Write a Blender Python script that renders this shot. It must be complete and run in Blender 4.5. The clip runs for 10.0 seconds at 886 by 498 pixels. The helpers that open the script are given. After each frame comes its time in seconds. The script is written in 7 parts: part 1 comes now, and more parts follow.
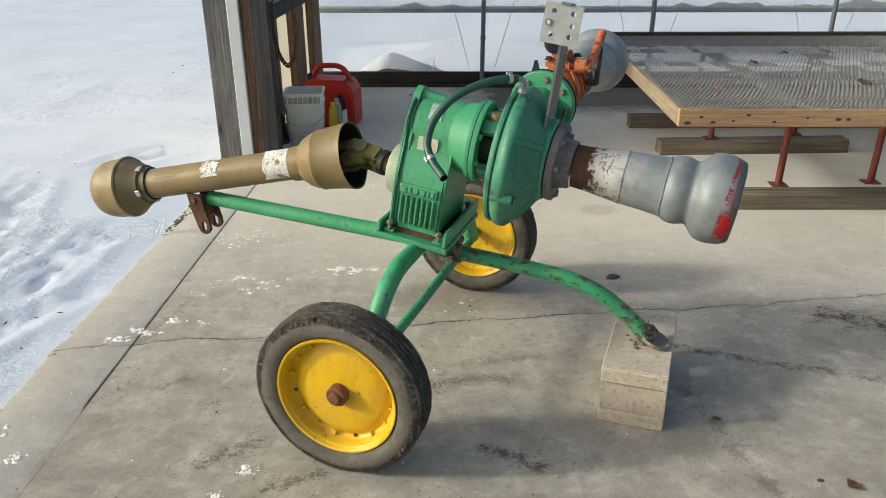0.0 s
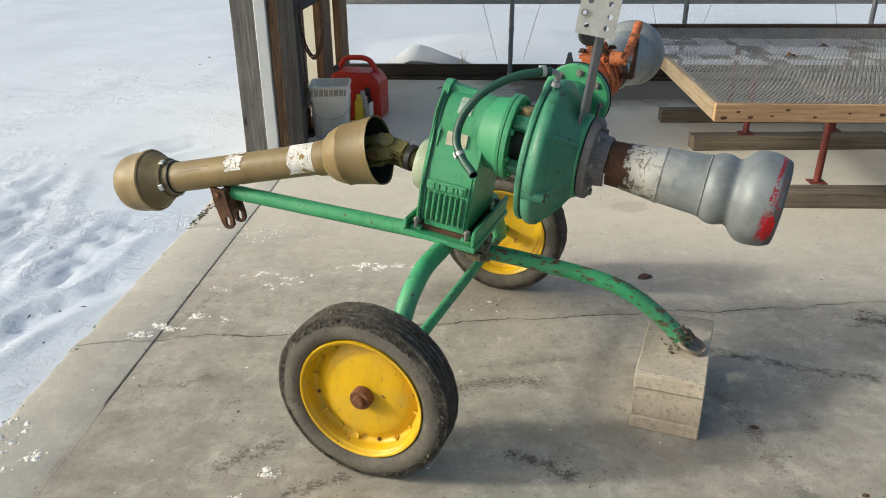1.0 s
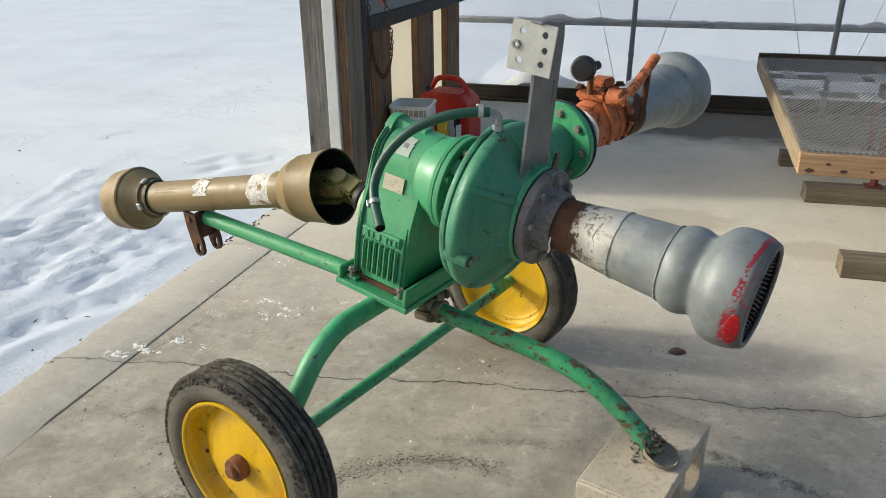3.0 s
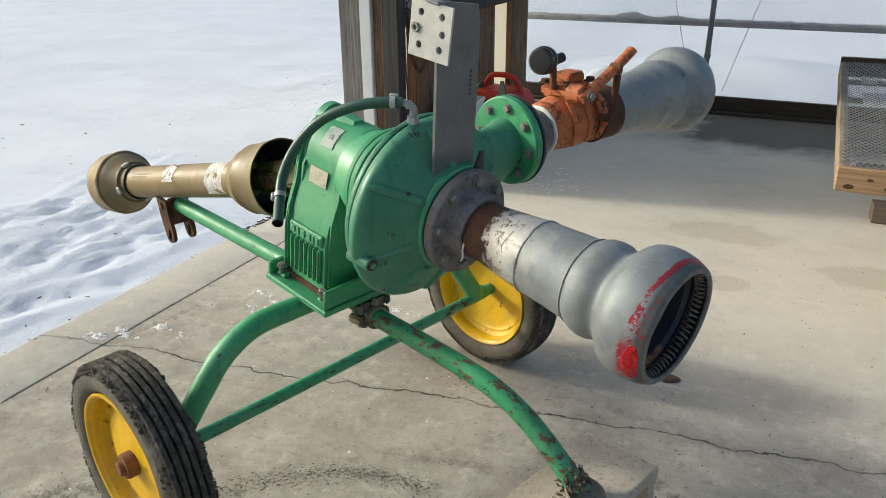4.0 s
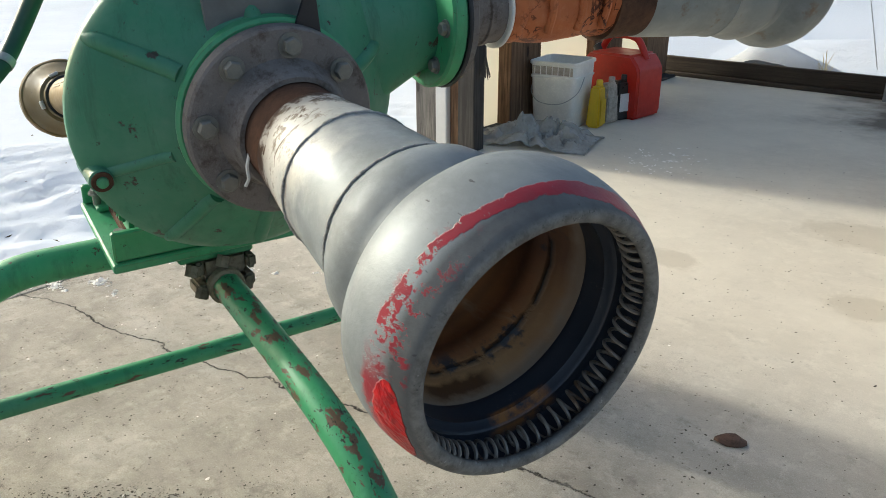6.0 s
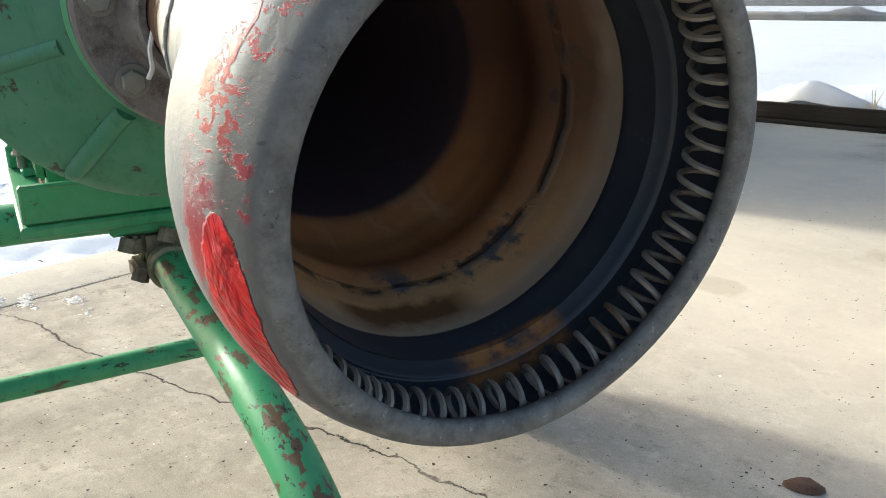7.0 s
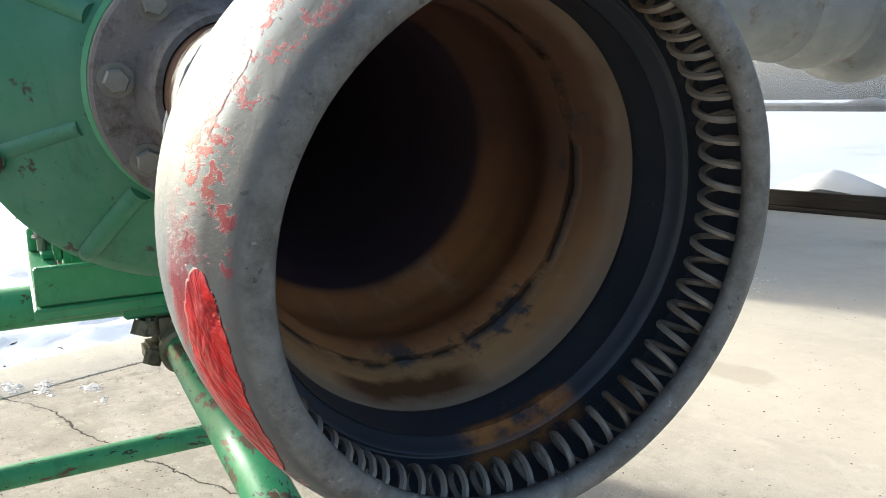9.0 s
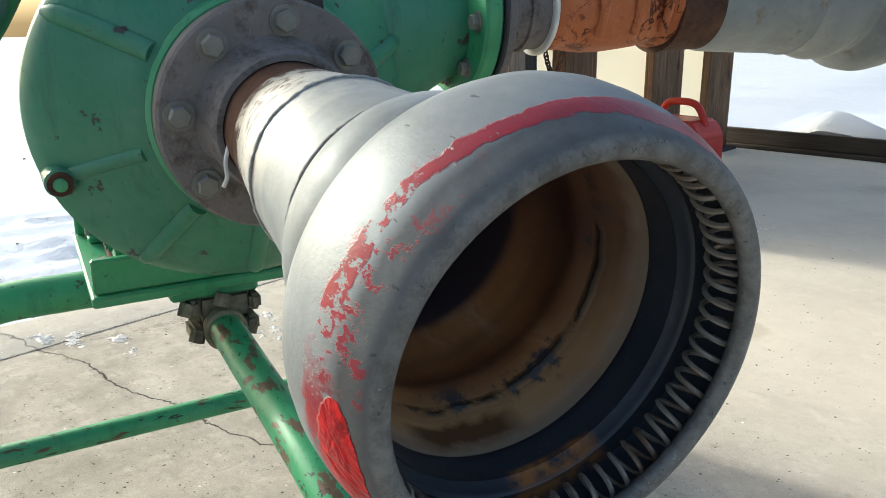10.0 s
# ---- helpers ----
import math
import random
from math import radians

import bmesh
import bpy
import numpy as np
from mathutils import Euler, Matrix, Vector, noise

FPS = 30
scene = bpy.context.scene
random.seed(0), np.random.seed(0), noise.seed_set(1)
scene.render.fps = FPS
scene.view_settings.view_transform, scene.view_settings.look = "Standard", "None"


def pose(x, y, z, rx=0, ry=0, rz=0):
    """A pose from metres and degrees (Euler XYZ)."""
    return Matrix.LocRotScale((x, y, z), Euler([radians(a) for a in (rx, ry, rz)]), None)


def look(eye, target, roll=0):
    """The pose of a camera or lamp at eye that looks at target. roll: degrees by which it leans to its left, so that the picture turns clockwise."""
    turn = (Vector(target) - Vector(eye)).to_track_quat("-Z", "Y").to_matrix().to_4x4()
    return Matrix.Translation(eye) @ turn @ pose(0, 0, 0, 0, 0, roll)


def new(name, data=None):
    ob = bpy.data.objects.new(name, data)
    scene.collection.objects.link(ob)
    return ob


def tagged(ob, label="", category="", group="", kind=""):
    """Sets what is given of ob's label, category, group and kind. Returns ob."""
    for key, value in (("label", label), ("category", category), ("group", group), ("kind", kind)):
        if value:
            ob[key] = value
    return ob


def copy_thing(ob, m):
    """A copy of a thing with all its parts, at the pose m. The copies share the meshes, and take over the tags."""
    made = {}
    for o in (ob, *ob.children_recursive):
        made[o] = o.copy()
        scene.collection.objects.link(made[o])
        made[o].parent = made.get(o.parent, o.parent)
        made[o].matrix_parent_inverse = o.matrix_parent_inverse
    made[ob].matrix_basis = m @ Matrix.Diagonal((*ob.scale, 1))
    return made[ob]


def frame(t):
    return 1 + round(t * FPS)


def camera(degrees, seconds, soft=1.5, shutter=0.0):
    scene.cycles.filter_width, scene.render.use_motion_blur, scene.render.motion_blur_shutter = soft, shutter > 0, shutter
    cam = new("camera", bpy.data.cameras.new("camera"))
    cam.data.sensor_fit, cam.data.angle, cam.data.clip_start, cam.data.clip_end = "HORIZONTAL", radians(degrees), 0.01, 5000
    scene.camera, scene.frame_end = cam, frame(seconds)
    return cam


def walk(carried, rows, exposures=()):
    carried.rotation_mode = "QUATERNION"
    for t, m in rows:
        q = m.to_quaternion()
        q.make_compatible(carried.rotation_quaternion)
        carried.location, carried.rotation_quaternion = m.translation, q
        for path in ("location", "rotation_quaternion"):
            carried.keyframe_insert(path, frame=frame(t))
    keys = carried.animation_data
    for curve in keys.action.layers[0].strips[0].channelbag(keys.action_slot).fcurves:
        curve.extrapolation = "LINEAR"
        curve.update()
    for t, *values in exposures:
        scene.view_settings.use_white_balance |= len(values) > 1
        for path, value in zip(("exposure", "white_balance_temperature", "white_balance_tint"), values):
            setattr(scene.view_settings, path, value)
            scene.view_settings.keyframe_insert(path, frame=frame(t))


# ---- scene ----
# Plan: x runs along the back wall, y into the shed, z up; slab top at z = 0.
cam = camera(59.6, 10.0, 0.6)
PATH = [
    (0, (0.63, 0.482, 1.493), (0.575, 2.315, 0.694), -0.3),
    (0.5, (0.618, 0.494, 1.495), (0.545, 2.322, 0.686), -0.3),
    (1, (0.615, 0.559, 1.479), (0.498, 2.382, 0.663), -0.5),
    (1.5, (0.757, 0.651, 1.456), (0.563, 2.467, 0.64), -0.6),
    (2, (0.896, 0.737, 1.449), (0.599, 2.543, 0.644), -0.5),
    (2.5, (1.023, 0.88, 1.451), (0.605, 2.669, 0.661), -0.5),
    (3, (1.202, 0.998, 1.457), (0.658, 2.759, 0.681), -0.6),
    (3.2, (1.319, 1.029, 1.453), (0.721, 2.776, 0.683), -0.7),
    (4.3, (1.614, 1.426, 1.365), (0.744, 3.047, 0.58), -0.3),
    (4.5, (1.65, 1.508, 1.34), (0.737, 3.101, 0.546), -0.1),
    (5, (1.788, 1.749, 1.266), (0.771, 3.271, 0.462), 0.1),
    (5.2, (1.809, 1.845, 1.222), (0.754, 3.34, 0.415), 0.1),
    (6.3, (1.63, 2.252, 0.939), (0.427, 3.667, 0.197), -0.3),
    (6.5, (1.616, 2.302, 0.891), (0.392, 3.714, 0.18), -0.3),
    (7, (1.583, 2.354, 0.793), (0.316, 3.775, 0.18), -0.3),
    (7.5, (1.584, 2.35, 0.793), (0.283, 3.78, 0.281), -0.4),
    (8, (1.585, 2.368, 0.781), (0.259, 3.803, 0.355), -0.6),
    (8.5, (1.583, 2.37, 0.781), (0.243, 3.805, 0.4), -0.7),
    (9, (1.582, 2.369, 0.778), (0.234, 3.795, 0.392), -0.7),
    (9.5, (1.591, 2.352, 0.791), (0.249, 3.764, 0.336), -0.7),
    (10, (1.603, 2.303, 0.883), (0.285, 3.696, 0.315), -0.6),
]

walk(cam, [(t, look(eye, target, roll)) for t, eye, target, roll in PATH],
     [(0, 0.22, 6330, 5), (3, 0.25, 6330, 5), (5, 0.34, 6330, 5), (6.3, 0.62, 6330, 5), (7, 0.90, 6360, 6), (8, 1.0, 6250, 6), (9.5, 1.0, 6250, 6), (10, 0.80, 6220, 4)])

# ---------------------------------------------------------------- light
SUN_AZ, SUN_EL = 10.0, 24.0          # the way in which the sunlight travels over the plan, and its height
world = bpy.data.worlds.new("world")
scene.world = world
world.use_nodes = True
wn = world.node_tree
sky = wn.nodes.new("ShaderNodeTexSky")
sky.sky_type, sky.sun_disc = "NISHITA", False
sky.sun_elevation, sky.sun_rotation = radians(SUN_EL), radians(270 - SUN_AZ)
sky.air_density, sky.dust_density, sky.ozone_density = 1.0, 5.0, 1.0
wn.links.new(sky.outputs[0], wn.nodes["Background"].inputs[0])
wn.nodes["Background"].inputs[1].default_value = 0.15
sun = new("sun", bpy.data.lights.new("sun", "SUN"))
sun.data.energy, sun.data.angle, sun.data.color = 2.08, radians(5.0), (0.97, 0.95, 0.87)
_a, _e = radians(SUN_AZ), radians(SUN_EL)
sun.matrix_world = look((0, 0, 5), (math.cos(_a) * math.cos(_e), math.sin(_a) * math.cos(_e), 5 - math.sin(_e)))
scene.view_settings.exposure = 0.0


# ---------------------------------------------------------------- materials
class Mat:
    """A small builder for node materials."""

    def __init__(self, name, rough=0.6, metal=0.0, spec=0.5):
        self.m = bpy.data.materials.new(name)
        self.m.use_nodes = True
        self.t = self.m.node_tree
        self.b = self.t.nodes["Principled BSDF"]
        self.b.inputs["Roughness"].default_value = rough
        self.b.inputs["Metallic"].default_value = metal
        self.b.inputs["Specular IOR Level"].default_value = spec
        self.coord = self.t.nodes.new("ShaderNodeTexCoord").outputs["Object"]
        self.bumps = []

    def n(self, kind, **props):
        node = self.t.nodes.new(kind)
        for k, v in props.items():
            if k == "operation":
                node.operation = v
            elif k == "blend_type":
                node.blend_type = v
            elif k == "data_type":
                node.data_type = v
            elif k == "feature":
                node.feature = v
        return node

    def link(self, a, b):
        self.t.links.new(a, b)

    def scaled(self, s):
        mp = self.n("ShaderNodeMapping")
        mp.inputs["Scale"].default_value = s
        self.link(self.coord, mp.inputs["Vector"])
        return mp.outputs[0]

    def noise(self, scale, detail=6, rough=0.6, stretch=None, distort=0.0):
        nd = self.n("ShaderNodeTexNoise")
        nd.inputs["Scale"].default_value = scale
        nd.inputs["Detail"].default_value = detail
        nd.inputs["Roughness"].default_value = rough
        nd.inputs["Distortion"].default_value = distort
        self.link(self.scaled(stretch) if stretch else self.coord, nd.inputs["Vector"])
        return nd.outputs["Fac"]

    def ramp(self, fac, lo, hi, a=0.0, b=1.0):
        r = self.n("ShaderNodeMapRange")
        r.inputs["From Min"].default_value, r.inputs["From Max"].default_value = lo, hi
        r.inputs["To Min"].default_value, r.inputs["To Max"].default_value = a, b
        self.link(fac, r.inputs["Value"])
        return r.outputs[0]

    def math(self, op, a, b=None):
        nd = self.n("ShaderNodeMath", operation=op)
        for i, v in enumerate((a, b)):
            if v is None:
                continue
            if isinstance(v, (int, float)):
                nd.inputs[i].default_value = v
            else:
                self.link(v, nd.inputs[i])
        return nd.outputs[0]

    def mix(self, fac, a, b):
        nd = self.n("ShaderNodeMix", data_type="RGBA")
        if isinstance(fac, (int, float)):
            nd.inputs[0].default_value = fac
        else:
            self.link(fac, nd.inputs[0])
        for sock, v in ((nd.inputs[6], a), (nd.inputs[7], b)):
            if isinstance(v, tuple):
                sock.default_value = (*v, 1)
            else:
                self.link(v, sock)
        return nd.outputs[2]

    def xyz(self):
        sp = self.n("ShaderNodeSeparateXYZ")
        self.link(self.coord, sp.inputs[0])
        return sp.outputs

    def color(self, c):
        if isinstance(c, tuple):
            self.b.inputs["Base Color"].default_value = (*c, 1)
        else:
            self.link(c, self.b.inputs["Base Color"])
        return self

    def rough(self, v):
        self.link(v, self.b.inputs["Roughness"])
        return self

    def bump(self, height, strength=0.3, dist=0.002):
        bp = self.n("ShaderNodeBump")
        bp.inputs["Strength"].default_value = strength
        bp.inputs["Distance"].default_value = dist
        self.link(height, bp.inputs["Height"])
        if self.bumps:
            self.link(self.bumps[-1], bp.inputs["Normal"])
        self.bumps.append(bp.outputs[0])
        self.link(bp.outputs[0], self.b.inputs["Normal"])
        return self


def scale_c(c, k):
    return tuple(min(1.0, v * k) for v in c)


def edge_mask(m, radius=0.004, lo=0.985, hi=0.90):
    """Worn arrises: where the rounded and the true surface turn apart."""
    bv, geo, dot = m.n("ShaderNodeBevel"), m.n("ShaderNodeNewGeometry"), m.n("ShaderNodeVectorMath", operation="DOT_PRODUCT")
    bv.samples = 4
    bv.inputs["Radius"].default_value = radius
    m.link(bv.outputs[0], dot.inputs[0])
    m.link(geo.outputs["Normal"], dot.inputs[1])
    return m.ramp(dot.outputs["Value"], lo, hi)


def make_paint(name, c, chips=0.0, rough=0.42, dirt=0.25, chip_c=(0.10, 0.05, 0.025), chip_scale=22, chip_stretch=None, worn=0.0):
    m = Mat(name, rough=rough, spec=0.4)
    big, fine = m.noise(5, 5), m.noise(90, 4)
    col = m.mix(m.ramp(big, 0.35, 0.7), c, scale_c(c, 0.78))
    col = m.mix(m.ramp(fine, 0.55, 0.8, 0, dirt), col, scale_c(c, 1.25))
    dust = m.noise(14, 7, 0.7)
    col = m.mix(m.ramp(dust, 0.55, 0.85, 0, dirt), col, (0.22, 0.20, 0.15))
    if worn:
        # chalky fading, run-down grime, dark pinholes and rubbed edges
        col = m.mix(m.ramp(m.noise(3.2, 7, 0.7), 0.46, 0.68, 0, 0.42 * worn), col, tuple(min(1.0, 0.75 * v + 0.13) for v in c))
        col = m.mix(m.ramp(m.noise(9, 7, 0.72, stretch=(3.2, 3.2, 0.5)), 0.53, 0.70, 0, 0.60 * worn), col, scale_c(c, 0.42))
        col = m.mix(m.ramp(m.noise(58, 6, 0.75), 0.63, 0.67, 0, 0.8 * worn), col, (0.035, 0.04, 0.03))
        edge = m.math("MULTIPLY", edge_mask(m), m.ramp(m.noise(38, 6, 0.7), 0.40, 0.56))
        col = m.mix(m.math("MULTIPLY", edge, 0.75 * worn), col, m.mix(m.ramp(m.noise(7, 3), 0.45, 0.55), chip_c, tuple(0.6 * v + 0.10 for v in c)))
    if chips > 0:
        ch = m.noise(chip_scale, 7, 0.62, stretch=chip_stretch)
        mask = m.ramp(ch, 0.72 - chips * 0.2, 0.735 - chips * 0.2)
        rim = m.math("SUBTRACT", m.ramp(ch, 0.700 - chips * 0.2, 0.72 - chips * 0.2), mask)
        col = m.mix(m.math("MULTIPLY", rim, 0.5), col, scale_c(c, 0.45))
        col = m.mix(mask, col, m.mix(m.noise(140, 3), chip_c, scale_c(chip_c, 2.0)))
        m.bump(m.math("SUBTRACT", 1.0, mask), 0.5, 0.0008)
    if chip_stretch:
        fleck = m.ramp(m.noise(75, 5, 0.7, stretch=chip_stretch), 0.60, 0.62)
        col = m.mix(m.math("MULTIPLY", fleck, 0.9), col, (0.022, 0.024, 0.018))
    m.color(col)
    m.rough(m.ramp(m.noise(25, 5), 0.3, 0.75, rough - 0.08, rough + 0.2))
    m.bump(m.noise(160, 3), 0.12, 0.001)
    m.bump(m.noise(12, 3), 0.15, 0.003)
    return m.m


def make_plain(name, c, rough=0.6, metal=0.0, vary=0.25, scale=12, bump=0.15):
    m = Mat(name, rough=rough, metal=metal)
    col = m.mix(m.ramp(m.noise(scale, 6), 0.3, 0.72), c, scale_c(c, 1 - vary))
    col = m.mix(m.ramp(m.noise(scale * 9, 4), 0.5, 0.8, 0, 0.5), col, scale_c(c, 1 + vary))
    m.color(col)
    m.rough(m.ramp(m.noise(scale * 2, 4), 0.3, 0.7, max(0.02, rough - 0.1), min(1, rough + 0.12)))
    m.bump(m.noise(scale * 12, 3), bump, 0.001)
    return m.m


def make_concrete(name="concrete", cool=0.0):
    m = Mat(name, rough=0.85, spec=0.25)
    x, y, _ = m.xyz()
    base = m.mix(m.ramp(m.noise(0.9, 6, 0.65), 0.35, 0.68), (0.53, 0.48, 0.395), (0.40, 0.362, 0.305))
    base = m.mix(m.ramp(m.noise(4.5, 9, 0.75), 0.44, 0.66, 0, 0.9), base, (0.34, 0.308, 0.25))
    base = m.mix(m.ramp(m.noise(2.3, 6, 0.6, stretch=(1, 2.2, 1)), 0.55, 0.8, 0, 0.6), base, (0.66, 0.63, 0.56))
    base = m.mix(m.ramp(m.noise(60, 5, 0.7), 0.52, 0.8, 0, 0.55), base, (0.24, 0.22, 0.19))
    base = m.mix(m.ramp(m.noise(210, 3), 0.60, 0.75, 0, 0.6), base, (0.68, 0.65, 0.60))
    base = m.mix(m.ramp(m.noise(13, 9, 0.78), 0.51, 0.64, 0, 0.8), base, (0.61, 0.57, 0.48))
    base = m.mix(m.ramp(m.noise(19, 9, 0.8), 0.54, 0.66, 0, 0.8), base, (0.24, 0.215, 0.17))
    # dark grit drifted into specks
    grit = m.math("MULTIPLY", m.ramp(m.noise(130, 3, 0.5), 0.66, 0.70), m.ramp(m.noise(2.6, 5, 0.7), 0.50, 0.62))
    base = m.mix(m.math("MULTIPLY", grit, 0.8), base, (0.055, 0.05, 0.04))
    # broad dark stains and fine dark specks
    stain = m.math("MULTIPLY", m.ramp(m.noise(1.6, 9, 0.72, distort=0.8), 0.54, 0.66), m.ramp(m.noise(11, 6, 0.7), 0.35, 0.62, 0.2, 1))
    base = m.mix(m.math("MULTIPLY", stain, 0.75), base, (0.20, 0.175, 0.14))
    # darker towards the front (low y), broken up by noise
    near = m.math("MULTIPLY", m.ramp(y, 2.1, 3.5, 1, 0), m.ramp(m.noise(5, 8, 0.7), 0.36, 0.6))
    base = m.mix(m.math("MULTIPLY", near, 0.7), base, (0.21, 0.19, 0.155))
    vor = m.n("ShaderNodeTexVoronoi")
    vor.inputs["Scale"].default_value = 34
    m.link(m.coord, vor.inputs["Vector"])
    dot = m.math("MULTIPLY", m.ramp(vor.outputs["Distance"], 0.05, 0.13, 1, 0), m.ramp(m.noise(6, 5, 0.7), 0.50, 0.56))
    base = m.mix(m.math("MULTIPLY", dot, 0.75), base, (0.07, 0.062, 0.05))
    sand = m.noise(330, 4, 0.75)
    base = m.mix(m.ramp(sand, 0.52, 0.70, 0, 0.55), base, (0.20, 0.18, 0.15))
    base = m.mix(m.ramp(sand, 0.46, 0.30, 0, 0.45), base, (0.68, 0.64, 0.56))
    # one long shrinkage crack and a fainter second one
    wob = m.math("MULTIPLY", m.math("SUBTRACT", m.noise(1.7, 10, 0.68), 0.5), 0.26)

    smear_n = m.math("ADD", m.math("MULTIPLY", m.noise(85, 6, 0.85), 0.55), m.math("MULTIPLY", m.noise(17, 5, 0.7), 0.45))

    def crack(slope, off, width, reach=None):
        line = m.math("ADD", m.math("MULTIPLY", x, slope), off)
        d = m.math("ABSOLUTE", m.math("SUBTRACT", m.math("SUBTRACT", y, line), wob))
        k = m.ramp(d, width * 0.35, width, 1, 0)
        if reach:
            k = m.math("MULTIPLY", k, m.ramp(x, reach[0], reach[0] + 0.1))
            k = m.math("MULTIPLY", k, m.ramp(x, reach[1] - 0.1, reach[1], 1, 0))
        return k

    c1 = crack(0.155, 3.085, 0.0036)
    c1b = crack(0.155, 3.085, 0.03)
    c3 = m.math("MULTIPLY", crack(-0.36, 3.52, 0.035, (1.25, 3.2)), m.ramp(m.noise(15, 8, 0.75), 0.46, 0.58))
    base = m.mix(m.math("MULTIPLY", c1b, 0.10), base, (0.16, 0.14, 0.12))
    base = m.mix(m.math("MULTIPLY", c3, 0.75), base, (0.06, 0.055, 0.045))
    # smears of dark dirt, each along its own short line
    for x0, y0, x1, y1, wide, k in ((1.38, 2.72, 1.50, 2.22, 0.05, 0.5), (0.70, 2.40, 0.86, 2.31, 0.035, 0.9), (0.60, 2.86, 0.92, 2.93, 0.03, 0.4), (2.08, 3.27, 2.40, 3.14, 0.10, 0.95), (-0.14, 2.30, 0.0, 2.42, 0.05, 0.7), (0.08, 2.20, 0.22, 2.27, 0.03, 0.8), (-0.42, 2.70, -0.34, 2.76, 0.04, 0.5), (0.14, 2.50, 0.19, 2.54, 0.045, 0.7), (-0.60, 3.0, -0.52, 3.35, 0.03, 0.5), (0.30, 5.4, 0.9, 5.2, 0.06, 0.35)):
        dx, dy = x1 - x0, y1 - y0
        ll = dx * dx + dy * dy
        px, py = m.math("SUBTRACT", x, x0), m.math("SUBTRACT", y, y0)
        t = m.math("MAXIMUM", m.math("MINIMUM", m.math("ADD", m.math("MULTIPLY", px, dx / ll), m.math("MULTIPLY", py, dy / ll)), 1.0), 0.0)
        ex, ey = m.math("SUBTRACT", px, m.math("MULTIPLY", t, dx)), m.math("SUBTRACT", py, m.math("MULTIPLY", t, dy))
        d = m.math("SQRT", m.math("ADD", m.math("MULTIPLY", ex, ex), m.math("MULTIPLY", ey, ey)))
        edge = m.math("ADD", m.ramp(d, 0.0, wide * 2.2, 0.58, 0), m.math("MULTIPLY", m.math("SUBTRACT", smear_n, 0.5), 3.0))
        base = m.mix(m.ramp(edge, 0.42, 0.66, 0, k), base, (0.085, 0.076, 0.062))
    base = m.mix(m.math("MULTIPLY", c1, m.ramp(m.noise(7, 6, 0.7), 0.35, 0.55, 0.35, 1)), base, (0.045, 0.04, 0.035))
    # the damp, earthy strip along the back wall
    strip = m.math("MULTIPLY", m.ramp(m.math("ADD", y, m.math("MULTIPLY", m.noise(2.5, 5), 0.7)), 6.85, 7.25), m.ramp(m.math("ADD", x, m.noise(3.5, 5)), 0.9, 1.4))
    base = m.mix(m.math("MULTIPLY", strip, 0.88), base, (0.12, 0.098, 0.075))
    # missing brightness deeper in the shed, put into the slab's colour
    pale = m.math("MULTIPLY", m.ramp(m.math("ADD", y, m.math("MULTIPLY", m.noise(0.8, 5), 1.2)), 3.9, 5.0), m.ramp(m.noise(1.3, 6, 0.65), 0.30, 0.62, 0.50, 0.86))
    pale = m.math("MULTIPLY", pale, m.math("SUBTRACT", 1.0, strip))
    base = m.mix(pale, base, (0.71, 0.65, 0.535))
    # dried tan puddle marks
    for px, py, rx, ry in ((1.30, 5.06, 0.26, 0.16), (1.36, 4.46, 0.12, 0.09), (1.95, 4.75, 0.22, 0.14), (0.75, 4.45, 0.15, 0.08)):
        ex, ey = m.math("MULTIPLY", m.math("SUBTRACT", x, px), 1 / rx), m.math("MULTIPLY", m.math("SUBTRACT", y, py), 1 / ry)
        d = m.math("ADD", m.math("SQRT", m.math("ADD", m.math("MULTIPLY", ex, ex), m.math("MULTIPLY", ey, ey))), m.math("MULTIPLY", m.math("SUBTRACT", m.noise(6, 7, 0.7), 0.5), 1.6))
        base = m.mix(m.ramp(d, 0.75, 1.05, 0.42, 0), base, (0.40, 0.345, 0.255))
    if cool:
        base = m.mix(m.ramp(m.noise(3, 5), 0.3, 0.7, cool * 0.8, cool), base, (0.34, 0.345, 0.33))
    m.color(base)
    m.bump(m.noise(110, 6, 0.75), 0.4, 0.003)
    m.bump(m.noise(38, 6, 0.75), 0.3, 0.005)
    m.bump(m.noise(9, 6), 0.25, 0.006)
    m.bump(m.math("SUBTRACT", 1.0, c1), 0.9, 0.006)
    return m.m


def make_snow():
    m = Mat("snow", rough=0.75, spec=0.3)
    col = m.mix(m.ramp(m.noise(1.2, 6), 0.3, 0.7), (0.70, 0.75, 0.82), (0.62, 0.67, 0.745))
    m.color(m.mix(m.ramp(m.noise(5.5, 8, 0.72), 0.56, 0.72, 0, 0.5), col, (0.53, 0.58, 0.66)))
    m.bump(m.noise(1.1, 4, 0.5), 0.10, 0.06)
    patchy = m.ramp(m.noise(0.9, 5, 0.6), 0.50, 0.62)
    crust = m.ramp(m.noise(9, 9, 0.70, distort=0.8), 0.47, 0.55)
    m.bump(m.math("MULTIPLY", crust, patchy), 0.55, 0.012)
    m.bump(m.math("MULTIPLY", m.noise(16, 8, 0.70, distort=0.6), m.ramp(m.noise(0.9, 5, 0.6), 0.46, 0.62, 0.10, 1)), 0.35, 0.020)
    m.bump(m.noise(60, 5, 0.7), 0.4, 0.004)
    return m.m


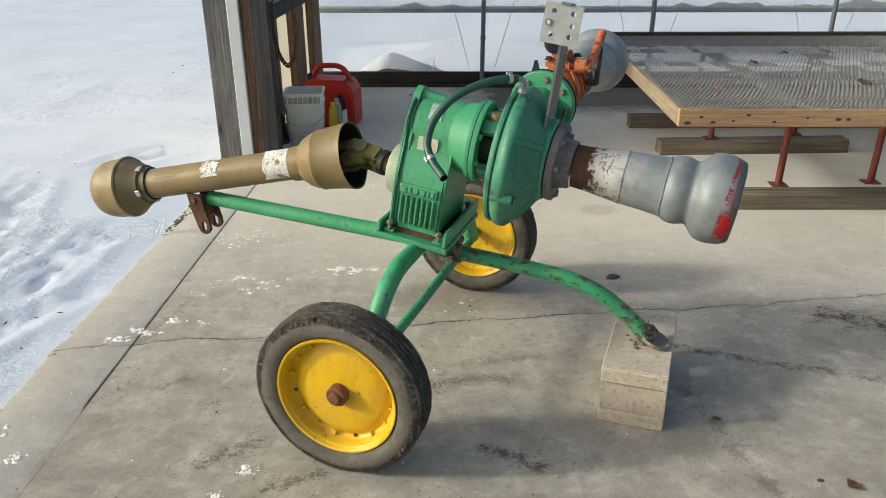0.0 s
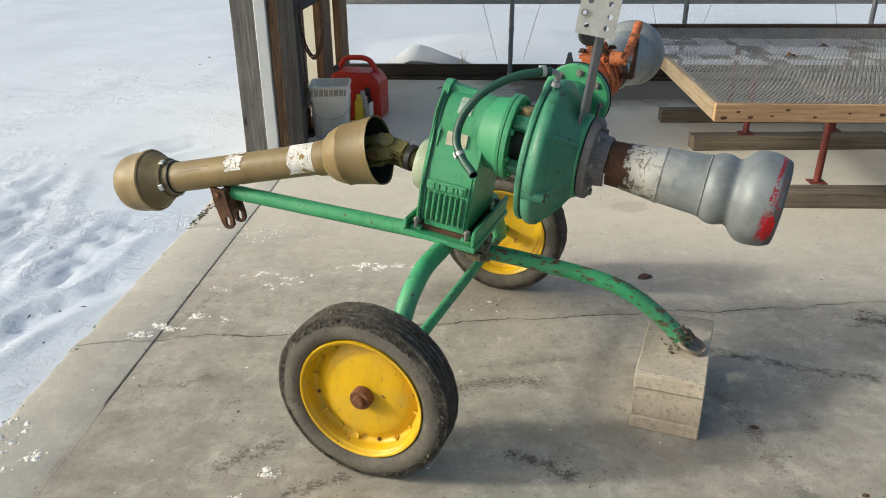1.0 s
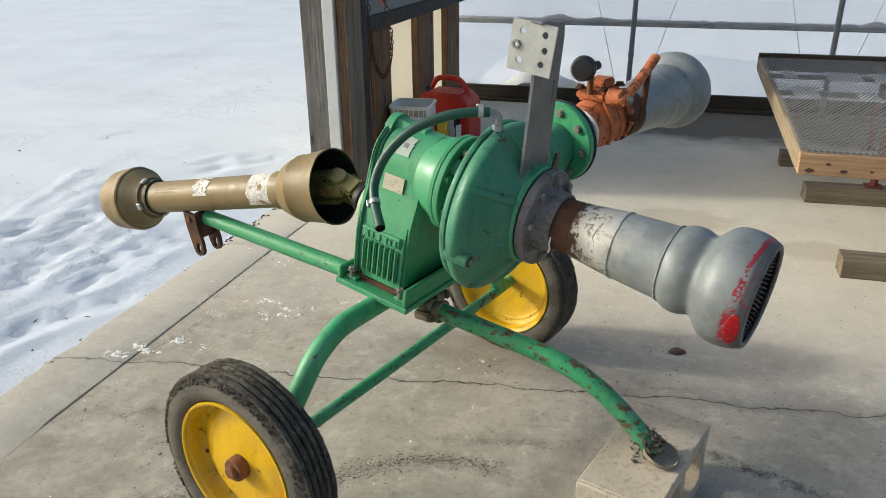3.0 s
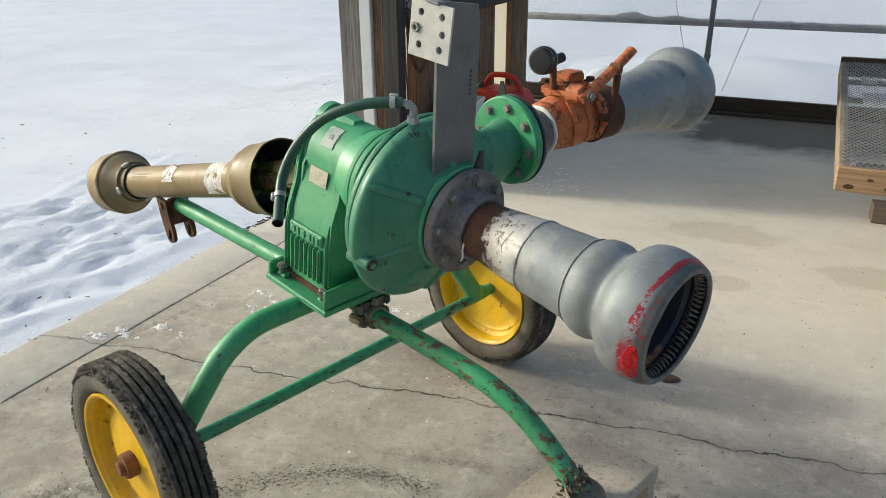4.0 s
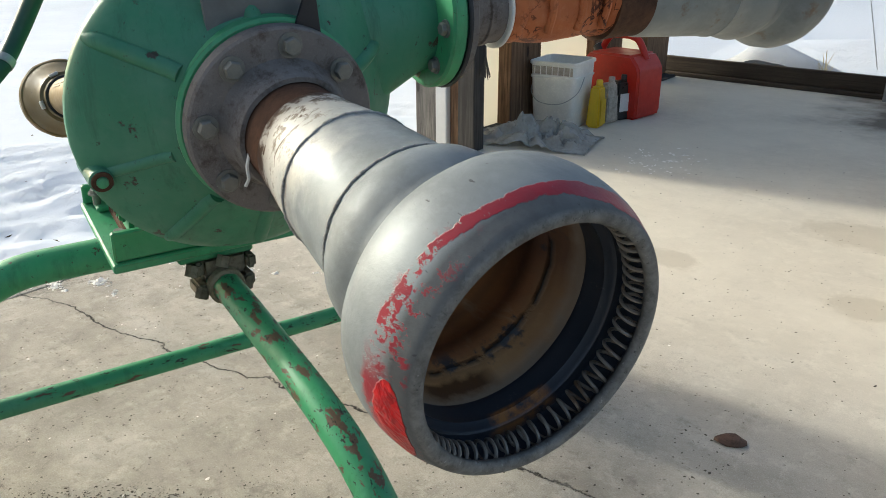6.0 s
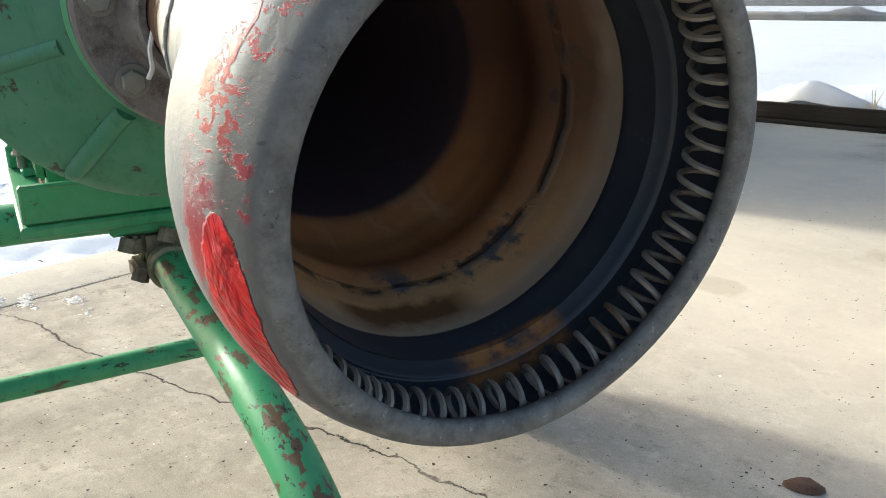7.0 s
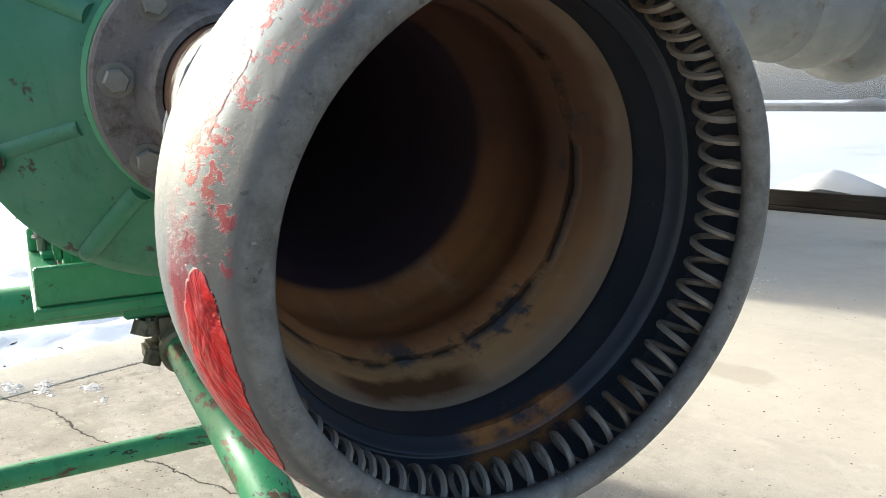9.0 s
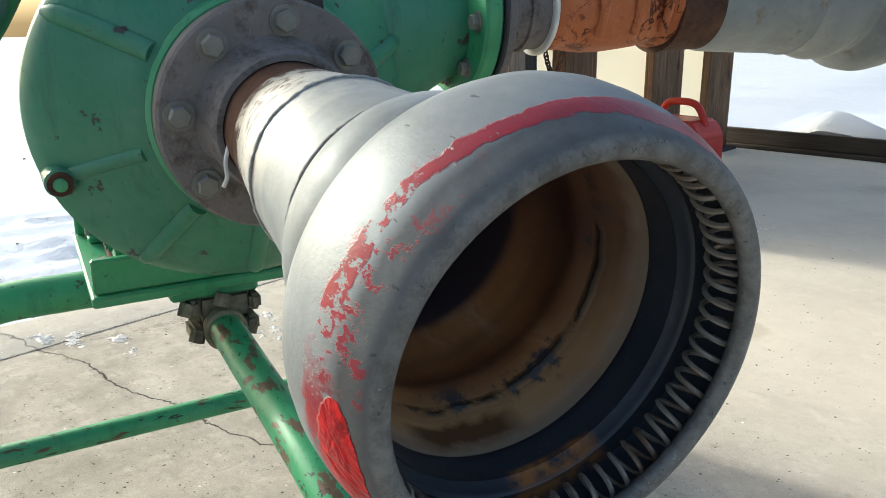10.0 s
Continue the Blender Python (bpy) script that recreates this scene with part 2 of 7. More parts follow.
def make_wood(name, light, dark, scale=1.0, axis="z", rough=0.8, knots=0.0):
    m = Mat(name, rough=rough, spec=0.25)
    st = {"x": (0.6, 14, 14), "y": (14, 0.6, 14), "z": (14, 14, 0.6)}[axis]
    st = tuple(v * scale for v in st)
    grain = m.noise(5, 8, 0.65, stretch=st, distort=0.6)
    col = m.mix(m.ramp(grain, 0.33, 0.68), light, dark)
    col = m.mix(m.ramp(m.noise(2.2, 5), 0.45, 0.75, 0, 0.6), col, scale_c(dark, 0.75))
    st2 = tuple(v * 6 for v in st)
    col = m.mix(m.ramp(m.noise(5, 4, stretch=st2), 0.60, 0.72, 0, 0.7), col, scale_c(dark, 0.35))
    if knots:
        vor = m.n("ShaderNodeTexVoronoi")
        vor.inputs["Scale"].default_value = 1.0
        kv = {"x": (3.2, 9, 9), "y": (9, 3.2, 9), "z": (9, 9, 3.2)}[axis]
        m.link(m.scaled(kv), vor.inputs["Vector"])
        d = m.math("ADD", vor.outputs["Distance"], m.math("MULTIPLY", m.math("SUBTRACT", m.noise(40, 4), 0.5), 0.12))
        col = m.mix(m.ramp(d, 0.10, 0.30, knots * 0.6, 0), col, scale_c(dark, 0.8))
        col = m.mix(m.ramp(d, 0.06, 0.12, knots, 0), col, scale_c(dark, 0.25))
    m.color(col)
    m.bump(grain, 0.4, 0.003)
    return m.m


def make_galv(name="galvanised", base=(0.40, 0.43, 0.45), rust=0.0, red=False):
    m = Mat(name, rough=0.6, metal=0.22, spec=0.45)
    col = m.mix(m.ramp(m.noise(9, 6, 0.65), 0.35, 0.7), base, scale_c(base, 0.72))
    col = m.mix(m.ramp(m.noise(45, 5, 0.6), 0.5, 0.8, 0, 0.45), col, scale_c(base, 1.3))
    col = m.mix(m.ramp(m.noise(30, 7, 0.7, stretch=(0.4, 1, 1)), 0.62, 0.74, 0, 0.55), col, (0.13, 0.12, 0.11))
    if rust:
        col = m.mix(m.ramp(m.noise(16, 7, 0.7), 0.62 - rust, 0.75 - rust, 0, 0.9), col, (0.16, 0.09, 0.045))
    m.color(col)
    m.rough(m.ramp(m.noise(22, 5), 0.3, 0.75, 0.34, 0.62))
    m.bump(m.noise(120, 4), 0.1, 0.001)
    m.bump(m.noise(14, 4), 0.12, 0.003)
    return m.m


def make_rust(name, c=(0.13, 0.055, 0.03), light=(0.24, 0.11, 0.05), rough=0.85):
    m = Mat(name, rough=rough, spec=0.25)
    col = m.mix(m.ramp(m.noise(18, 7, 0.7), 0.35, 0.68), c, light)
    col = m.mix(m.ramp(m.noise(90, 5, 0.7), 0.5, 0.75, 0, 0.7), col, scale_c(c, 0.5))
    m.color(col)
    m.bump(m.noise(120, 5, 0.7), 0.4, 0.0015)
    return m.m


def make_stained(name, c, stain, scale, rough=0.7, start=0.5):
    m = Mat(name, rough=rough, spec=0.3)
    col = m.mix(m.ramp(m.noise(9, 6), 0.3, 0.72), c, scale_c(c, 0.72))
    col = m.mix(m.ramp(m.noise(scale, 8, 0.75), start, start + 0.16, 0, 0.85), col, stain)
    m.color(m.mix(m.ramp(m.noise(210, 4), 0.55, 0.75, 0, 0.5), col, scale_c(c, 1.35)))
    m.bump(m.noise(scale, 8, 0.75), 0.5, 0.003)
    m.bump(m.noise(240, 5, 0.7), 0.5, 0.002)
    return m.m


GREEN_C = (0.058, 0.33, 0.145)
green = make_paint("green_paint", GREEN_C, chips=0.10, worn=1.0, rough=0.40)
green_cast = make_paint("green_cast_iron", (0.045, 0.218, 0.122), chips=0.36, worn=1.0, rough=0.42, chip_c=(0.035, 0.03, 0.022), chip_scale=27)
green_tube = make_paint("green_tube_paint", (0.058, 0.34, 0.145), chips=0.82, worn=1.0, rough=0.42, chip_scale=46, chip_c=(0.085, 0.055, 0.032), chip_stretch=(0.5, 1.1, 1.1))
green_axle = make_paint("green_axle_paint", (0.055, 0.31, 0.135), chips=0.56, worn=1.0, rough=0.45, chip_scale=36, chip_c=(0.075, 0.045, 0.027), chip_stretch=(1.1, 0.4, 1.1))
green_leg = make_paint("green_leg_paint", (0.058, 0.34, 0.145), chips=0.34, worn=1.0, rough=0.42, chip_scale=46, chip_c=(0.06, 0.042, 0.028))
pale_green = make_plain("pale_green_plastic", (0.36, 0.40, 0.28), rough=0.5)
yellow = make_paint("yellow_paint", (0.72, 0.44, 0.008), chips=0.26, worn=0.6, rough=0.34, dirt=0.45)
tan = make_paint("tan_plastic", (0.235, 0.165, 0.066), worn=0.6, rough=0.45, dirt=0.3)
dark_tan = make_paint("dark_tan_plastic", (0.17, 0.125, 0.05), worn=0.6, rough=0.5, dirt=0.3)
def make_orange():
    m = Mat("orange_primer", rough=0.62, spec=0.3)
    col = m.mix(m.ramp(m.noise(8, 6), 0.35, 0.7), (0.50, 0.16, 0.062), (0.40, 0.115, 0.04))
    col = m.mix(m.ramp(m.noise(80, 5, 0.7), 0.5, 0.75, 0, 0.5), col, (0.56, 0.24, 0.12))
    vein = m.math("ABSOLUTE", m.math("SUBTRACT", m.noise(11, 5, 0.6, distort=1.6), 0.5))
    col = m.mix(m.math("MULTIPLY", m.ramp(vein, 0.008, 0.028, 1, 0), m.ramp(m.noise(6, 4), 0.42, 0.55)), col, (0.075, 0.022, 0.012))
    patch = m.ramp(m.noise(17, 7, 0.68), 0.60, 0.66, 0, 0.9)
    m.color(m.mix(patch, col, (0.12, 0.035, 0.016)))
    m.bump(m.noise(70, 6, 0.7), 0.4, 0.002)
    m.bump(m.noise(13, 5), 0.4, 0.006)
    return m.m


orange = make_orange()
red_rust = make_rust("brown_oxide", (0.055, 0.028, 0.018), (0.12, 0.06, 0.035))
rust = make_rust("rust")
olive_grease = make_plain("greasy_olive_iron", (0.17, 0.135, 0.038), rough=0.45, scale=30)
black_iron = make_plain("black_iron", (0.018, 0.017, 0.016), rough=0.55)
black_rubber = make_plain("black_rubber", (0.016, 0.019, 0.026), rough=0.42, scale=20)
hose_green = make_plain("green_rubber_hose", (0.018, 0.075, 0.05), rough=0.45, scale=18)
steel = make_plain("zinc_plated_steel", (0.46, 0.47, 0.45), rough=0.45, metal=0.45, scale=30)
bolt_steel = make_plain("bolt_steel", (0.23, 0.225, 0.20), rough=0.5, metal=0.3, scale=40)
galv = make_galv()
galv_old = make_galv("galvanised_aged", (0.34, 0.37, 0.38), rust=0.06)
bar_steel = make_galv("grey_bar_steel", (0.20, 0.215, 0.225))
flange_grey = make_stained("grey_primed_flange", (0.215, 0.195, 0.185), (0.068, 0.049, 0.037), 30)
wood_grey = make_wood("weathered_grey_wood", (0.24, 0.225, 0.205), (0.080, 0.075, 0.072), knots=0.7)
wood_dark = make_wood("dark_wood", (0.075, 0.07, 0.066), (0.026, 0.025, 0.025))
wood_brown = make_wood("brown_wood", (0.27, 0.165, 0.095), (0.075, 0.040, 0.023), knots=0.8)
wood_table = make_wood("pine_board", (0.55, 0.37, 0.215), (0.30, 0.165, 0.085), axis="x", scale=1.3, knots=1.0)
wood_table_y = make_wood("pine_board_side", (0.36, 0.29, 0.20), (0.19, 0.14, 0.09), axis="y", scale=0.8, knots=0.7)
wood_sleeper = make_wood("weathered_beam", (0.25, 0.205, 0.15), (0.095, 0.075, 0.055), axis="x", scale=0.6)
wood_sill = make_wood("dark_sill_board", (0.085, 0.065, 0.045), (0.04, 0.03, 0.022), axis="x")
white_trim = make_plain("white_painted_trim", (0.62, 0.63, 0.63), rough=0.55, vary=0.12, scale=6)
white_paper = make_plain("white_paper", (0.78, 0.77, 0.73), rough=0.75, vary=0.2, scale=40)
def make_torn_paper():
    m = Mat("torn_paper", rough=0.8, spec=0.2)
    col = m.mix(m.ramp(m.noise(30, 7, 0.7), 0.4, 0.65), (0.74, 0.73, 0.69), (0.50, 0.48, 0.44))
    gap = m.ramp(m.noise(19, 8, 0.72), 0.545, 0.56)
    crease = m.ramp(m.math("ABSOLUTE", m.math("SUBTRACT", m.noise(23, 5, 0.6, distort=1.2), 0.5)), 0.006, 0.016, 1, 0)
    col = m.mix(m.math("MULTIPLY", crease, 0.7), col, (0.20, 0.18, 0.15))
    m.color(m.mix(gap, col, (0.27, 0.19, 0.08)))
    m.bump(m.noise(46, 5, 0.6, distort=1.0), 0.7, 0.004)
    m.bump(gap, 0.6, 0.001)
    return m.m


torn_paper = make_torn_paper()
sticker_mat = make_stained("faded_sticker", (0.50, 0.56, 0.50), (0.09, 0.30, 0.15), 30, 0.6, 0.50)
nameplate_mat = make_stained("dull_nameplate", (0.55, 0.51, 0.38), (0.22, 0.20, 0.15), 60, 0.5, 0.52)
white_plastic = make_plain("white_plastic", (0.84, 0.82, 0.76), rough=0.45, vary=0.18, scale=9)
red_plastic = make_plain("red_plastic", (0.55, 0.025, 0.012), rough=0.38, vary=0.25, scale=8)
yellow_plastic = make_plain("yellow_plastic", (0.70, 0.45, 0.02), rough=0.4, vary=0.15)
black_plastic = make_plain("black_plastic", (0.02, 0.02, 0.02), rough=0.35)
oxide_steel = make_paint("red_oxide_steel", (0.17, 0.035, 0.025), chips=0.1, rough=0.6)
mesh_steel = make_plain("expanded_steel", (0.27, 0.265, 0.25), rough=0.6, metal=0.2, scale=10)
block_mat = make_stained("concrete_block", (0.63, 0.54, 0.42), (0.26, 0.22, 0.168), 60, 0.9, 0.51)
dirt = make_plain("dried_mud", (0.115, 0.097, 0.07), rough=0.95, vary=0.5, scale=40, bump=0.9)
concrete = make_concrete()
concrete_rim = make_concrete("grey_rim_concrete", 0.5)
snow = make_snow()


# ---------------------------------------------------------------- mesh helpers
def finish(bm, name, mat, smooth=35):
    bmesh.ops.recalc_face_normals(bm, faces=bm.faces)
    me = bpy.data.meshes.new(name)
    bm.to_mesh(me)
    bm.free()
    mats = mat if isinstance(mat, (list, tuple)) else [mat]
    for x in mats:
        me.materials.append(x)
    if smooth:
        me.shade_smooth()
        me.set_sharp_from_angle(angle=radians(smooth))
    return me


def part(name, bm, mat, parent=None, label="", smooth=35):
    ob = new(name, finish(bm, name, mat, smooth))
    ob.parent = parent
    return tagged(ob, label) if label else ob


def shared(name, me, parent, m):
    ob = new(name, me)
    ob.parent = parent
    ob.matrix_basis = m
    return ob


def thing(name, m, label, category, group="", kind=""):
    ob = new(name)
    ob.empty_display_size = 0.1
    ob.matrix_basis = m
    return tagged(ob, label, category, group, kind)


def along(p, d, roll=0.0):
    """A pose at p whose x axis points along d."""
    return Matrix.Translation(p) @ Vector(d).normalized().to_track_quat("X", "Z").to_matrix().to_4x4() @ Matrix.Rotation(roll, 4, "X")


def lathe(profile, seg=48, bm=None, m=None, wob=0.0):
    """Turns (x, radius) pairs about the x axis. Closed where the radius is 0."""
    bm = bm or bmesh.new()
    rings = []
    for i, (x, r) in enumerate(profile):
        if r <= 1e-6:
            rings.append([bm.verts.new((x, 0, 0))])
            continue
        ring = []
        for k in range(seg):
            a = 2 * math.pi * k / seg
            rr = r * (1 + wob * noise.noise(Vector((x * 9, 2.2 * math.cos(a), 2.2 * math.sin(a)))))
            ring.append(bm.verts.new((x, rr * math.cos(a), rr * math.sin(a))))
        rings.append(ring)
    for a, b in zip(rings, rings[1:]):
        if len(a) == 1 and len(b) == 1:
            continue
        for k in range(seg):
            j = (k + 1) % seg
            if len(a) == 1:
                bm.faces.new((a[0], b[k], b[j]))
            elif len(b) == 1:
                bm.faces.new((a[k], a[j], b[0]))
            else:
                bm.faces.new((a[k], a[j], b[j], b[k]))
    if m is not None:
        bmesh.ops.transform(bm, matrix=m, verts=[v for ring in rings for v in ring])
    return bm


def disc(x0, x1, r, hole=0.0, bev=0.002, seg=48, bm=None, m=None):
    pr = [(x0, hole), (x0, r - bev), (x0 + bev, r), (x1 - bev, r), (x1, r - bev), (x1, hole)]
    if hole:
        pr.append((x0, hole))
    return lathe(pr, seg, bm, m)


def box(x0, x1, y0, y1, z0, z1, bev=0.0, bm=None, m=None, seg=1):
    bm = bm or bmesh.new()
    r = bmesh.ops.create_cube(bm, size=1.0)
    vs = r["verts"]
    bmesh.ops.transform(bm, verts=vs, matrix=Matrix.LocRotScale(((x0 + x1) / 2, (y0 + y1) / 2, (z0 + z1) / 2), None, (x1 - x0, y1 - y0, z1 - z0)))
    if bev:
        es = list({e for v in vs for e in v.link_edges})
        rr = bmesh.ops.bevel(bm, geom=es, offset=bev, segments=seg, affect="EDGES", clamp_overlap=True)
        vs = list({v for f in rr["faces"] for v in f.verts} | {v for v in vs if v.is_valid})
    if m is not None:
        bmesh.ops.transform(bm, matrix=m, verts=vs)
    return bm


def smooth_path(pts, n=8):
    """Catmull-Rom through the points."""
    ps = [Vector(p) for p in pts]
    ps = [2 * ps[0] - ps[1], *ps, 2 * ps[-1] - ps[-2]]
    out = []
    for i in range(1, len(ps) - 2):
        p0, p1, p2, p3 = ps[i - 1 : i + 3]
        for k in range(n):
            t = k / n
            out.append(0.5 * ((2 * p1) + (p2 - p0) * t + (2 * p0 - 5 * p1 + 4 * p2 - p3) * t * t + (3 * p1 - p0 - 3 * p2 + p3) * t**3))
    return out + [ps[-2]]


def tube(path, r, seg=16, bm=None, caps=True, radii=None, flat=1.0):
    """Sweeps a circle along a path."""
    bm = bm or bmesh.new()
    ps = [Vector(p) for p in path]
    up, rings = None, []
    for i, p in enumerate(ps):
        d = (ps[min(i + 1, len(ps) - 1)] - ps[max(i - 1, 0)]).normalized()
        if up is None:
            up = Vector((0, 0, 1)) if abs(d.z) < 0.9 else Vector((1, 0, 0))
        side = d.cross(up).normalized()
        up = side.cross(d).normalized()
        rr = radii[i] if radii else r
        rings.append([bm.verts.new(p + rr * (math.cos(2 * math.pi * k / seg) * side + flat * math.sin(2 * math.pi * k / seg) * up)) for k in range(seg)])
    for a, b in zip(rings, rings[1:]):
        for k in range(seg):
            bm.faces.new((a[k], a[(k + 1) % seg], b[(k + 1) % seg], b[k]))
    if caps:
        bm.faces.new(rings[0][::-1])
        bm.faces.new(rings[-1])
    return bm


def prism(outline, x0, x1, bm=None, m=None, bev=0.0):
    """A (y, z) outline pushed from x0 to x1."""
    bm = bm or bmesh.new()
    a = [bm.verts.new((x0, y, z)) for y, z in outline]
    b = [bm.verts.new((x1, y, z)) for y, z in outline]
    n = len(a)
    fs = [bm.faces.new(a[::-1]), bm.faces.new(b)]
    for k in range(n):
        fs.append(bm.faces.new((a[k], a[(k + 1) % n], b[(k + 1) % n], b[k])))
    vs = a + b
    if bev:
        es = list({e for f in fs[:2] for e in f.edges})
        r = bmesh.ops.bevel(bm, geom=es, offset=bev, segments=2, affect="EDGES", clamp_overlap=True)
        vs = list({v for f in r["faces"] for v in f.verts} | {v for v in vs if v.is_valid})
    if m is not None:
        bmesh.ops.transform(bm, matrix=m, verts=vs)
    return bm


def bolt_mesh(name, r, h, mat, washer=1.35):
    bm = lathe([(0, 0), (0, r * washer), (0.0025, r * washer), (0.0025, 0)], 20)
    lathe([(0.0025, 0), (0.0025, r), (h * 0.85, r), (h, r * 0.86), (h, 0)], 6, bm)
    return finish(bm, name, mat, 30)


# ---------------------------------------------------------------- ground, slab, snow
# tracks: chains of broken, trodden snow
TRACKS = [((-1.60, 3.45), (-2.01, 4.81), 0.16), ((-1.56, 3.70), (-1.25, 4.15), 0.20), ((-1.31, 3.50), (-1.25, 4.11), 0.13), ((-1.26, 3.05), (-1.04, 3.50), 0.10), ((-2.04, 3.97), (-2.30, 4.9), 0.12), ((-1.70, 5.23), (-1.45, 5.60), 0.16), ((-1.55, 2.0), (-1.26, 3.05), 0.13), ((-1.95, 2.4), (-1.60, 3.45), 0.18), ((-2.5, 2.6), (-2.04, 3.97), 0.14)]


def ground_z(x, y):
    p = Vector((x, y, 0))
    far = min(1.0, max(0.0, (-x - 0.9) / 1.2))
    z = -0.045 + 0.050 * far + 0.03 * far * noise.noise(p * 0.22) + 0.004 * noise.noise(p * 1.3) + 0.0015 * noise.noise(p * 4.1)
    rough_belt = math.exp(-(((y - 6.6 + 0.4 * x) / 1.5) ** 2)) * far
    z += 0.016 * rough_belt * max(0.0, noise.noise(p * 2.6) + 0.4 * noise.noise(p * 6.0))
    if -3.4 < x < -0.9 and 1.0 < y < 7.5:
        for k, ((ax, ay), (bx, by), wide) in enumerate(TRACKS):
            dx, dy = bx - ax, by - ay
            ln = math.hypot(dx, dy)
            u = ((x - ax) * dx + (y - ay) * dy) / ln
            t = min(ln, max(0.0, u))
            off = ((x - ax) * dy - (y - ay) * dx) / ln / wide + 0.35 * noise.noise(Vector((u * 2.2, k, 0)))
            end = abs(u - t) / wide
            w = math.exp(-2.0 * (off * off + end * end))
            if w < 0.01:
                continue
            step = 0.5 + 0.5 * math.cos(u / 0.31 * 6.28 + k + 1.5 * (off > 0))
            ridge = 1 - 2.2 * abs(noise.noise(Vector((u * 5.5, off * 2.6, k * 3.0))))
            z += w * (-0.016 - 0.003 * step + 0.012 * noise.noise(Vector((u * 7.0, off * 3.0, k + 4.0))) + 0.012 * noise.noise(Vector((u * 17.0, off * 7.0, k + 8.0))) + 0.026 * max(0.0, ridge))
            z += 0.009 * math.exp(-(((abs(off) - 1.15) / 0.28) ** 2) - 2 * end * end)
    if x > -0.87 and y < 8.2:
        z = -0.35
    return z


def build_ground():
    bm = bmesh.new()
    xs = [-60, -40, -25, -16, -11, -8, -6.5] + [-6 + 0.1 * i for i in range(28)] + [-3.2 + 0.035 * i for i in range(67)] + [-0.86, -0.5, 1, 4, 8, 14, 25, 60]
    ys = [-60, -30, -15, -8, -4, -2, -0.6] + [-0.2 + 0.045 * i for i in range(171)] + [8 + 0.5 * i for i in range(20)] + [20, 26, 34, 45, 60, 90]
    grid = []
    for x in xs:
        row = []
        for y in ys:
            z = ground_z(x, y)
            row.append(bm.verts.new((x, y, z)))
        grid.append(row)
    for a, b in zip(grid, grid[1:]):
        for k in range(len(a) - 1):
            bm.faces.new((a[k], b[k], b[k + 1], a[k + 1]))
    g = part("ground", bm, snow, None, smooth=180)
    tagged(g, "trodden white snow field beside the concrete slab", "snow", kind="structure")


def build_floor():
    bm = bmesh.new()
    # edge strip with a crumbled rim
    ys = [-6 + 0.05 * i for i in range(286)]
    prev = None
    for y in ys:
        e = -0.915 + 0.022 * noise.noise(Vector((1.0, y * 1.4, 0))) + 0.014 * noise.noise(Vector((4.0, y * 9, 0)))
        zz = -0.004 - 0.012 * max(0, noise.noise(Vector((9.0, y * 6, 0))))
        cur = [bm.verts.new((e - 0.006, y, -0.34)), bm.verts.new((e, y, zz - 0.012)), bm.verts.new((e + 0.03, y, 0)), bm.verts.new((-0.625 - 0.004 * abs(noise.noise(Vector((2.0, y * 7, 0)))), y, 0)), bm.verts.new((-0.6225, y, -0.004)), bm.verts.new((-0.6225, y, -0.34))]
        if prev:
            for k in range(5):
                bm.faces.new((prev[k], prev[k + 1], cur[k + 1], cur[k]))
        prev = cur
    fl = part("floor", bm, concrete_rim, None)
    tagged(fl, "worn grey concrete slab with cracks and stains", "floor", kind="structure")
    bm = box(-0.619, 14, -6, 8.2, -0.34, 0, 0.004)
    part("slab", bm, concrete, fl)
    # joint: dark grit at the back, packed flush with dust towards the front
    for name, lo, hi, mat, label in (("joint_filler", 155, 285, make_stained("joint_grit", (0.13, 0.115, 0.092), (0.045, 0.04, 0.035), 24), "dark gritty joint between two slabs"), ("dust_filler", 0, 157, concrete, "")):
        bm, prev = bmesh.new(), None
        for i in range(lo, hi):
            y = -6 + 0.055 * i if name == "dust_filler" else -6 + 0.05 * i + 0.86
            top = 0.0005 if name == "dust_filler" else -0.0010 - 0.0028 * min(1.0, max(0.0, (y - 2.5) * 1.5 + noise.noise(Vector((5.0, y * 5, 0)))))
            w = 0.0085 * min(1.0, max(0.0, (2.62 - y) * 4)) if name == "dust_filler" else 0.0
            cur = [bm.verts.new((-0.6222 - w, y, -0.02)), bm.verts.new((-0.6222 - w, y, top)), bm.verts.new((-0.6192 + w, y, top)), bm.verts.new((-0.6192 + w, y, -0.02))]
            if prev:
                for k in range(3):
                    bm.faces.new((prev[k], prev[k + 1], cur[k + 1], cur[k]))
            prev = cur
        part(name, bm, mat, fl, label)


build_ground()
build_floor()


# ---------------------------------------------------------------- shed: end post, left wall, back wall
def cream_panel():
    m = bpy.data.materials.new("cream_fibreglass")
    m.use_nodes = True
    t = m.node_tree
    t.nodes.remove(t.nodes["Principled BSDF"])
    d, r, x = t.nodes.new("ShaderNodeBsdfDiffuse"), t.nodes.new("ShaderNodeBsdfTranslucent"), t.nodes.new("ShaderNodeMixShader")
    d.inputs["Color"].default_value = (0.82, 0.80, 0.73, 1)
    r.inputs["Color"].default_value = (0.80, 0.77, 0.68, 1)
    x.inputs[0].default_value = 0.55
    t.links.new(d.outputs[0], x.inputs[1])
    t.links.new(r.outputs[0], x.inputs[2])
    t.links.new(x.outputs[0], t.nodes["Material Output"].inputs["Surface"])
    return m


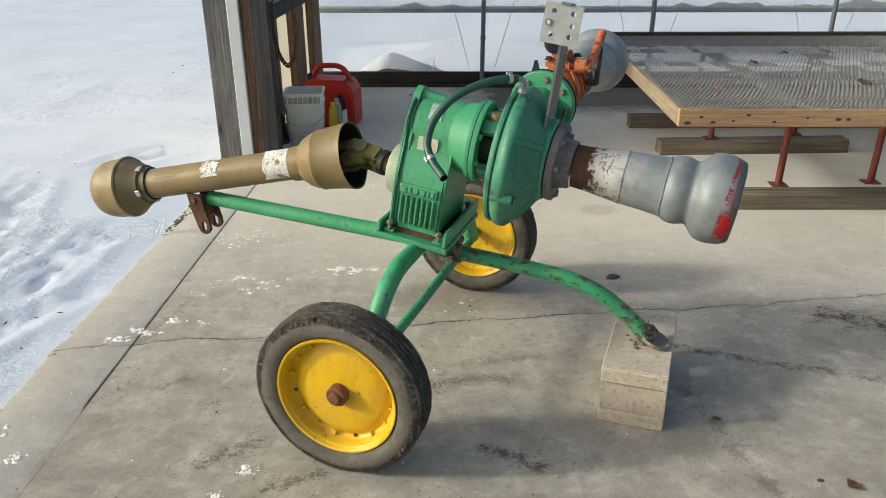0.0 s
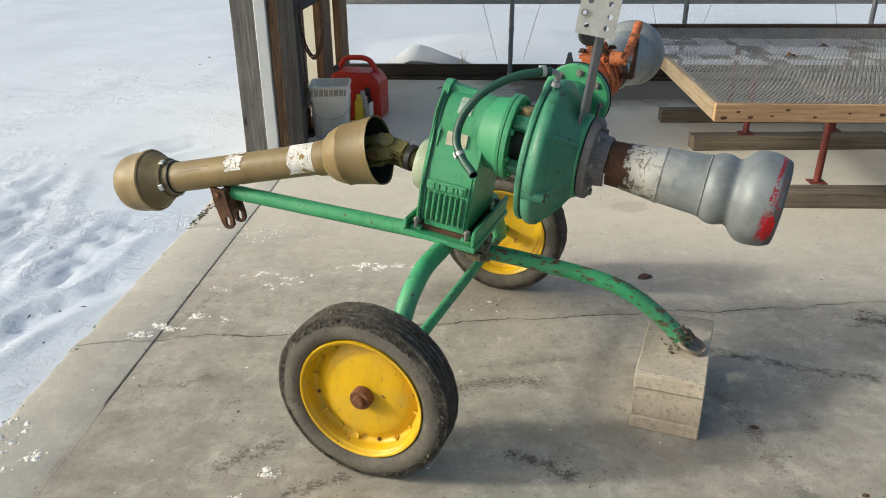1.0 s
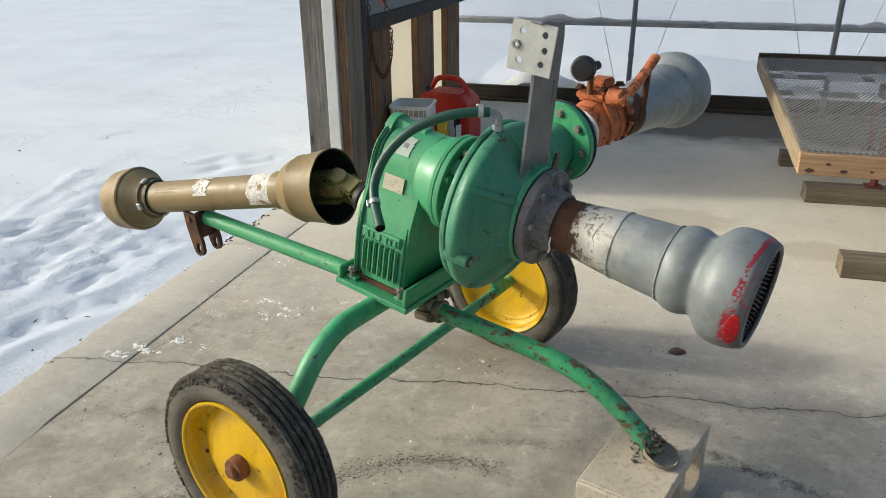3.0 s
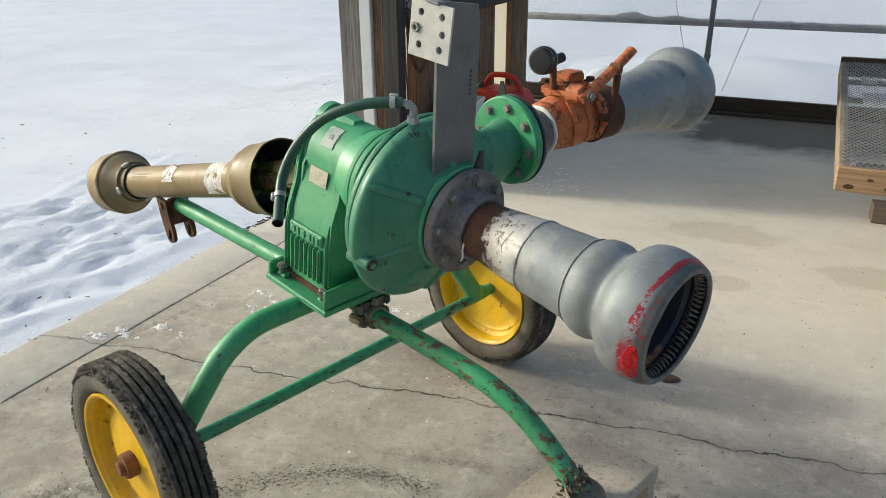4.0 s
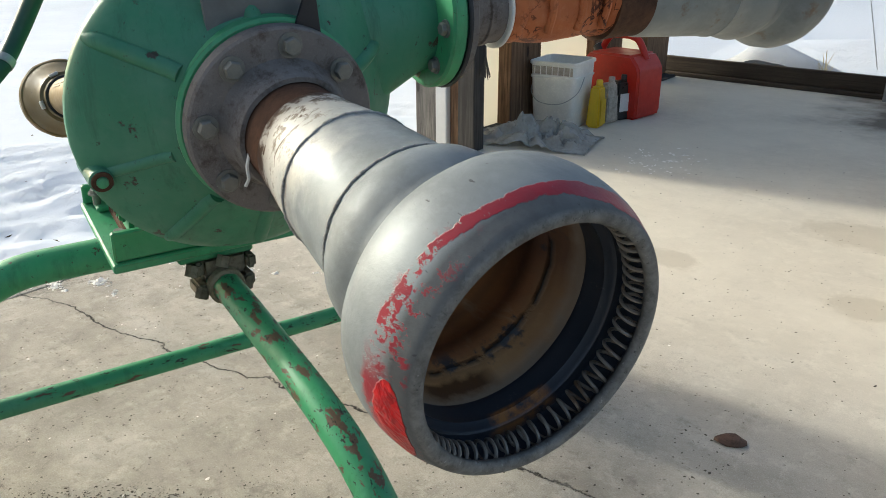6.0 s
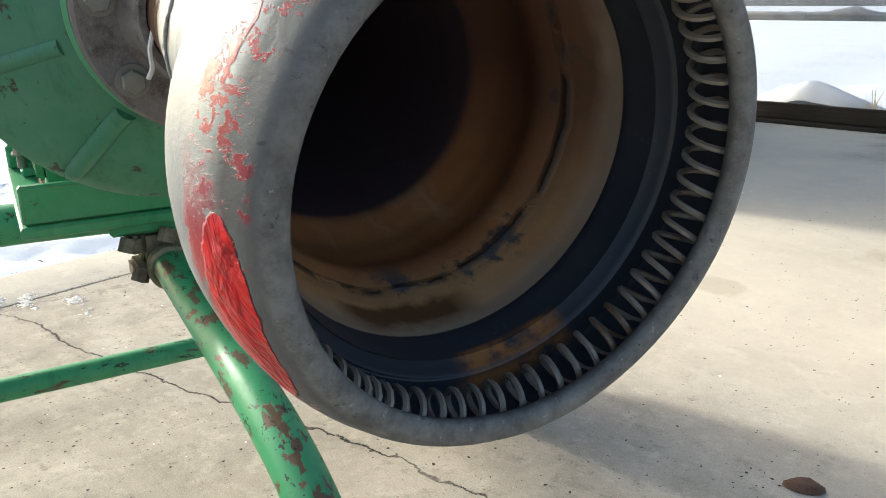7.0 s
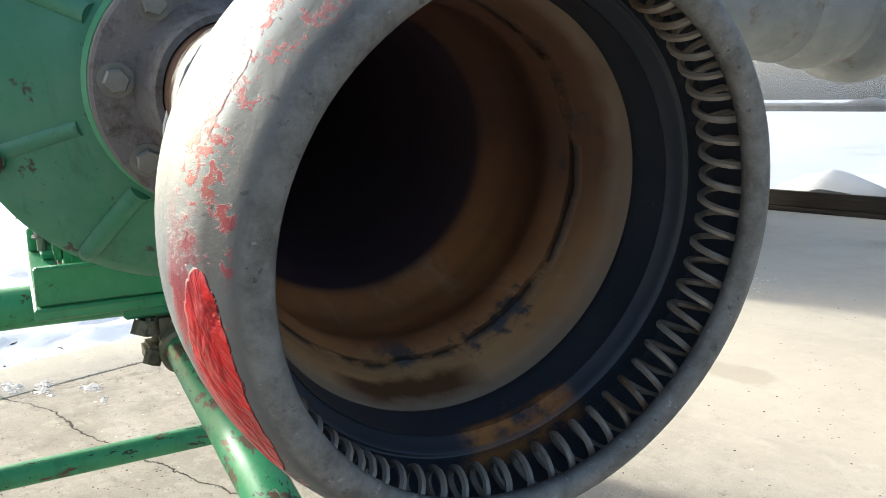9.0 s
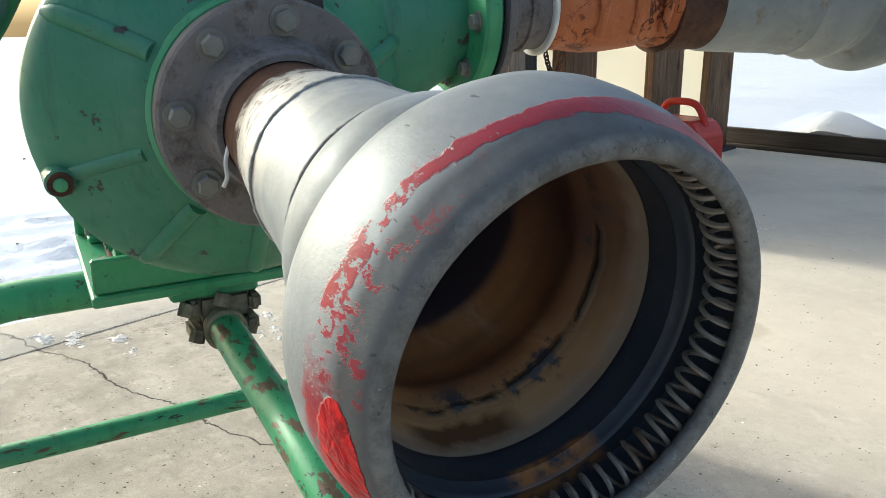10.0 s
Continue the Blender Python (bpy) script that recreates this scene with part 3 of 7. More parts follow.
def build_left_wall():
    w = thing("wall_left", pose(-0.7, 6.3, 0), "timber stud wall with cream sheathing between bare studs", "wall", kind="structure")
    inv = Matrix.Translation((0.7, -6.3, 0))

    def add(name, x0, x1, y0, y1, z0, z1, mat, label="", bev=0.004):
        return part(name, box(x0, x1, y0, y1, z0, z1, bev, m=inv), mat, w, label)

    add("sheathing", -0.745, -0.733, 5.17, 7.62, 0.02, 2.6, cream_panel(), "cream sheathing board")
    add("stud", -0.732, -0.65, 5.58, 5.87, 0.021, 2.6, wood_brown)
    add("stud", -0.732, -0.675, 6.52, 6.89, 0.021, 2.6, wood_brown)
    add("stud", -0.732, -0.675, 7.27, 7.62, 0.021, 2.6, wood_brown)
    add("bottom_plate", -0.745, -0.60, 5.17, 7.62, 0.0, 0.02, wood_dark, bev=0.002)
    add("girt", -0.649, -0.60, 5.17, 7.62, 0.86, 0.95, wood_dark, "dark timber rail")
    add("upper_board", -0.648, -0.612, 5.17, 7.2, 0.951, 1.5, make_plain("grey_cabinet_steel", (0.15, 0.165, 0.175), rough=0.55), "grey panel above the rail")
    add("red_strip", -0.6115, -0.609, 5.60, 5.66, 1.0, 1.5, red_plastic, "narrow red strip")
    p = thing("end_post", pose(-0.7, 5.1, 0), "built-up timber end post of grey, white and brown boards", "post", kind="structure")
    inv2 = Matrix.Translation((0.7, -5.1, 0))

    def addp(name, x0, x1, y0, y1, z0, z1, mat, label="", bev=0.004):
        return part(name, box(x0, x1, y0, y1, z0, z1, bev, m=inv2), mat, p, label)

    addp("post_board", -0.89, -0.752, 5.09, 5.16, -0.1, 2.7, wood_grey, "weathered grey board")
    addp("trim_board", -0.749, -0.68, 5.075, 5.16, -0.02, 2.7, white_trim, "white painted trim board")
    addp("inner_board", -0.677, -0.616, 5.10, 5.165, 0.0, 2.7, wood_brown, "brown timber board")
    addp("inner_post", -0.613, -0.515, 5.08, 5.165, 0.0, 2.7, wood_dark, "dark square post")


def build_cord():
    c = thing("rope", pose(-0.49, 5.10, 1.7), "thin dark rope with a frayed end hanging on the post", "rope")
    part("strand", tube(smooth_path([(0, 0, 0), (0.004, 0.012, -0.5), (-0.003, 0.02, -0.9), (0.003, 0.03, -1.24)], 6), 0.0045, 8), black_rubber, c)
    rnd = random.Random(3)
    bm = bmesh.new()
    for k in range(26):
        a = rnd.uniform(0, 6.28)
        w = rnd.uniform(0.006, 0.03)
        tube([(0.003, 0.03, -1.23), (0.003 + 0.4 * w * math.cos(a), 0.03 + 0.4 * w * math.sin(a), -1.28), (0.003 + w * math.cos(a), 0.03 + w * math.sin(a), -1.32 - rnd.uniform(0, 0.03))], 0.0016, 5, bm)
    part("frayed_end", bm, make_plain("frayed_fibre", (0.075, 0.07, 0.062), rough=0.9), c, "dark frayed end")


def build_back_wall():
    w = thing("wall_back", pose(2, 7.75, 0), "greenhouse wall of milky plastic film on pipe frames", "wall", kind="structure")
    inv = Matrix.Translation((-2, -7.75, 0))
    # film, slightly slack
    bm = bmesh.new()
    nx, nz = 90, 26
    g = [[bm.verts.new((-0.75 + i * 0.14, 7.74 + 0.012 * noise.noise(Vector((i * 0.3, j * 0.25, 0))), 0.115 + j * 0.1)) for j in range(nz)] for i in range(nx)]
    for i in range(nx - 1):
        for j in range(nz - 1):
            bm.faces.new((g[i][j], g[i + 1][j], g[i + 1][j + 1], g[i][j + 1]))
    bmesh.ops.transform(bm, matrix=inv, verts=bm.verts)
    m = bpy.data.materials.new("milky_film")
    m.use_nodes = True
    t = m.node_tree
    t.nodes.remove(t.nodes["Principled BSDF"])
    dif, tra, mix1 = t.nodes.new("ShaderNodeBsdfDiffuse"), t.nodes.new("ShaderNodeBsdfTranslucent"), t.nodes.new("ShaderNodeMixShader")
    gl, mix2, thr, mix3 = t.nodes.new("ShaderNodeBsdfGlossy"), t.nodes.new("ShaderNodeMixShader"), t.nodes.new("ShaderNodeBsdfTransparent"), t.nodes.new("ShaderNodeMixShader")
    tc, ns = t.nodes.new("ShaderNodeTexCoord"), t.nodes.new("ShaderNodeTexNoise")
    t.links.new(tc.outputs["Object"], ns.inputs["Vector"])
    ns.inputs["Scale"].default_value, ns.inputs["Detail"].default_value = 2.0, 6
    cr = t.nodes.new("ShaderNodeMix")
    cr.data_type = "RGBA"
    cr.inputs[6].default_value, cr.inputs[7].default_value = (0.95, 0.955, 0.96, 1), (0.88, 0.89, 0.90, 1)
    t.links.new(ns.outputs["Fac"], cr.inputs[0])
    t.links.new(cr.outputs[2], dif.inputs["Color"])
    t.links.new(cr.outputs[2], tra.inputs["Color"])
    mix1.inputs[0].default_value, mix2.inputs[0].default_value, mix3.inputs[0].default_value = 0.72, 0.03, 0.80
    gl.inputs["Roughness"].default_value = 0.3
    t.links.new(dif.outputs[0], mix1.inputs[1])
    t.links.new(tra.outputs[0], mix1.inputs[2])
    t.links.new(mix1.outputs[0], mix2.inputs[1])
    t.links.new(gl.outputs[0], mix2.inputs[2])
    t.links.new(mix2.outputs[0], mix3.inputs[1])
    t.links.new(thr.outputs[0], mix3.inputs[2])
    t.links.new(mix3.outputs[0], t.nodes["Material Output"].inputs["Surface"])
    part("film", bm, m, w, "milky plastic film", smooth=180)
    part("sill_board", box(-0.75, 12, 7.70, 7.735, 0.03, 0.135, 0.004, m=inv), wood_sill, w, "dark wet sill board")
    part("ground_plate", box(-0.75, 12, 7.66, 7.735, 0.0, 0.028, 0.004, m=inv), wood_sill, w)
    bm = bmesh.new()
    g = [[bm.verts.new((-0.75 + i * 0.3, 7.752, z)) for z in (0.70, 1.3, 2.0, 2.7)] for i in range(43)]
    for i in range(42):
        for j in range(3):
            bm.faces.new((g[i][j], g[i + 1][j], g[i + 1][j + 1], g[i][j + 1]))
    bmesh.ops.transform(bm, matrix=inv, verts=bm.verts)
    part("upper_film", bm, m, w, "second layer of milky film above the rail")
    part("rail", box(-0.75, 12, 7.755, 7.80, 0.655, 0.700, 0.01, m=inv), make_plain("chalky_rail", (0.33, 0.33, 0.32), rough=0.9, vary=0.5, scale=7), w, "grey rail behind the film")
    # dirty snow drifted along the top of the rail, lumpy and broken
    bm, rows = bmesh.new(), []
    for i in range(640):
        x = -0.74 + i * 0.02
        k = noise.noise(Vector((x * 1.1, 3.0, 0))) + 0.55 * noise.noise(Vector((x * 3.7, 5.0, 0)))
        h = 0.012 + 0.115 * max(0.0, k - 0.05) + 0.012 * noise.noise(Vector((x * 14, 1.0, 0)))
        h = max(0.004, h)
        rows.append([bm.verts.new((x, 7.762 + 0.05 * q, 0.699 + h * (1 - (2 * q - 1) ** 2))) for q in (0.0, 0.15, 0.5, 0.85, 1.0)])
    for a, b in zip(rows, rows[1:]):
        for k in range(4):
            bm.faces.new((a[k], b[k], b[k + 1], a[k + 1]))
    bmesh.ops.transform(bm, matrix=inv, verts=bm.verts)
    part("drift", bm, make_plain("dirty_drift", (0.40, 0.40, 0.40), rough=0.9, vary=0.35, scale=9), w, "grey snow drifted on the rail", smooth=60)
    part("upper_wire", tube([(-0.75, 7.73, 0.885), (12, 7.73, 0.885)], 0.004, 8, box(0, 0.001, 0, 0.001, -1, -0.999)), steel, w)
    for x in (0.785, 2.285, 3.86, 5.4, 6.95, 8.5):
        bm = tube([(x - 0.005, 7.62, 0.0), (x + 0.002, 7.625, 0.7), (x + 0.01, 7.63, 1.5), (x + 0.01, 7.64, 2.6)], 0.021, 14)
        tube([(x, 7.622, 0.44), (x, 7.622, 0.47)], 0.026, 12, bm)
        bmesh.ops.transform(bm, matrix=inv, verts=bm.verts)
        part("pipe_post", bm, bar_steel, w, "grey steel pipe post")
        for s in (-1, 1):
            bm = tube([(x + s * 0.12, 7.80, 0.16), (x + s * 0.45, 7.80, 1.35)], 0.0032, 8)
            bmesh.ops.transform(bm, matrix=inv, verts=bm.verts)
            part("brace", bm, white_trim, w)
    return w


def build_snowbank():
    bm = bmesh.new()
    nx, ny = 80, 16
    g = []
    for i in range(nx):
        x = -0.7 + i * 0.2
        row = []
        for j in range(ny):
            s = j / (ny - 1)
            y = 7.86 + s * 3.0
            h = (0.20 + 0.13 * noise.noise(Vector((x * 0.5, 0, 0)))) * math.exp(-((s - 0.45) ** 2) * 9)
            row.append(bm.verts.new((x, y, -0.06 + h + 0.03 * noise.noise(Vector((x * 2, y * 2, 0))))))
        g.append(row)
    for a, b in zip(g, g[1:]):
        for k in range(ny - 1):
            bm.faces.new((a[k], b[k], b[k + 1], a[k + 1]))
    tagged(part("snow_bank", bm, snow, None, smooth=180), "snow bank heaped outside the film wall", "snow bank", kind="structure")


def build_mound():
    bm = bmesh.new()
    nx, ny = 44, 20
    g = []
    for i in range(nx):
        row = []
        for j in range(ny):
            x, y = -0.72 + 1.35 * i / (nx - 1), 7.83 + 0.75 * j / (ny - 1)
            u, v = (x + 0.10) / 0.33, (y - 8.0) / 0.24
            h = 0.27 * math.exp(-u * u - v * v) + 0.10 * math.exp(-((x - 0.32) / 0.3) ** 2 - v * v)
            row.append(bm.verts.new((x, y, -0.03 + h + 0.03 * noise.noise(Vector((x * 5, y * 5, 0))) * min(1.0, h * 6))))
        g.append(row)
    for a, b in zip(g, g[1:]):
        for k in range(ny - 1):
            bm.faces.new((a[k], b[k], b[k + 1], a[k + 1]))
    # the hump's blue-grey shade is put into the colour, tan soil low down
    m = Mat("shade_tinted_snow", rough=0.9, spec=0.2)
    _, _, z = m.xyz()
    low = m.math("ADD", z, m.math("MULTIPLY", m.math("SUBTRACT", m.noise(7, 6, 0.7), 0.5), 0.20))
    col = m.mix(m.ramp(low, 0.06, 0.20), (0.50, 0.48, 0.44), (0.54, 0.57, 0.61))
    m.color(m.mix(m.ramp(low, 0.20, 0.40), col, (0.62, 0.66, 0.71)))
    m.bump(m.noise(22, 6, 0.7), 0.5, 0.02)
    tagged(part("snow_mound", bm, m.m, None, smooth=180), "blue-grey snow mound with some soil behind the film", "snow mound")
    rnd = random.Random(21)
    bm = bmesh.new()
    for k in range(11):
        x, y = rnd.gauss(0.345, 0.018), rnd.gauss(7.83, 0.02)
        h, dx = rnd.uniform(0.09, 0.22), rnd.gauss(0, 0.035)
        tube([(x, y, 0.03), (x + 0.3 * dx, y, 0.03 + 0.6 * h), (x + dx, y, 0.03 + h)], 0.0028, 4, bm, radii=[0.003, 0.0026, 0.001])
    tagged(part("dry_grass", bm, make_plain("straw", (0.70, 0.55, 0.28), rough=0.9), None, smooth=0), "tuft of dry yellow grass behind the film", "grass", kind="stuff")


build_mound()
build_left_wall()
build_cord()
build_back_wall()
build_snowbank()


# ---------------------------------------------------------------- the pump trailer
ROOT = pose(0.478, 2.866, 0, 0, 0, -17.4)     # under the axle's middle; x along the pump's shaft, y along the axle
PUMP = Matrix.Translation((-0.006, 0.041, 0.864)) @ Matrix.Rotation(radians(8.65), 4, "Y")   # pump axis, nose down
BELL_TURN = (0.0, radians(7.6), radians(-1.5))     # the suction pipe's own axis
BELL_AT = Vector((0.969, 0.0315, 0.718)) - Euler(BELL_TURN).to_matrix() @ Vector((1.003, 0, 0))
BELL = Matrix.LocRotScale(BELL_AT, Euler(BELL_TURN), None)


def on_pump(bm):
    bmesh.ops.transform(bm, matrix=PUMP, verts=bm.verts)
    return bm


def on_bell(bm):
    bmesh.ops.transform(bm, matrix=BELL, verts=bm.verts)
    return bm


trailer = thing("pump_trailer", ROOT, "green wheeled irrigation pump with gearbox, yellow wheels and galvanised couplings", "pump")
BOLT_L = bolt_mesh("bolt", 0.0115, 0.012, bolt_steel)
BOLT_M = bolt_mesh("bolt", 0.0095, 0.010, bolt_steel)
BOLT_G = bolt_mesh("bolt", 0.0095, 0.011, green)
BOLT_R = bolt_mesh("bolt", 0.012, 0.011, red_rust)


def bolts(parent, me, pts, d, name="bolt", base=PUMP):
    for k, p in enumerate(pts):
        q = base @ Vector(p)
        dd = base.to_3x3() @ Vector(d)
        shared(name, me, parent, along(q, dd, 0.4 * k))


def build_gearbox():
    # body: straight lower box that rounds into a barrel about the output shaft
    def outline(grow=0.0):
        r = 0.099 + grow
        pts = [(-0.138 - grow, -0.298), (-0.138 - grow, -0.17), (-0.128 - grow, -0.115), (-0.108 - grow, -0.05)]
        for k in range(13):
            a = math.pi * (1.06 - 1.12 * k / 12)
            pts.append((r * math.cos(a), 0.013 + r * math.sin(a)))
        return pts + [(0.108 + grow, -0.05), (0.128 + grow, -0.115), (0.138 + grow, -0.17), (0.138 + grow, -0.298)]

    body = part("gearbox", prism(outline(-0.004), 0.004, 0.150, bm=None, bev=0.008), green, trailer, "green cast gearbox housing")
    bmesh_fix(body)
    # front cover with two stepped lips
    part("front_cover", on_pump(prism(outline(0.003), -0.016, -0.006, bev=0.004)), green, body)
    part("cover_lip", on_pump(prism(outline(-0.008), -0.006, 0.004, bev=0.001)), green_cast, body)
    # neck and round flange towards the pump
    part("neck", on_pump(lathe([(0.13, 0), (0.13, 0.104), (0.170, 0.112), (0.192, 0.118), (0.192, 0)], 48)), green, body)
    part("round_flange", on_pump(disc(0.192, 0.206, 0.128)), green, body)
    part("mating_flange", on_pump(disc(0.2075, 0.224, 0.129)), green, body)
    lan = lathe([(0.222, 0), (0.222, 0.085), (0.235, 0.07), (0.29, 0.075), (0.29, 0)], 40)
    part("bearing_bracket", on_pump(lan), black_iron, body, "dark bearing bracket")
    part("oil_cap", on_pump(lathe([(0.060, 0), (0.060, 0.026), (0.104, 0.025), (0.110, 0.020), (0.110, 0)], 20, m=Matrix.Translation((0.254, -0.035, 0)) @ Matrix.Rotation(radians(-90), 4, "Y"))), tan, body, "tan oil filler cap")
    for k in range(4):
        a = math.pi / 4 + k * math.pi / 2
        bm = box(0.222, 0.290, -0.022, 0.022, 0.080, 0.112, 0.006, m=Matrix.Rotation(a, 4, "X"))
        part("bracket_arm", on_pump(bm), green_cast, body)
    # lifting lug with an open eye, a bent wire through it
    rim_ = [(0.046 * math.cos(t), 0.085 + 0.046 * math.sin(t)) if 0.25 < t < 2.9 else (0.050 * math.cos(t), 0.062) for t in [math.pi * k / 18 for k in range(19)]]
    eye = [(0.0105 * math.cos(t), 0.1085 + 0.0105 * math.sin(t)) for t in [2 * math.pi * k / 20 for k in range(20)]]
    bm, sides = bmesh.new(), []
    for x in (-0.020, 0.002):
        rings_ = [[bm.verts.new((x, p, q)) for p, q in loop] for loop in (rim_, eye)]
        bmesh.ops.triangle_fill(bm, edges=[bm.edges.new((c[k], c[(k + 1) % len(c)])) for c in rings_ for k in range(len(c))], use_beauty=True)
        sides.append(rings_)
    for c0, c1 in zip(*sides):
        for k in range(len(c0)):
            bm.faces.new((c0[k], c1[k], c1[(k + 1) % len(c0)], c0[(k + 1) % len(c0)]))
    part("lifting_lug", on_pump(bm), green, body, smooth=30)
    part("wire", on_pump(tube(smooth_path([(0.012, 0.004, 0.105), (-0.02, 0.0, 0.101), (-0.036, -0.008, 0.100), (-0.044, -0.014, 0.094)], 5), 0.0016, 6)), black_iron, body, "thin black wire end")
    bm = bmesh.new()
    a = [bm.verts.new(p) for p in ((0.0, -0.034, 0.088), (0.0, 0.034, 0.088), (0.0, 0.016, 0.122), (0.0, -0.016, 0.122))]
    b = [bm.verts.new(p) for p in ((0.10, -0.03, 0.09), (0.10, 0.03, 0.09), (0.09, 0.012, 0.114), (0.09, -0.012, 0.114))]
    bm.faces.new(a[::-1])
    bm.faces.new(b)
    for k in range(4):
        bm.faces.new((a[k], a[(k + 1) % 4], b[(k + 1) % 4], b[k]))
    part("ridge", on_pump(bm), green, body)
    # ribbed side panels
    for s in (-1, 1):
        for k in range(7):
            x = 0.018 + k * 0.0178
            bm = box(x - 0.0055, x + 0.0055, s * 0.132, s * 0.145, -0.280, -0.182, 0.004, seg=2)
            part("rib", on_pump(bm), green, body)
        part("panel_head", on_pump(box(0.006, 0.134, min(s * 0.122, s * 0.1405), max(s * 0.122, s * 0.1405), -0.178, -0.146, 0.004)), green, body)
        for k, (x0, x1) in enumerate(((0.012, 0.028), (0.033, 0.044), (0.049, 0.067), (0.072, 0.090), (0.095, 0.103), (0.108, 0.120))):
            part("cast_mark", on_pump(box(x0 + 0.004, x1 + 0.004, min(s * 0.1405, s * 0.144), max(s * 0.1405, s * 0.144), -0.172, -0.153, 0.0015)), green, body)
    # far and near shoulder ribs beside the box
    for k in range(4):
        x = 0.1435
        y = -0.11 + k * 0.022
        part("rib", on_pump(box(x - 0.002, x + 0.006, y - 0.004, y + 0.004, -0.26, -0.15, 0.003)), green, body)
    # input cap
    cap = lathe([(-0.016, 0), (-0.016, 0.084), (-0.054, 0.084), (-0.068, 0.078), (-0.074, 0.066), (-0.074, 0)], 48, m=Matrix.Translation((0, 0, -0.157)))
    part("input_cap", on_pump(cap), pale_green, body, "pale green round input guard")
    # base plate, feet
    part("base_plate", on_pump(box(-0.046, 0.199, -0.176, 0.176, -0.332, -0.315, 0.003)), green, trailer, "green steel base plate")
    part("gasket_line", on_pump(box(-0.010, 0.148, -0.139, 0.139, -0.3145, -0.2985, 0.001)), red_rust, body, "rusty gap under the gearbox")
    # upright legs of the angle irons at both ends of the plate
    part("end_wall", on_pump(box(0.181, 0.193, -0.172, 0.172, -0.3145, -0.262, 0.003)), green, body)
    part("end_wall", on_pump(box(-0.042, -0.031, -0.172, 0.172, -0.3145, -0.278, 0.003)), green, body)
    # hold-down bolts on long shanks through the foot's ears
    for x in (-0.006, 0.160):
        for y in (-0.154, 0.154):
            part("foot_ear", on_pump(box(x - 0.017, x + 0.017, min(y, 0.8 * y) - 0.004, max(y, 0.8 * y) + 0.004, -0.3145, -0.303, 0.003)), green, body)
            part("bolt_shank", on_pump(lathe([(-0.304, 0), (-0.304, 0.0068), (-0.281, 0.0068), (-0.281, 0)], 12, m=Matrix.Translation((x, y, 0)) @ Matrix.Rotation(radians(-90), 4, "Y"))), bolt_steel, body)
            bolts(body, BOLT_M, [(x, y, -0.284)], (0, 0, 1))
    ring = [(0.224, 0.112 * math.cos(a), 0.108 * math.sin(a)) for a in [radians(20 + 45 * k) for k in range(8)]]
    bolts(body, BOLT_G, ring, (1, 0, 0))
    # nameplate and torn sticker on the barrel side
    def curved(a0, a1, x0, x1, r, n=12, th=0.0012, torn=0.0):
        bm, prev, xa, xb = bmesh.new(), None, x0, x1
        for k in range(n + 1):
            a = a0 + (a1 - a0) * k / n
            x0, x1 = xa + torn * noise.noise(Vector((k * 1.3, 5, 0))), xb + torn * noise.noise(Vector((k * 1.1, 9, 0)))
            c = [bm.verts.new((x, q * math.cos(a), 0.013 + q * math.sin(a))) for x, q in ((x0, r), (x1, r), (x1, r + th), (x0, r + th))]
            if prev:
                for i in range(4):
                    bm.faces.new((prev[i], prev[(i + 1) % 4], c[(i + 1) % 4], c[i]))
            else:
                bm.faces.new(c)
            prev = c
        bm.faces.new(prev[::-1])
        return bm

    PLATE = Matrix.Translation((0, -0.1005, -0.018)) @ Matrix.Rotation(radians(-10), 4, "X")
    part("nameplate", on_pump(box(0.035, 0.100, -0.0012, 0.0, -0.021, 0.021, 0.0004, m=PLATE)), nameplate_mat, body, "small dull metal nameplate")
    part("sticker", on_pump(curved(radians(118), radians(152), 0.052, 0.094, 0.0955, torn=0.008)), sticker_mat, body, "torn faded white sticker")
    part("sticker_ring", on_pump(curved(radians(131), radians(139), 0.068, 0.080, 0.0965)), bar_steel, body)
    for k in range(2):
        part("plate_line", on_pump(box(0.042, 0.088 - 0.014 * k, -0.0018, -0.0012, 0.010 - 0.011 * k, 0.0115 - 0.011 * k, m=PLATE)), galv, body)


def bmesh_fix(ob):
    ob.data.transform(PUMP)


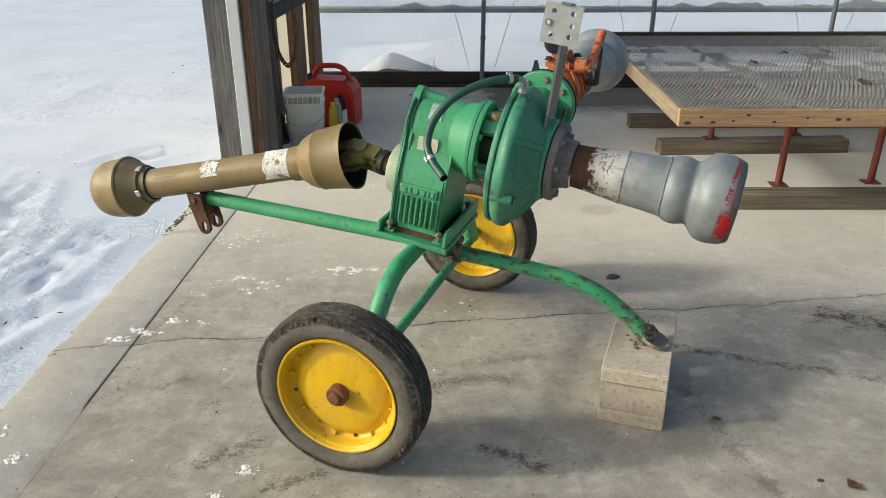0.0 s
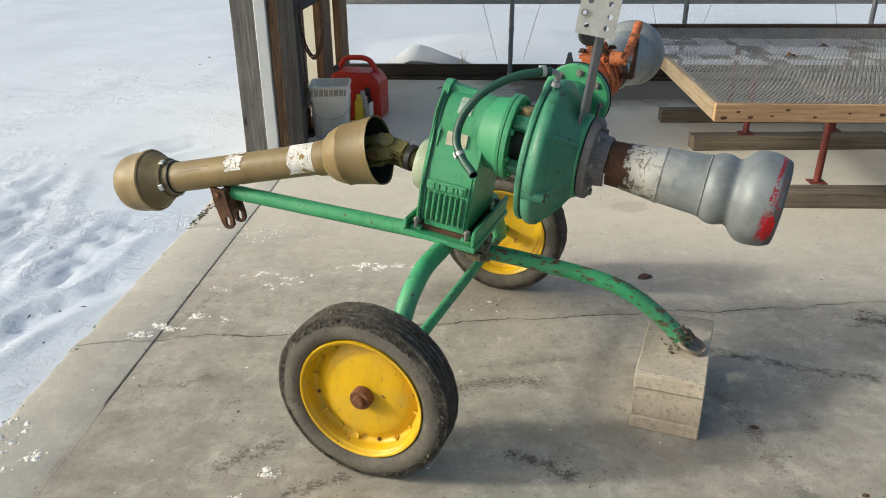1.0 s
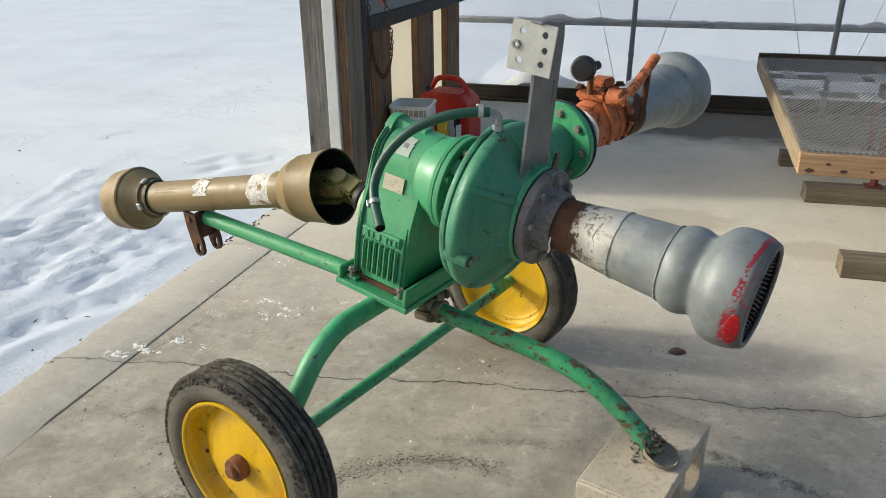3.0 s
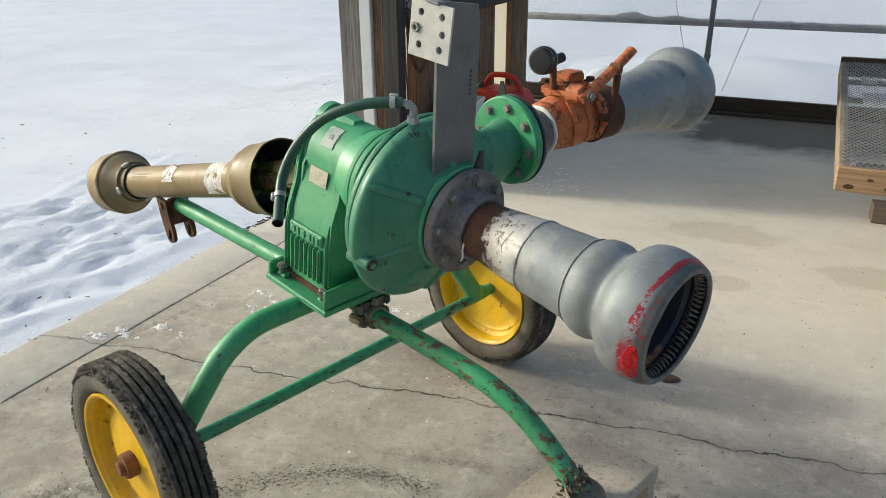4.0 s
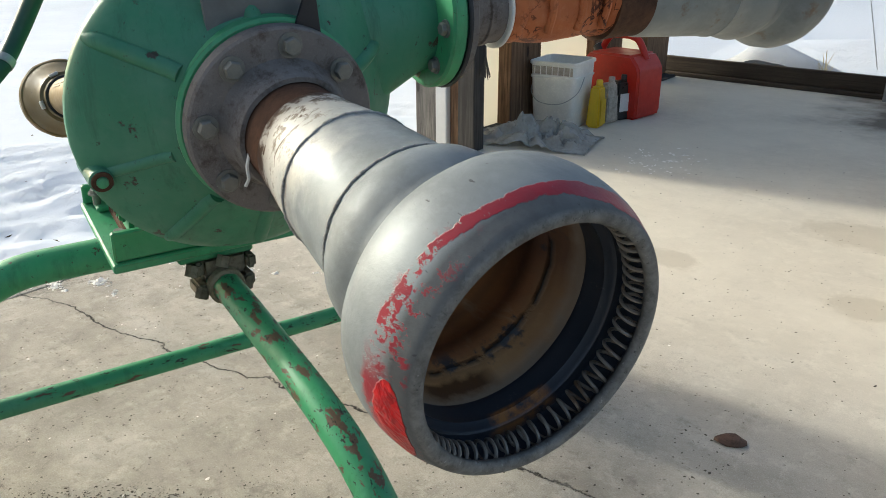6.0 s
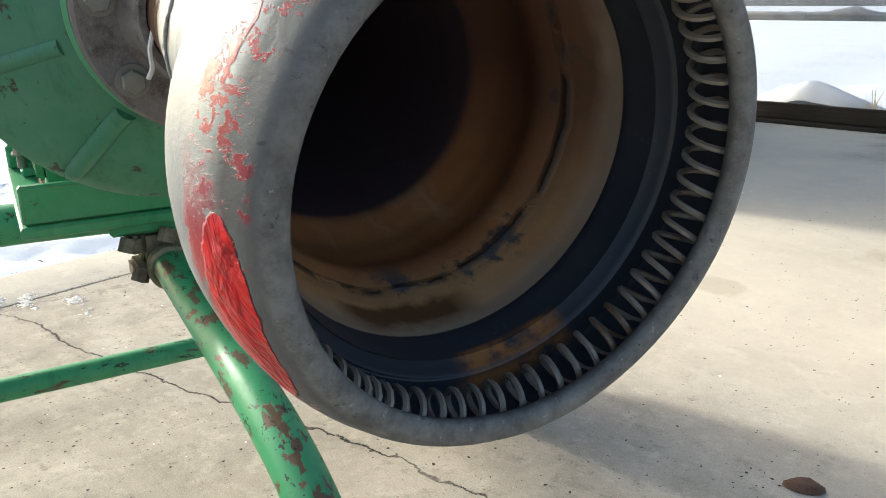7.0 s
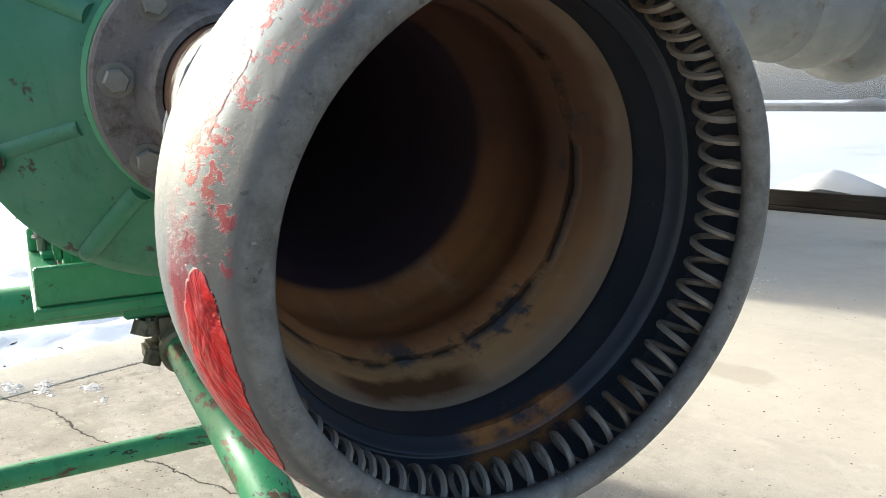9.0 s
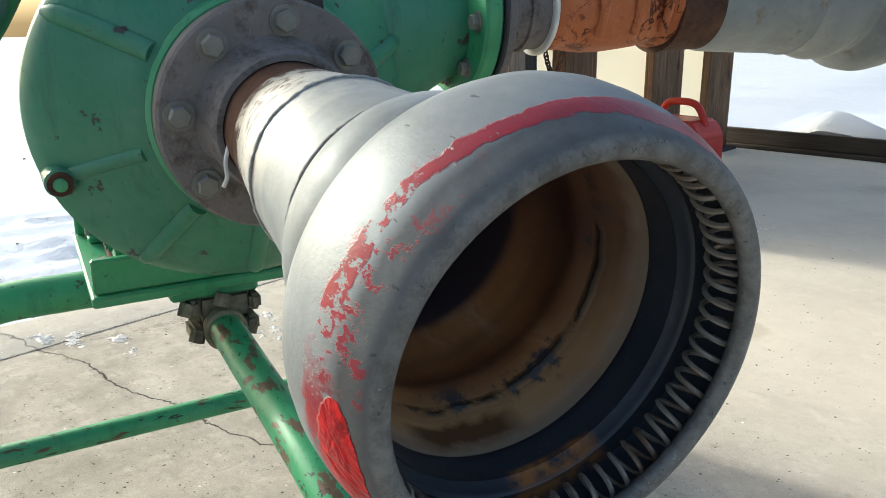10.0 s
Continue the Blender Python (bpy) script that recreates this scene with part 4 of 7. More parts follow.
def build_volute():
    pr = [(0.281, 0), (0.281, 0.195), (0.287, 0.214), (0.294, 0.217), (0.301, 0.214), (0.303, 0.207), (0.307, 0.207), (0.310, 0.215), (0.320, 0.219), (0.334, 0.2185), (0.346, 0.214), (0.360, 0.200), (0.378, 0.178), (0.395, 0.155), (0.410, 0.132), (0.430, 0.112), (0.430, 0)]
    bm = lathe(pr, 96)

    def swell(x, r, ang):
        """How far the scroll bulges towards the near side."""
        t = min(1.0, max(0.0, (x - 0.296) / 0.045))
        return 0.024 * max(0.0, -math.cos(ang)) ** 1.5 * t * min(1.0, r / 0.2)

    # the scroll swells towards the outlet
    for v in bm.verts:
        ang = math.atan2(v.co.z, v.co.y)
        r = math.hypot(v.co.y, v.co.z)
        if r > 1e-4:
            k = 1 + 0.035 * math.cos(ang + 0.9) * min(1, r / 0.2)
            k += swell(v.co.x, r, ang) / r
            v.co.y, v.co.z = v.co.y * k + 0.006, v.co.z * k - 0.018 * min(1, r / 0.2)
    vol = part("volute", on_pump(bm), green_cast, trailer, "green cast iron volute casing", smooth=50)
    def skin(x, r, a, lift=0.0):
        """A place on the casing's cover."""
        w = min(1, r / 0.2)
        k = 1 + 0.035 * math.cos(a + 0.9) * w + swell(x, r, a) / r
        return (x + lift, (r * k + lift) * math.cos(a) + 0.006, (r * k + lift) * math.sin(a) - 0.018 * w)

    # radial ribs over the cover, dying out towards the rim
    for deg in (150, 98, 196, 232, 268, 20):
        a, thin = radians(deg), 0.75 if deg == 196 else 1.0
        path = [skin(x, r, a + da, -0.0030) for x, r, da in ((0.346, 0.214, 0.05), (0.353, 0.207, 0.04), (0.360, 0.200, 0.03), (0.378, 0.178, 0.02), (0.395, 0.155, 0.01), (0.410, 0.132, 0.0), (0.420, 0.122, 0.0))]
        part("casing_rib", on_pump(tube(path, 0.008, 12, radii=[thin * r for r in (0.006, 0.010, 0.0115, 0.012, 0.012, 0.012, 0.012)])), green_cast, vol, smooth=60)
    # near boss with a rusty washer
    q = skin(0.366, 0.193, radians(198), 0.007)
    part("boss", on_pump(lathe([(q[0] - 0.06, 0), (q[0] - 0.06, 0.017), (q[0] + 0.004, 0.0155), (q[0] + 0.006, 0.0135), (q[0] + 0.006, 0)], 24, m=Matrix.Translation((0, q[1], q[2])))), green_cast, vol)
    part("washer", on_pump(lathe([(q[0] + 0.005, 0), (q[0] + 0.005, 0.0135), (q[0] + 0.0085, 0.013), (q[0] + 0.0085, 0)], 24, m=Matrix.Translation((0, q[1], q[2])))), red_rust, vol, "rusty washer")
    part("plug", on_pump(lathe([(q[0] + 0.007, 0), (q[0] + 0.007, 0.0078), (q[0] + 0.0115, 0.0072), (q[0] + 0.0125, 0.005), (q[0] + 0.0125, 0)], 16, m=Matrix.Translation((0, q[1], q[2])))), green, vol)
    # rim ears and bolts
    for deg in (248, 300, 340):
        a = radians(deg)
        c = (0.0, 0.198 * math.cos(a), 0.198 * math.sin(a) - 0.015)
        part("boss", on_pump(lathe([(0.290, 0), (0.290, 0.013), (0.3525 if deg == 300 else 0.337, 0.012), (0.355 if deg == 300 else 0.339, 0.010), (0.355 if deg == 300 else 0.339, 0)], 18, m=Matrix.Translation(c))), green_cast, vol)
        big = deg == 300
        bolts(vol, BOLT_R if big else BOLT_G, [(0.355 if big else 0.339, c[1], c[2])], (1, 0, 0))
        bolts(vol, BOLT_G, [(0.2815, c[1] * 0.97, c[2] * 0.97)], (-1, 0, 0))
    # outlet neck, sweeping round into the discharge flange
    secs = [((0.325, 0.02, 0.03), 0.125, 0.045), ((0.325, 0.10, 0.020), 0.125, 0.048), ((0.325, 0.17, 0.026), 0.104, 0.052), ((0.324, 0.22, 0.044), 0.084, 0.057), ((0.323, 0.27, 0.064), 0.073, 0.064), ((0.323, 0.315, 0.080), 0.075, 0.073)]
    bm, prev = bmesh.new(), None
    for (x, y, z), rh, rx in secs:
        ring = [bm.verts.new((x + rx * math.cos(t), y, z + rh * math.sin(t))) for t in [2 * math.pi * k / 40 for k in range(40)]]
        if prev:
            for k in range(40):
                bm.faces.new((prev[k], prev[(k + 1) % 40], ring[(k + 1) % 40], ring[k]))
        prev = ring
    bm.faces.new(prev)
    part("outlet_neck", on_pump(bm), green_cast, vol, smooth=60)
    # suction neck and flange
    part("suction_flange", on_bell(disc(0.430, 0.455, 0.125, bev=0.004)), green, vol)
    part("gasket", on_bell(disc(0.455, 0.4585, 0.118)), black_rubber, vol, "black gasket")
    # gasket tab
    part("gasket_tab", on_bell(prism([(0.022, 0.10), (0.062, 0.095), (0.054, 0.152), (0.040, 0.153)], 0.4535, 0.4580, bev=0.001)), black_rubber, vol)


def build_suction():
    fl = part("pipe_flange", on_bell(disc(0.459, 0.483, 0.1205, hole=0.06, bev=0.003, seg=64)), flange_grey, trailer, "grey bolted steel flange")
    hub = lathe([(0.481, 0.085), (0.486, 0.083), (0.495, 0.077), (0.522, 0.0735), (0.524, 0.072), (0.524, 0.066)], 56, wob=0.01)
    part("flange_hub", on_bell(hub), flange_grey, fl)
    ring = [(0.483, 0.099 * math.cos(a), 0.099 * math.sin(a)) for a in [radians(39.5 + 45 * k) for k in range(8)]]
    bolts(fl, BOLT_L, ring, (1, 0, 0), base=BELL)
    bolts(fl, BOLT_L, [(0.430, y * 1.0, z) for _, y, z in ring], (-1, 0, 0), "nut", BELL)
    rp = lathe([(0.50, 0.064), (0.53, 0.0650), (0.555, 0.0662), (0.580, 0.0670)], 56, wob=0.012)
    part("rusty_collar", on_bell(rp), red_rust, fl, "rusty bare pipe collar")
    part("thread_tape", on_bell(tube(smooth_path([(0.527, -0.062, -0.012), (0.528, -0.066, -0.028), (0.531, -0.066, -0.042), (0.530, -0.070, -0.052)], 4), 0.0022, 6)), white_paper, fl, "loose white thread tape")
    def slim(profile):
        return [(x, r * (1 - 0.068 * min(1.0, max(0.0, (x - 0.58) / 0.3)))) for x, r in profile]

    # coupling: reducer, weld, bead, bell with a rolled lip, open and hollow
    outer = [(0.572, 0.0672), (0.574, 0.0688), (0.585, 0.0692), (0.615, 0.0735), (0.672, 0.0815), (0.677, 0.0824), (0.683, 0.0824), (0.686, 0.0820), (0.72, 0.0852), (0.76, 0.0890), (0.792, 0.0918), (0.797, 0.0935), (0.803, 0.0938), (0.806, 0.0945), (0.814, 0.1005), (0.824, 0.1055), (0.838, 0.1080), (0.852, 0.1075), (0.864, 0.1035), (0.873, 0.1005), (0.880, 0.1012), (0.887, 0.1070), (0.895, 0.1170), (0.904, 0.1275), (0.915, 0.1360), (0.928, 0.1405), (0.942, 0.1424), (0.956, 0.1420), (0.968, 0.1404), (0.980, 0.1378), (0.9870, 0.1354), (0.9920, 0.1330), (0.9960, 0.1312), (1.0000, 0.1294), (1.0035, 0.1272), (1.0064, 0.1245), (1.0075, 0.1205), (1.0070, 0.1165), (1.0050, 0.1140), (1.0030, 0.1130)]
    lip = [(0.999, 0.1145), (0.996, 0.1225), (0.990, 0.1300), (0.972, 0.1335), (0.958, 0.1338)]
    cp = part("coupling", on_bell(lathe(slim(outer + lip), 96, wob=0.004)), coupling_mat(), trailer, "galvanised bell coupling with scraped red paint", smooth=50)
    seal = [(0.9955, 0.1205), (0.9890, 0.1285), (0.9720, 0.1318), (0.9655, 0.1295), (0.9635, 0.1225), (0.9650, 0.1165), (0.9638, 0.1152), (0.9654, 0.1144), (0.9644, 0.1134), (0.9625, 0.1130), (0.9575, 0.1104), (0.9562, 0.1095), (0.9572, 0.1089), (0.9560, 0.1090), (0.9500, 0.1092), (0.9450, 0.1086), (0.9400, 0.1080), (0.9360, 0.1078), (0.934, 0.1083), (0.932, 0.110)]
    part("rubber_seal", on_bell(lathe(slim(seal), 96)), seal_mat(), cp, "black rubber lip seal", smooth=35)
    bore = [(0.936, 0.1090), (0.90, 0.1045), (0.8935, 0.1012), (0.888, 0.1005), (0.880, 0.0975), (0.870, 0.0972), (0.860, 0.1000), (0.850, 0.1030), (0.838, 0.1035), (0.825, 0.1010), (0.812, 0.0950), (0.804, 0.0910), (0.800, 0.0902), (0.790, 0.0892), (0.74, 0.0838), (0.70, 0.0798), (0.66, 0.0765), (0.645, 0.0715), (0.62, 0.066), (0.50, 0.062), (0.40, 0.060)]
    # added black disc closes the bore in place of its unlit depth
    part("unlit_end_disc", on_bell(lathe([(0.56, 0.0625), (0.40, 0.0595), (0.40, 0)], 40)), black_iron, cp, "black disc closing the bore, standing for its unlit depth")
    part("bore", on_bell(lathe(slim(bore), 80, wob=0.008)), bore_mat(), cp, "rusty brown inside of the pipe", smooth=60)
    # lumpy weld seams, half sunk in the wall
    for x, r in slim(((0.680, 0.0825), (0.800, 0.0938))):
        pts, fat = [], []
        for k in range(161):
            a = 2 * math.pi * (k % 160) / 160
            q = Vector((9 * math.cos(a), 9 * math.sin(a), x * 40))
            rr = r + 0.0004 + 0.0006 * noise.noise(q * 2.3)
            pts.append((x + 0.0020 * noise.noise(q), rr * math.cos(a), rr * math.sin(a)))
            fat.append(0.0015 * (1 + 0.7 * noise.noise(q * 3.1)))
        part("weld_bead", on_bell(tube(pts, 0.0015, 8, radii=fat)), weld_mat, cp, "rough weld seam")
    # garter spring in the groove behind the lip
    n, turns = 78, 62
    pts = []
    for k in range(n * 14 + 1):
        t = k / (n * 14)
        a = 2 * math.pi * t
        c = turns * a + 9.0 * math.tanh((((a - radians(232)) + math.pi) % (2 * math.pi) - math.pi) / 0.12) * 0.6
        rr = 0.1136 + 0.0084 * math.cos(c)
        pts.append((0.9825 + 0.0112 * math.sin(c), rr * math.cos(a), rr * math.sin(a)))
    part("garter_spring", on_bell(tube(pts, 0.00175, 6, caps=False)), spring_mat, cp, "coiled steel garter spring")


weld_mat = make_stained("crusty_weld", (0.40, 0.40, 0.385), (0.13, 0.115, 0.10), 75)


def coupling_mat():
    m = Mat("galvanised_bell", rough=0.6, metal=0.08, spec=0.25)
    base = (0.248, 0.273, 0.280)
    # pump axis as x: undo the tilt
    mp = m.n("ShaderNodeMapping")
    mp.vector_type = "TEXTURE"
    mp.inputs["Location"].default_value = BELL_AT
    mp.inputs["Rotation"].default_value = BELL_TURN
    m.link(m.coord, mp.inputs["Vector"])
    sp = m.n("ShaderNodeSeparateXYZ")
    m.link(mp.outputs[0], sp.inputs[0])
    a, v, h = sp.outputs
    ang = m.math("ARCTAN2", h, v)
    col = m.mix(m.ramp(m.noise(9, 6, 0.65), 0.35, 0.7), base, scale_c(base, 0.62))
    col = m.mix(m.ramp(m.noise(45, 5, 0.6), 0.5, 0.8, 0, 0.45), col, scale_c(base, 1.25))
    col = m.mix(m.ramp(m.noise(34, 7, 0.72), 0.64, 0.74, 0, 0.5), col, (0.14, 0.13, 0.12))
    # cream primer and rust near the collar
    near = m.math("ADD", a, m.math("MULTIPLY", m.math("SUBTRACT", m.noise(22, 6, 0.65), 0.5), 0.16))
    col = m.mix(m.ramp(near, 0.62, 0.74, 0.85, 0), col, (0.60, 0.58, 0.52))
    grime = m.math("MULTIPLY", m.ramp(m.noise(30, 8, 0.78), 0.52, 0.58), m.ramp(near, 0.64, 0.72, 0.9, 0))
    col = m.mix(grime, col, (0.15, 0.11, 0.075))
    col = m.mix(m.ramp(near, 0.580, 0.592, 1, 0), col, (0.075, 0.042, 0.027))
    streak = m.math("MULTIPLY", m.ramp(m.noise(50, 5, stretch=(1, 0.5, 0.5), distort=1.5), 0.60, 0.63), m.ramp(a, 0.63, 0.66, 1, 0))
    col = m.mix(streak, col, (0.10, 0.06, 0.035))
    # red paint round the bell: a scraped band over the top, flecks beside it, then one thick wrinkled patch
    rad = m.math("SQRT", m.math("ADD", m.math("MULTIPLY", v, v), m.math("MULTIPLY", h, h)))
    outside = m.ramp(rad, 0.1168, 0.1177)
    phi = m.math("MODULO", m.math("ADD", ang, 2 * math.pi), 2 * math.pi)
    ragged = m.math("SUBTRACT", m.noise(34, 7, 0.68), 0.5)
    flecks = m.noise(95, 6, 0.75, stretch=(0.6, 1, 1))
    aa = m.math("ADD", a, m.math("MULTIPLY", ragged, 0.016))
    lo = m.ramp(phi, radians(60), radians(155), 0.984, 0.967)
    hi = m.ramp(phi, radians(60), radians(130), 1.0020, 0.9820)
    band = m.math("MULTIPLY", m.ramp(m.math("SUBTRACT", aa, lo), 0.0, 0.0012), m.ramp(m.math("SUBTRACT", hi, aa), 0.0, 0.0012))
    cover = m.math("MULTIPLY", m.ramp(phi, radians(12), radians(38)), m.ramp(phi, radians(88), radians(172), 0.97, 0.54))
    cover = m.math("MULTIPLY", cover, m.ramp(phi, radians(228), radians(240), 1, 0))
    scraped = m.ramp(m.math("SUBTRACT", flecks, m.math("SUBTRACT", 0.80, m.math("MULTIPLY", cover, 0.50))), 0.0, 0.03)
    wideband = m.math("MULTIPLY", m.ramp(aa, 0.964, 0.972), m.ramp(aa, 0.999, 1.003, 1, 0))
    fleck = m.math("MULTIPLY", m.math("MULTIPLY", wideband, m.ramp(flecks, 0.565, 0.585)), m.math("MULTIPLY", m.ramp(phi, radians(115), radians(150)), m.ramp(phi, radians(232), radians(240), 1, 0)))
    pale_mask = m.math("MAXIMUM", m.math("MULTIPLY", band, scraped), fleck)
    along_p = m.math("DIVIDE", m.math("SUBTRACT", phi, radians(198.5)), radians(20.5))
    bow = m.math("SQRT", m.math("MAXIMUM", m.math("SUBTRACT", 1.0, m.math("MULTIPLY", along_p, along_p)), 0.0))
    off = m.math("ABSOLUTE", m.math("SUBTRACT", m.math("ADD", a, m.math("MULTIPLY", ragged, 0.014)), 0.9855))
    thick = m.ramp(m.math("SUBTRACT", m.math("MULTIPLY", bow, 0.0145), off), 0.0, 0.0012)
    # duller paint beside the thick patch, rubbed through in flakes
    side = m.math("MULTIPLY", m.math("MULTIPLY", m.ramp(aa, 0.958, 0.964), m.ramp(aa, 0.984, 0.990, 1, 0)), m.math("MULTIPLY", m.ramp(phi, radians(168), radians(182)), m.ramp(phi, radians(214), radians(224), 1, 0)))
    pale_mask = m.math("MAXIMUM", pale_mask, m.math("MULTIPLY", side, m.ramp(flecks, 0.44, 0.48)))
    mask = m.math("MULTIPLY", m.math("MAXIMUM", pale_mask, thick), outside)
    pale = m.mix(m.ramp(m.noise(20, 4), 0.4, 0.6), (0.33, 0.026, 0.040), (0.25, 0.034, 0.045))
    # mottled dark ring on the shoulder, then the pitted, finely mottled lip
    al = m.math("ADD", a, m.math("MULTIPLY", ragged, 0.007))
    shoulder = m.math("MULTIPLY", m.ramp(al, 0.982, 0.990), m.ramp(rad, 0.1140, 0.1165))
    col = m.mix(m.math("MULTIPLY", shoulder, m.ramp(m.noise(26, 7, 0.7), 0.30, 0.62, 0.65, 0.92)), col, (0.078, 0.079, 0.080))
    lip_c = m.mix(m.ramp(m.noise(70, 8, 0.75), 0.38, 0.62), (0.215, 0.213, 0.203), (0.108, 0.105, 0.098))
    lip_c = m.mix(m.ramp(m.noise(24, 8, 0.75), 0.50, 0.66, 0, 0.4), lip_c, (0.12, 0.112, 0.10))
    lip_c = m.mix(m.ramp(m.noise(150, 6, 0.8), 0.60, 0.66, 0, 0.8), lip_c, (0.05, 0.048, 0.045))
    lip_c = m.mix(m.ramp(m.noise(120, 5, 0.8), 0.62, 0.68, 0, 0.6), lip_c, (0.42, 0.42, 0.41))
    col = m.mix(m.math("MULTIPLY", m.ramp(rad, 0.1185, 0.1160), m.ramp(a, 0.985, 0.990)), col, lip_c)
    # fine dark nicks all over the bell
    nick = m.math("MULTIPLY", m.ramp(m.noise(130, 4, 0.6, stretch=(0.35, 1, 1)), 0.67, 0.70), m.ramp(a, 0.86, 0.90))
    col = m.mix(m.math("MULTIPLY", nick, 0.8), col, (0.06, 0.06, 0.06))
    col = m.mix(mask, col, m.mix(thick, pale, m.mix(m.ramp(m.noise(60, 4, distort=1.5), 0.42, 0.56), (0.60, 0.012, 0.016), (0.40, 0.014, 0.02))))
    m.color(col)
    m.link(m.math("MULTIPLY", m.math("SUBTRACT", 1.0, mask), m.ramp(a, 0.985, 0.995, 0.22, 0.05)), m.b.inputs["Metallic"])
    m.rough(m.mix(mask, m.ramp(m.noise(22, 5), 0.3, 0.75, 0.42, 0.66), (0.3, 0.3, 0.3)))
    m.bump(m.noise(240, 5, 0.7), 0.2, 0.0012)
    m.bump(m.noise(60, 5, 0.7), 0.12, 0.002)
    m.bump(m.noise(14, 4), 0.12, 0.003)
    m.bump(mask, 0.5, 0.0008)
    m.bump(m.math("MULTIPLY", m.noise(26, 3, 0.5, distort=2.5), thick), 0.8, 0.008)
    return m.m


def axis_coords(m):
    """Distance along the pump's shaft, and the angle round it."""
    mp = m.n("ShaderNodeMapping")
    mp.vector_type = "TEXTURE"
    mp.inputs["Location"].default_value = BELL_AT
    mp.inputs["Rotation"].default_value = BELL_TURN
    m.link(m.coord, mp.inputs["Vector"])
    sp = m.n("ShaderNodeSeparateXYZ")
    m.link(mp.outputs[0], sp.inputs[0])
    return sp.outputs[0], m.math("ARCTAN2", sp.outputs[2], sp.outputs[1])


def bore_mat():
    m = Mat("rusty_bore", rough=0.5, spec=0.5)
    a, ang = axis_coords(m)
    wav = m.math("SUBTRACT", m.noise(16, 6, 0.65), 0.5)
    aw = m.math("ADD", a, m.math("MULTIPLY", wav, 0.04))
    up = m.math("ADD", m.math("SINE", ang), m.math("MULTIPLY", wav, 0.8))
    # ochre near the seal, redder rust in the reducer; overhead shade put into the colour
    col = m.mix(m.ramp(m.noise(9, 6, 0.65), 0.35, 0.65), (0.60, 0.355, 0.17), (0.46, 0.245, 0.11))
    col = m.mix(m.ramp(aw, 0.880, 0.895, 1, 0), col, m.mix(m.ramp(m.noise(12, 6, 0.7), 0.4, 0.65), (0.50, 0.225, 0.09), (0.36, 0.155, 0.07)))
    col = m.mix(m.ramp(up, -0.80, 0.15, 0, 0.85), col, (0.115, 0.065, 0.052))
    col = m.mix(m.ramp(aw, 0.912, 0.930, 0, 0.8), col, (0.40, 0.34, 0.27))
    # drawn rings and pale smears along the wall
    rings = m.math("SINE", m.math("MULTIPLY", m.math("ADD", a, m.math("MULTIPLY", m.noise(14, 3), 0.008)), 190.0))
    col = m.mix(m.ramp(rings, 0.1, 1.0, 0, 0.28), col, (0.13, 0.068, 0.035))
    smear = m.noise(10, 6, 0.7, stretch=(0.35, 1.2, 1.2), distort=0.7)
    col = m.mix(m.ramp(smear, 0.57, 0.70, 0, 0.55), col, (0.66, 0.50, 0.34))
    weld_at = m.math("ADD", a, m.math("MULTIPLY", m.math("SUBTRACT", m.noise(30, 5), 0.5), 0.010))
    weld = m.math("MULTIPLY", m.ramp(m.math("ABSOLUTE", m.math("SUBTRACT", weld_at, 0.8935)), 0.0, 0.0048, 1, 0), m.ramp(m.noise(42, 5), 0.36, 0.5))
    col = m.mix(weld, col, (0.022, 0.02, 0.02))
    blot = m.math("MULTIPLY", m.ramp(m.noise(24, 7, 0.7, stretch=(0.7, 1, 1)), 0.58, 0.64), m.ramp(m.math("ABSOLUTE", m.math("SUBTRACT", a, 0.893)), 0.008, 0.026, 1, 0))
    col = m.mix(m.math("MULTIPLY", blot, 0.9), col, (0.06, 0.07, 0.085))
    pool = m.math("MULTIPLY", m.ramp(m.math("COSINE", m.math("SUBTRACT", ang, radians(262))), 0.90, 0.96), m.math("MULTIPLY", m.ramp(aw, 0.902, 0.909), m.ramp(aw, 0.920, 0.930, 1, 0)))
    col = m.mix(m.math("MULTIPLY", pool, 0.92), col, (0.11, 0.05, 0.022))
    # blackened throat behind the step: the unlit depth is put into the colour
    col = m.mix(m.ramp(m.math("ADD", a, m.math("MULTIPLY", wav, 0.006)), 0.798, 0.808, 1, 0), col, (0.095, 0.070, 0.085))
    m.color(col)
    m.rough(m.ramp(m.noise(12, 5), 0.35, 0.65, 0.28, 0.5))
    m.bump(m.noise(60, 5, 0.7), 0.25, 0.002)
    m.bump(m.noise(13, 4), 0.2, 0.004)
    m.bump(weld, 0.6, 0.003)
    return m.m


def seal_mat():
    m = Mat("seal_rubber", rough=0.4, spec=0.4)
    a, ang = axis_coords(m)
    col = m.mix(m.ramp(m.noise(15, 6), 0.35, 0.7), (0.026, 0.033, 0.046), (0.042, 0.048, 0.060))
    stain = m.math("MULTIPLY", m.ramp(m.math("COSINE", m.math("SUBTRACT", ang, radians(284))), 0.945, 0.975), m.ramp(m.noise(30, 7, 0.7), 0.42, 0.55))
    stain = m.math("MULTIPLY", stain, m.math("MULTIPLY", m.ramp(a, 0.952, 0.955), m.ramp(a, 0.9635, 0.966, 1, 0)))
    col = m.mix(m.math("MULTIPLY", stain, 0.85), col, (0.42, 0.175, 0.05))
    col = m.mix(m.ramp(m.noise(75, 7, 0.8), 0.60, 0.68, 0, 0.5), col, (0.15, 0.14, 0.13))
    m.color(col)
    m.bump(m.noise(90, 4), 0.15, 0.001)
    return m.m


spring_mat = make_galv("spring_steel", (0.33, 0.29, 0.245), rust=0.10)


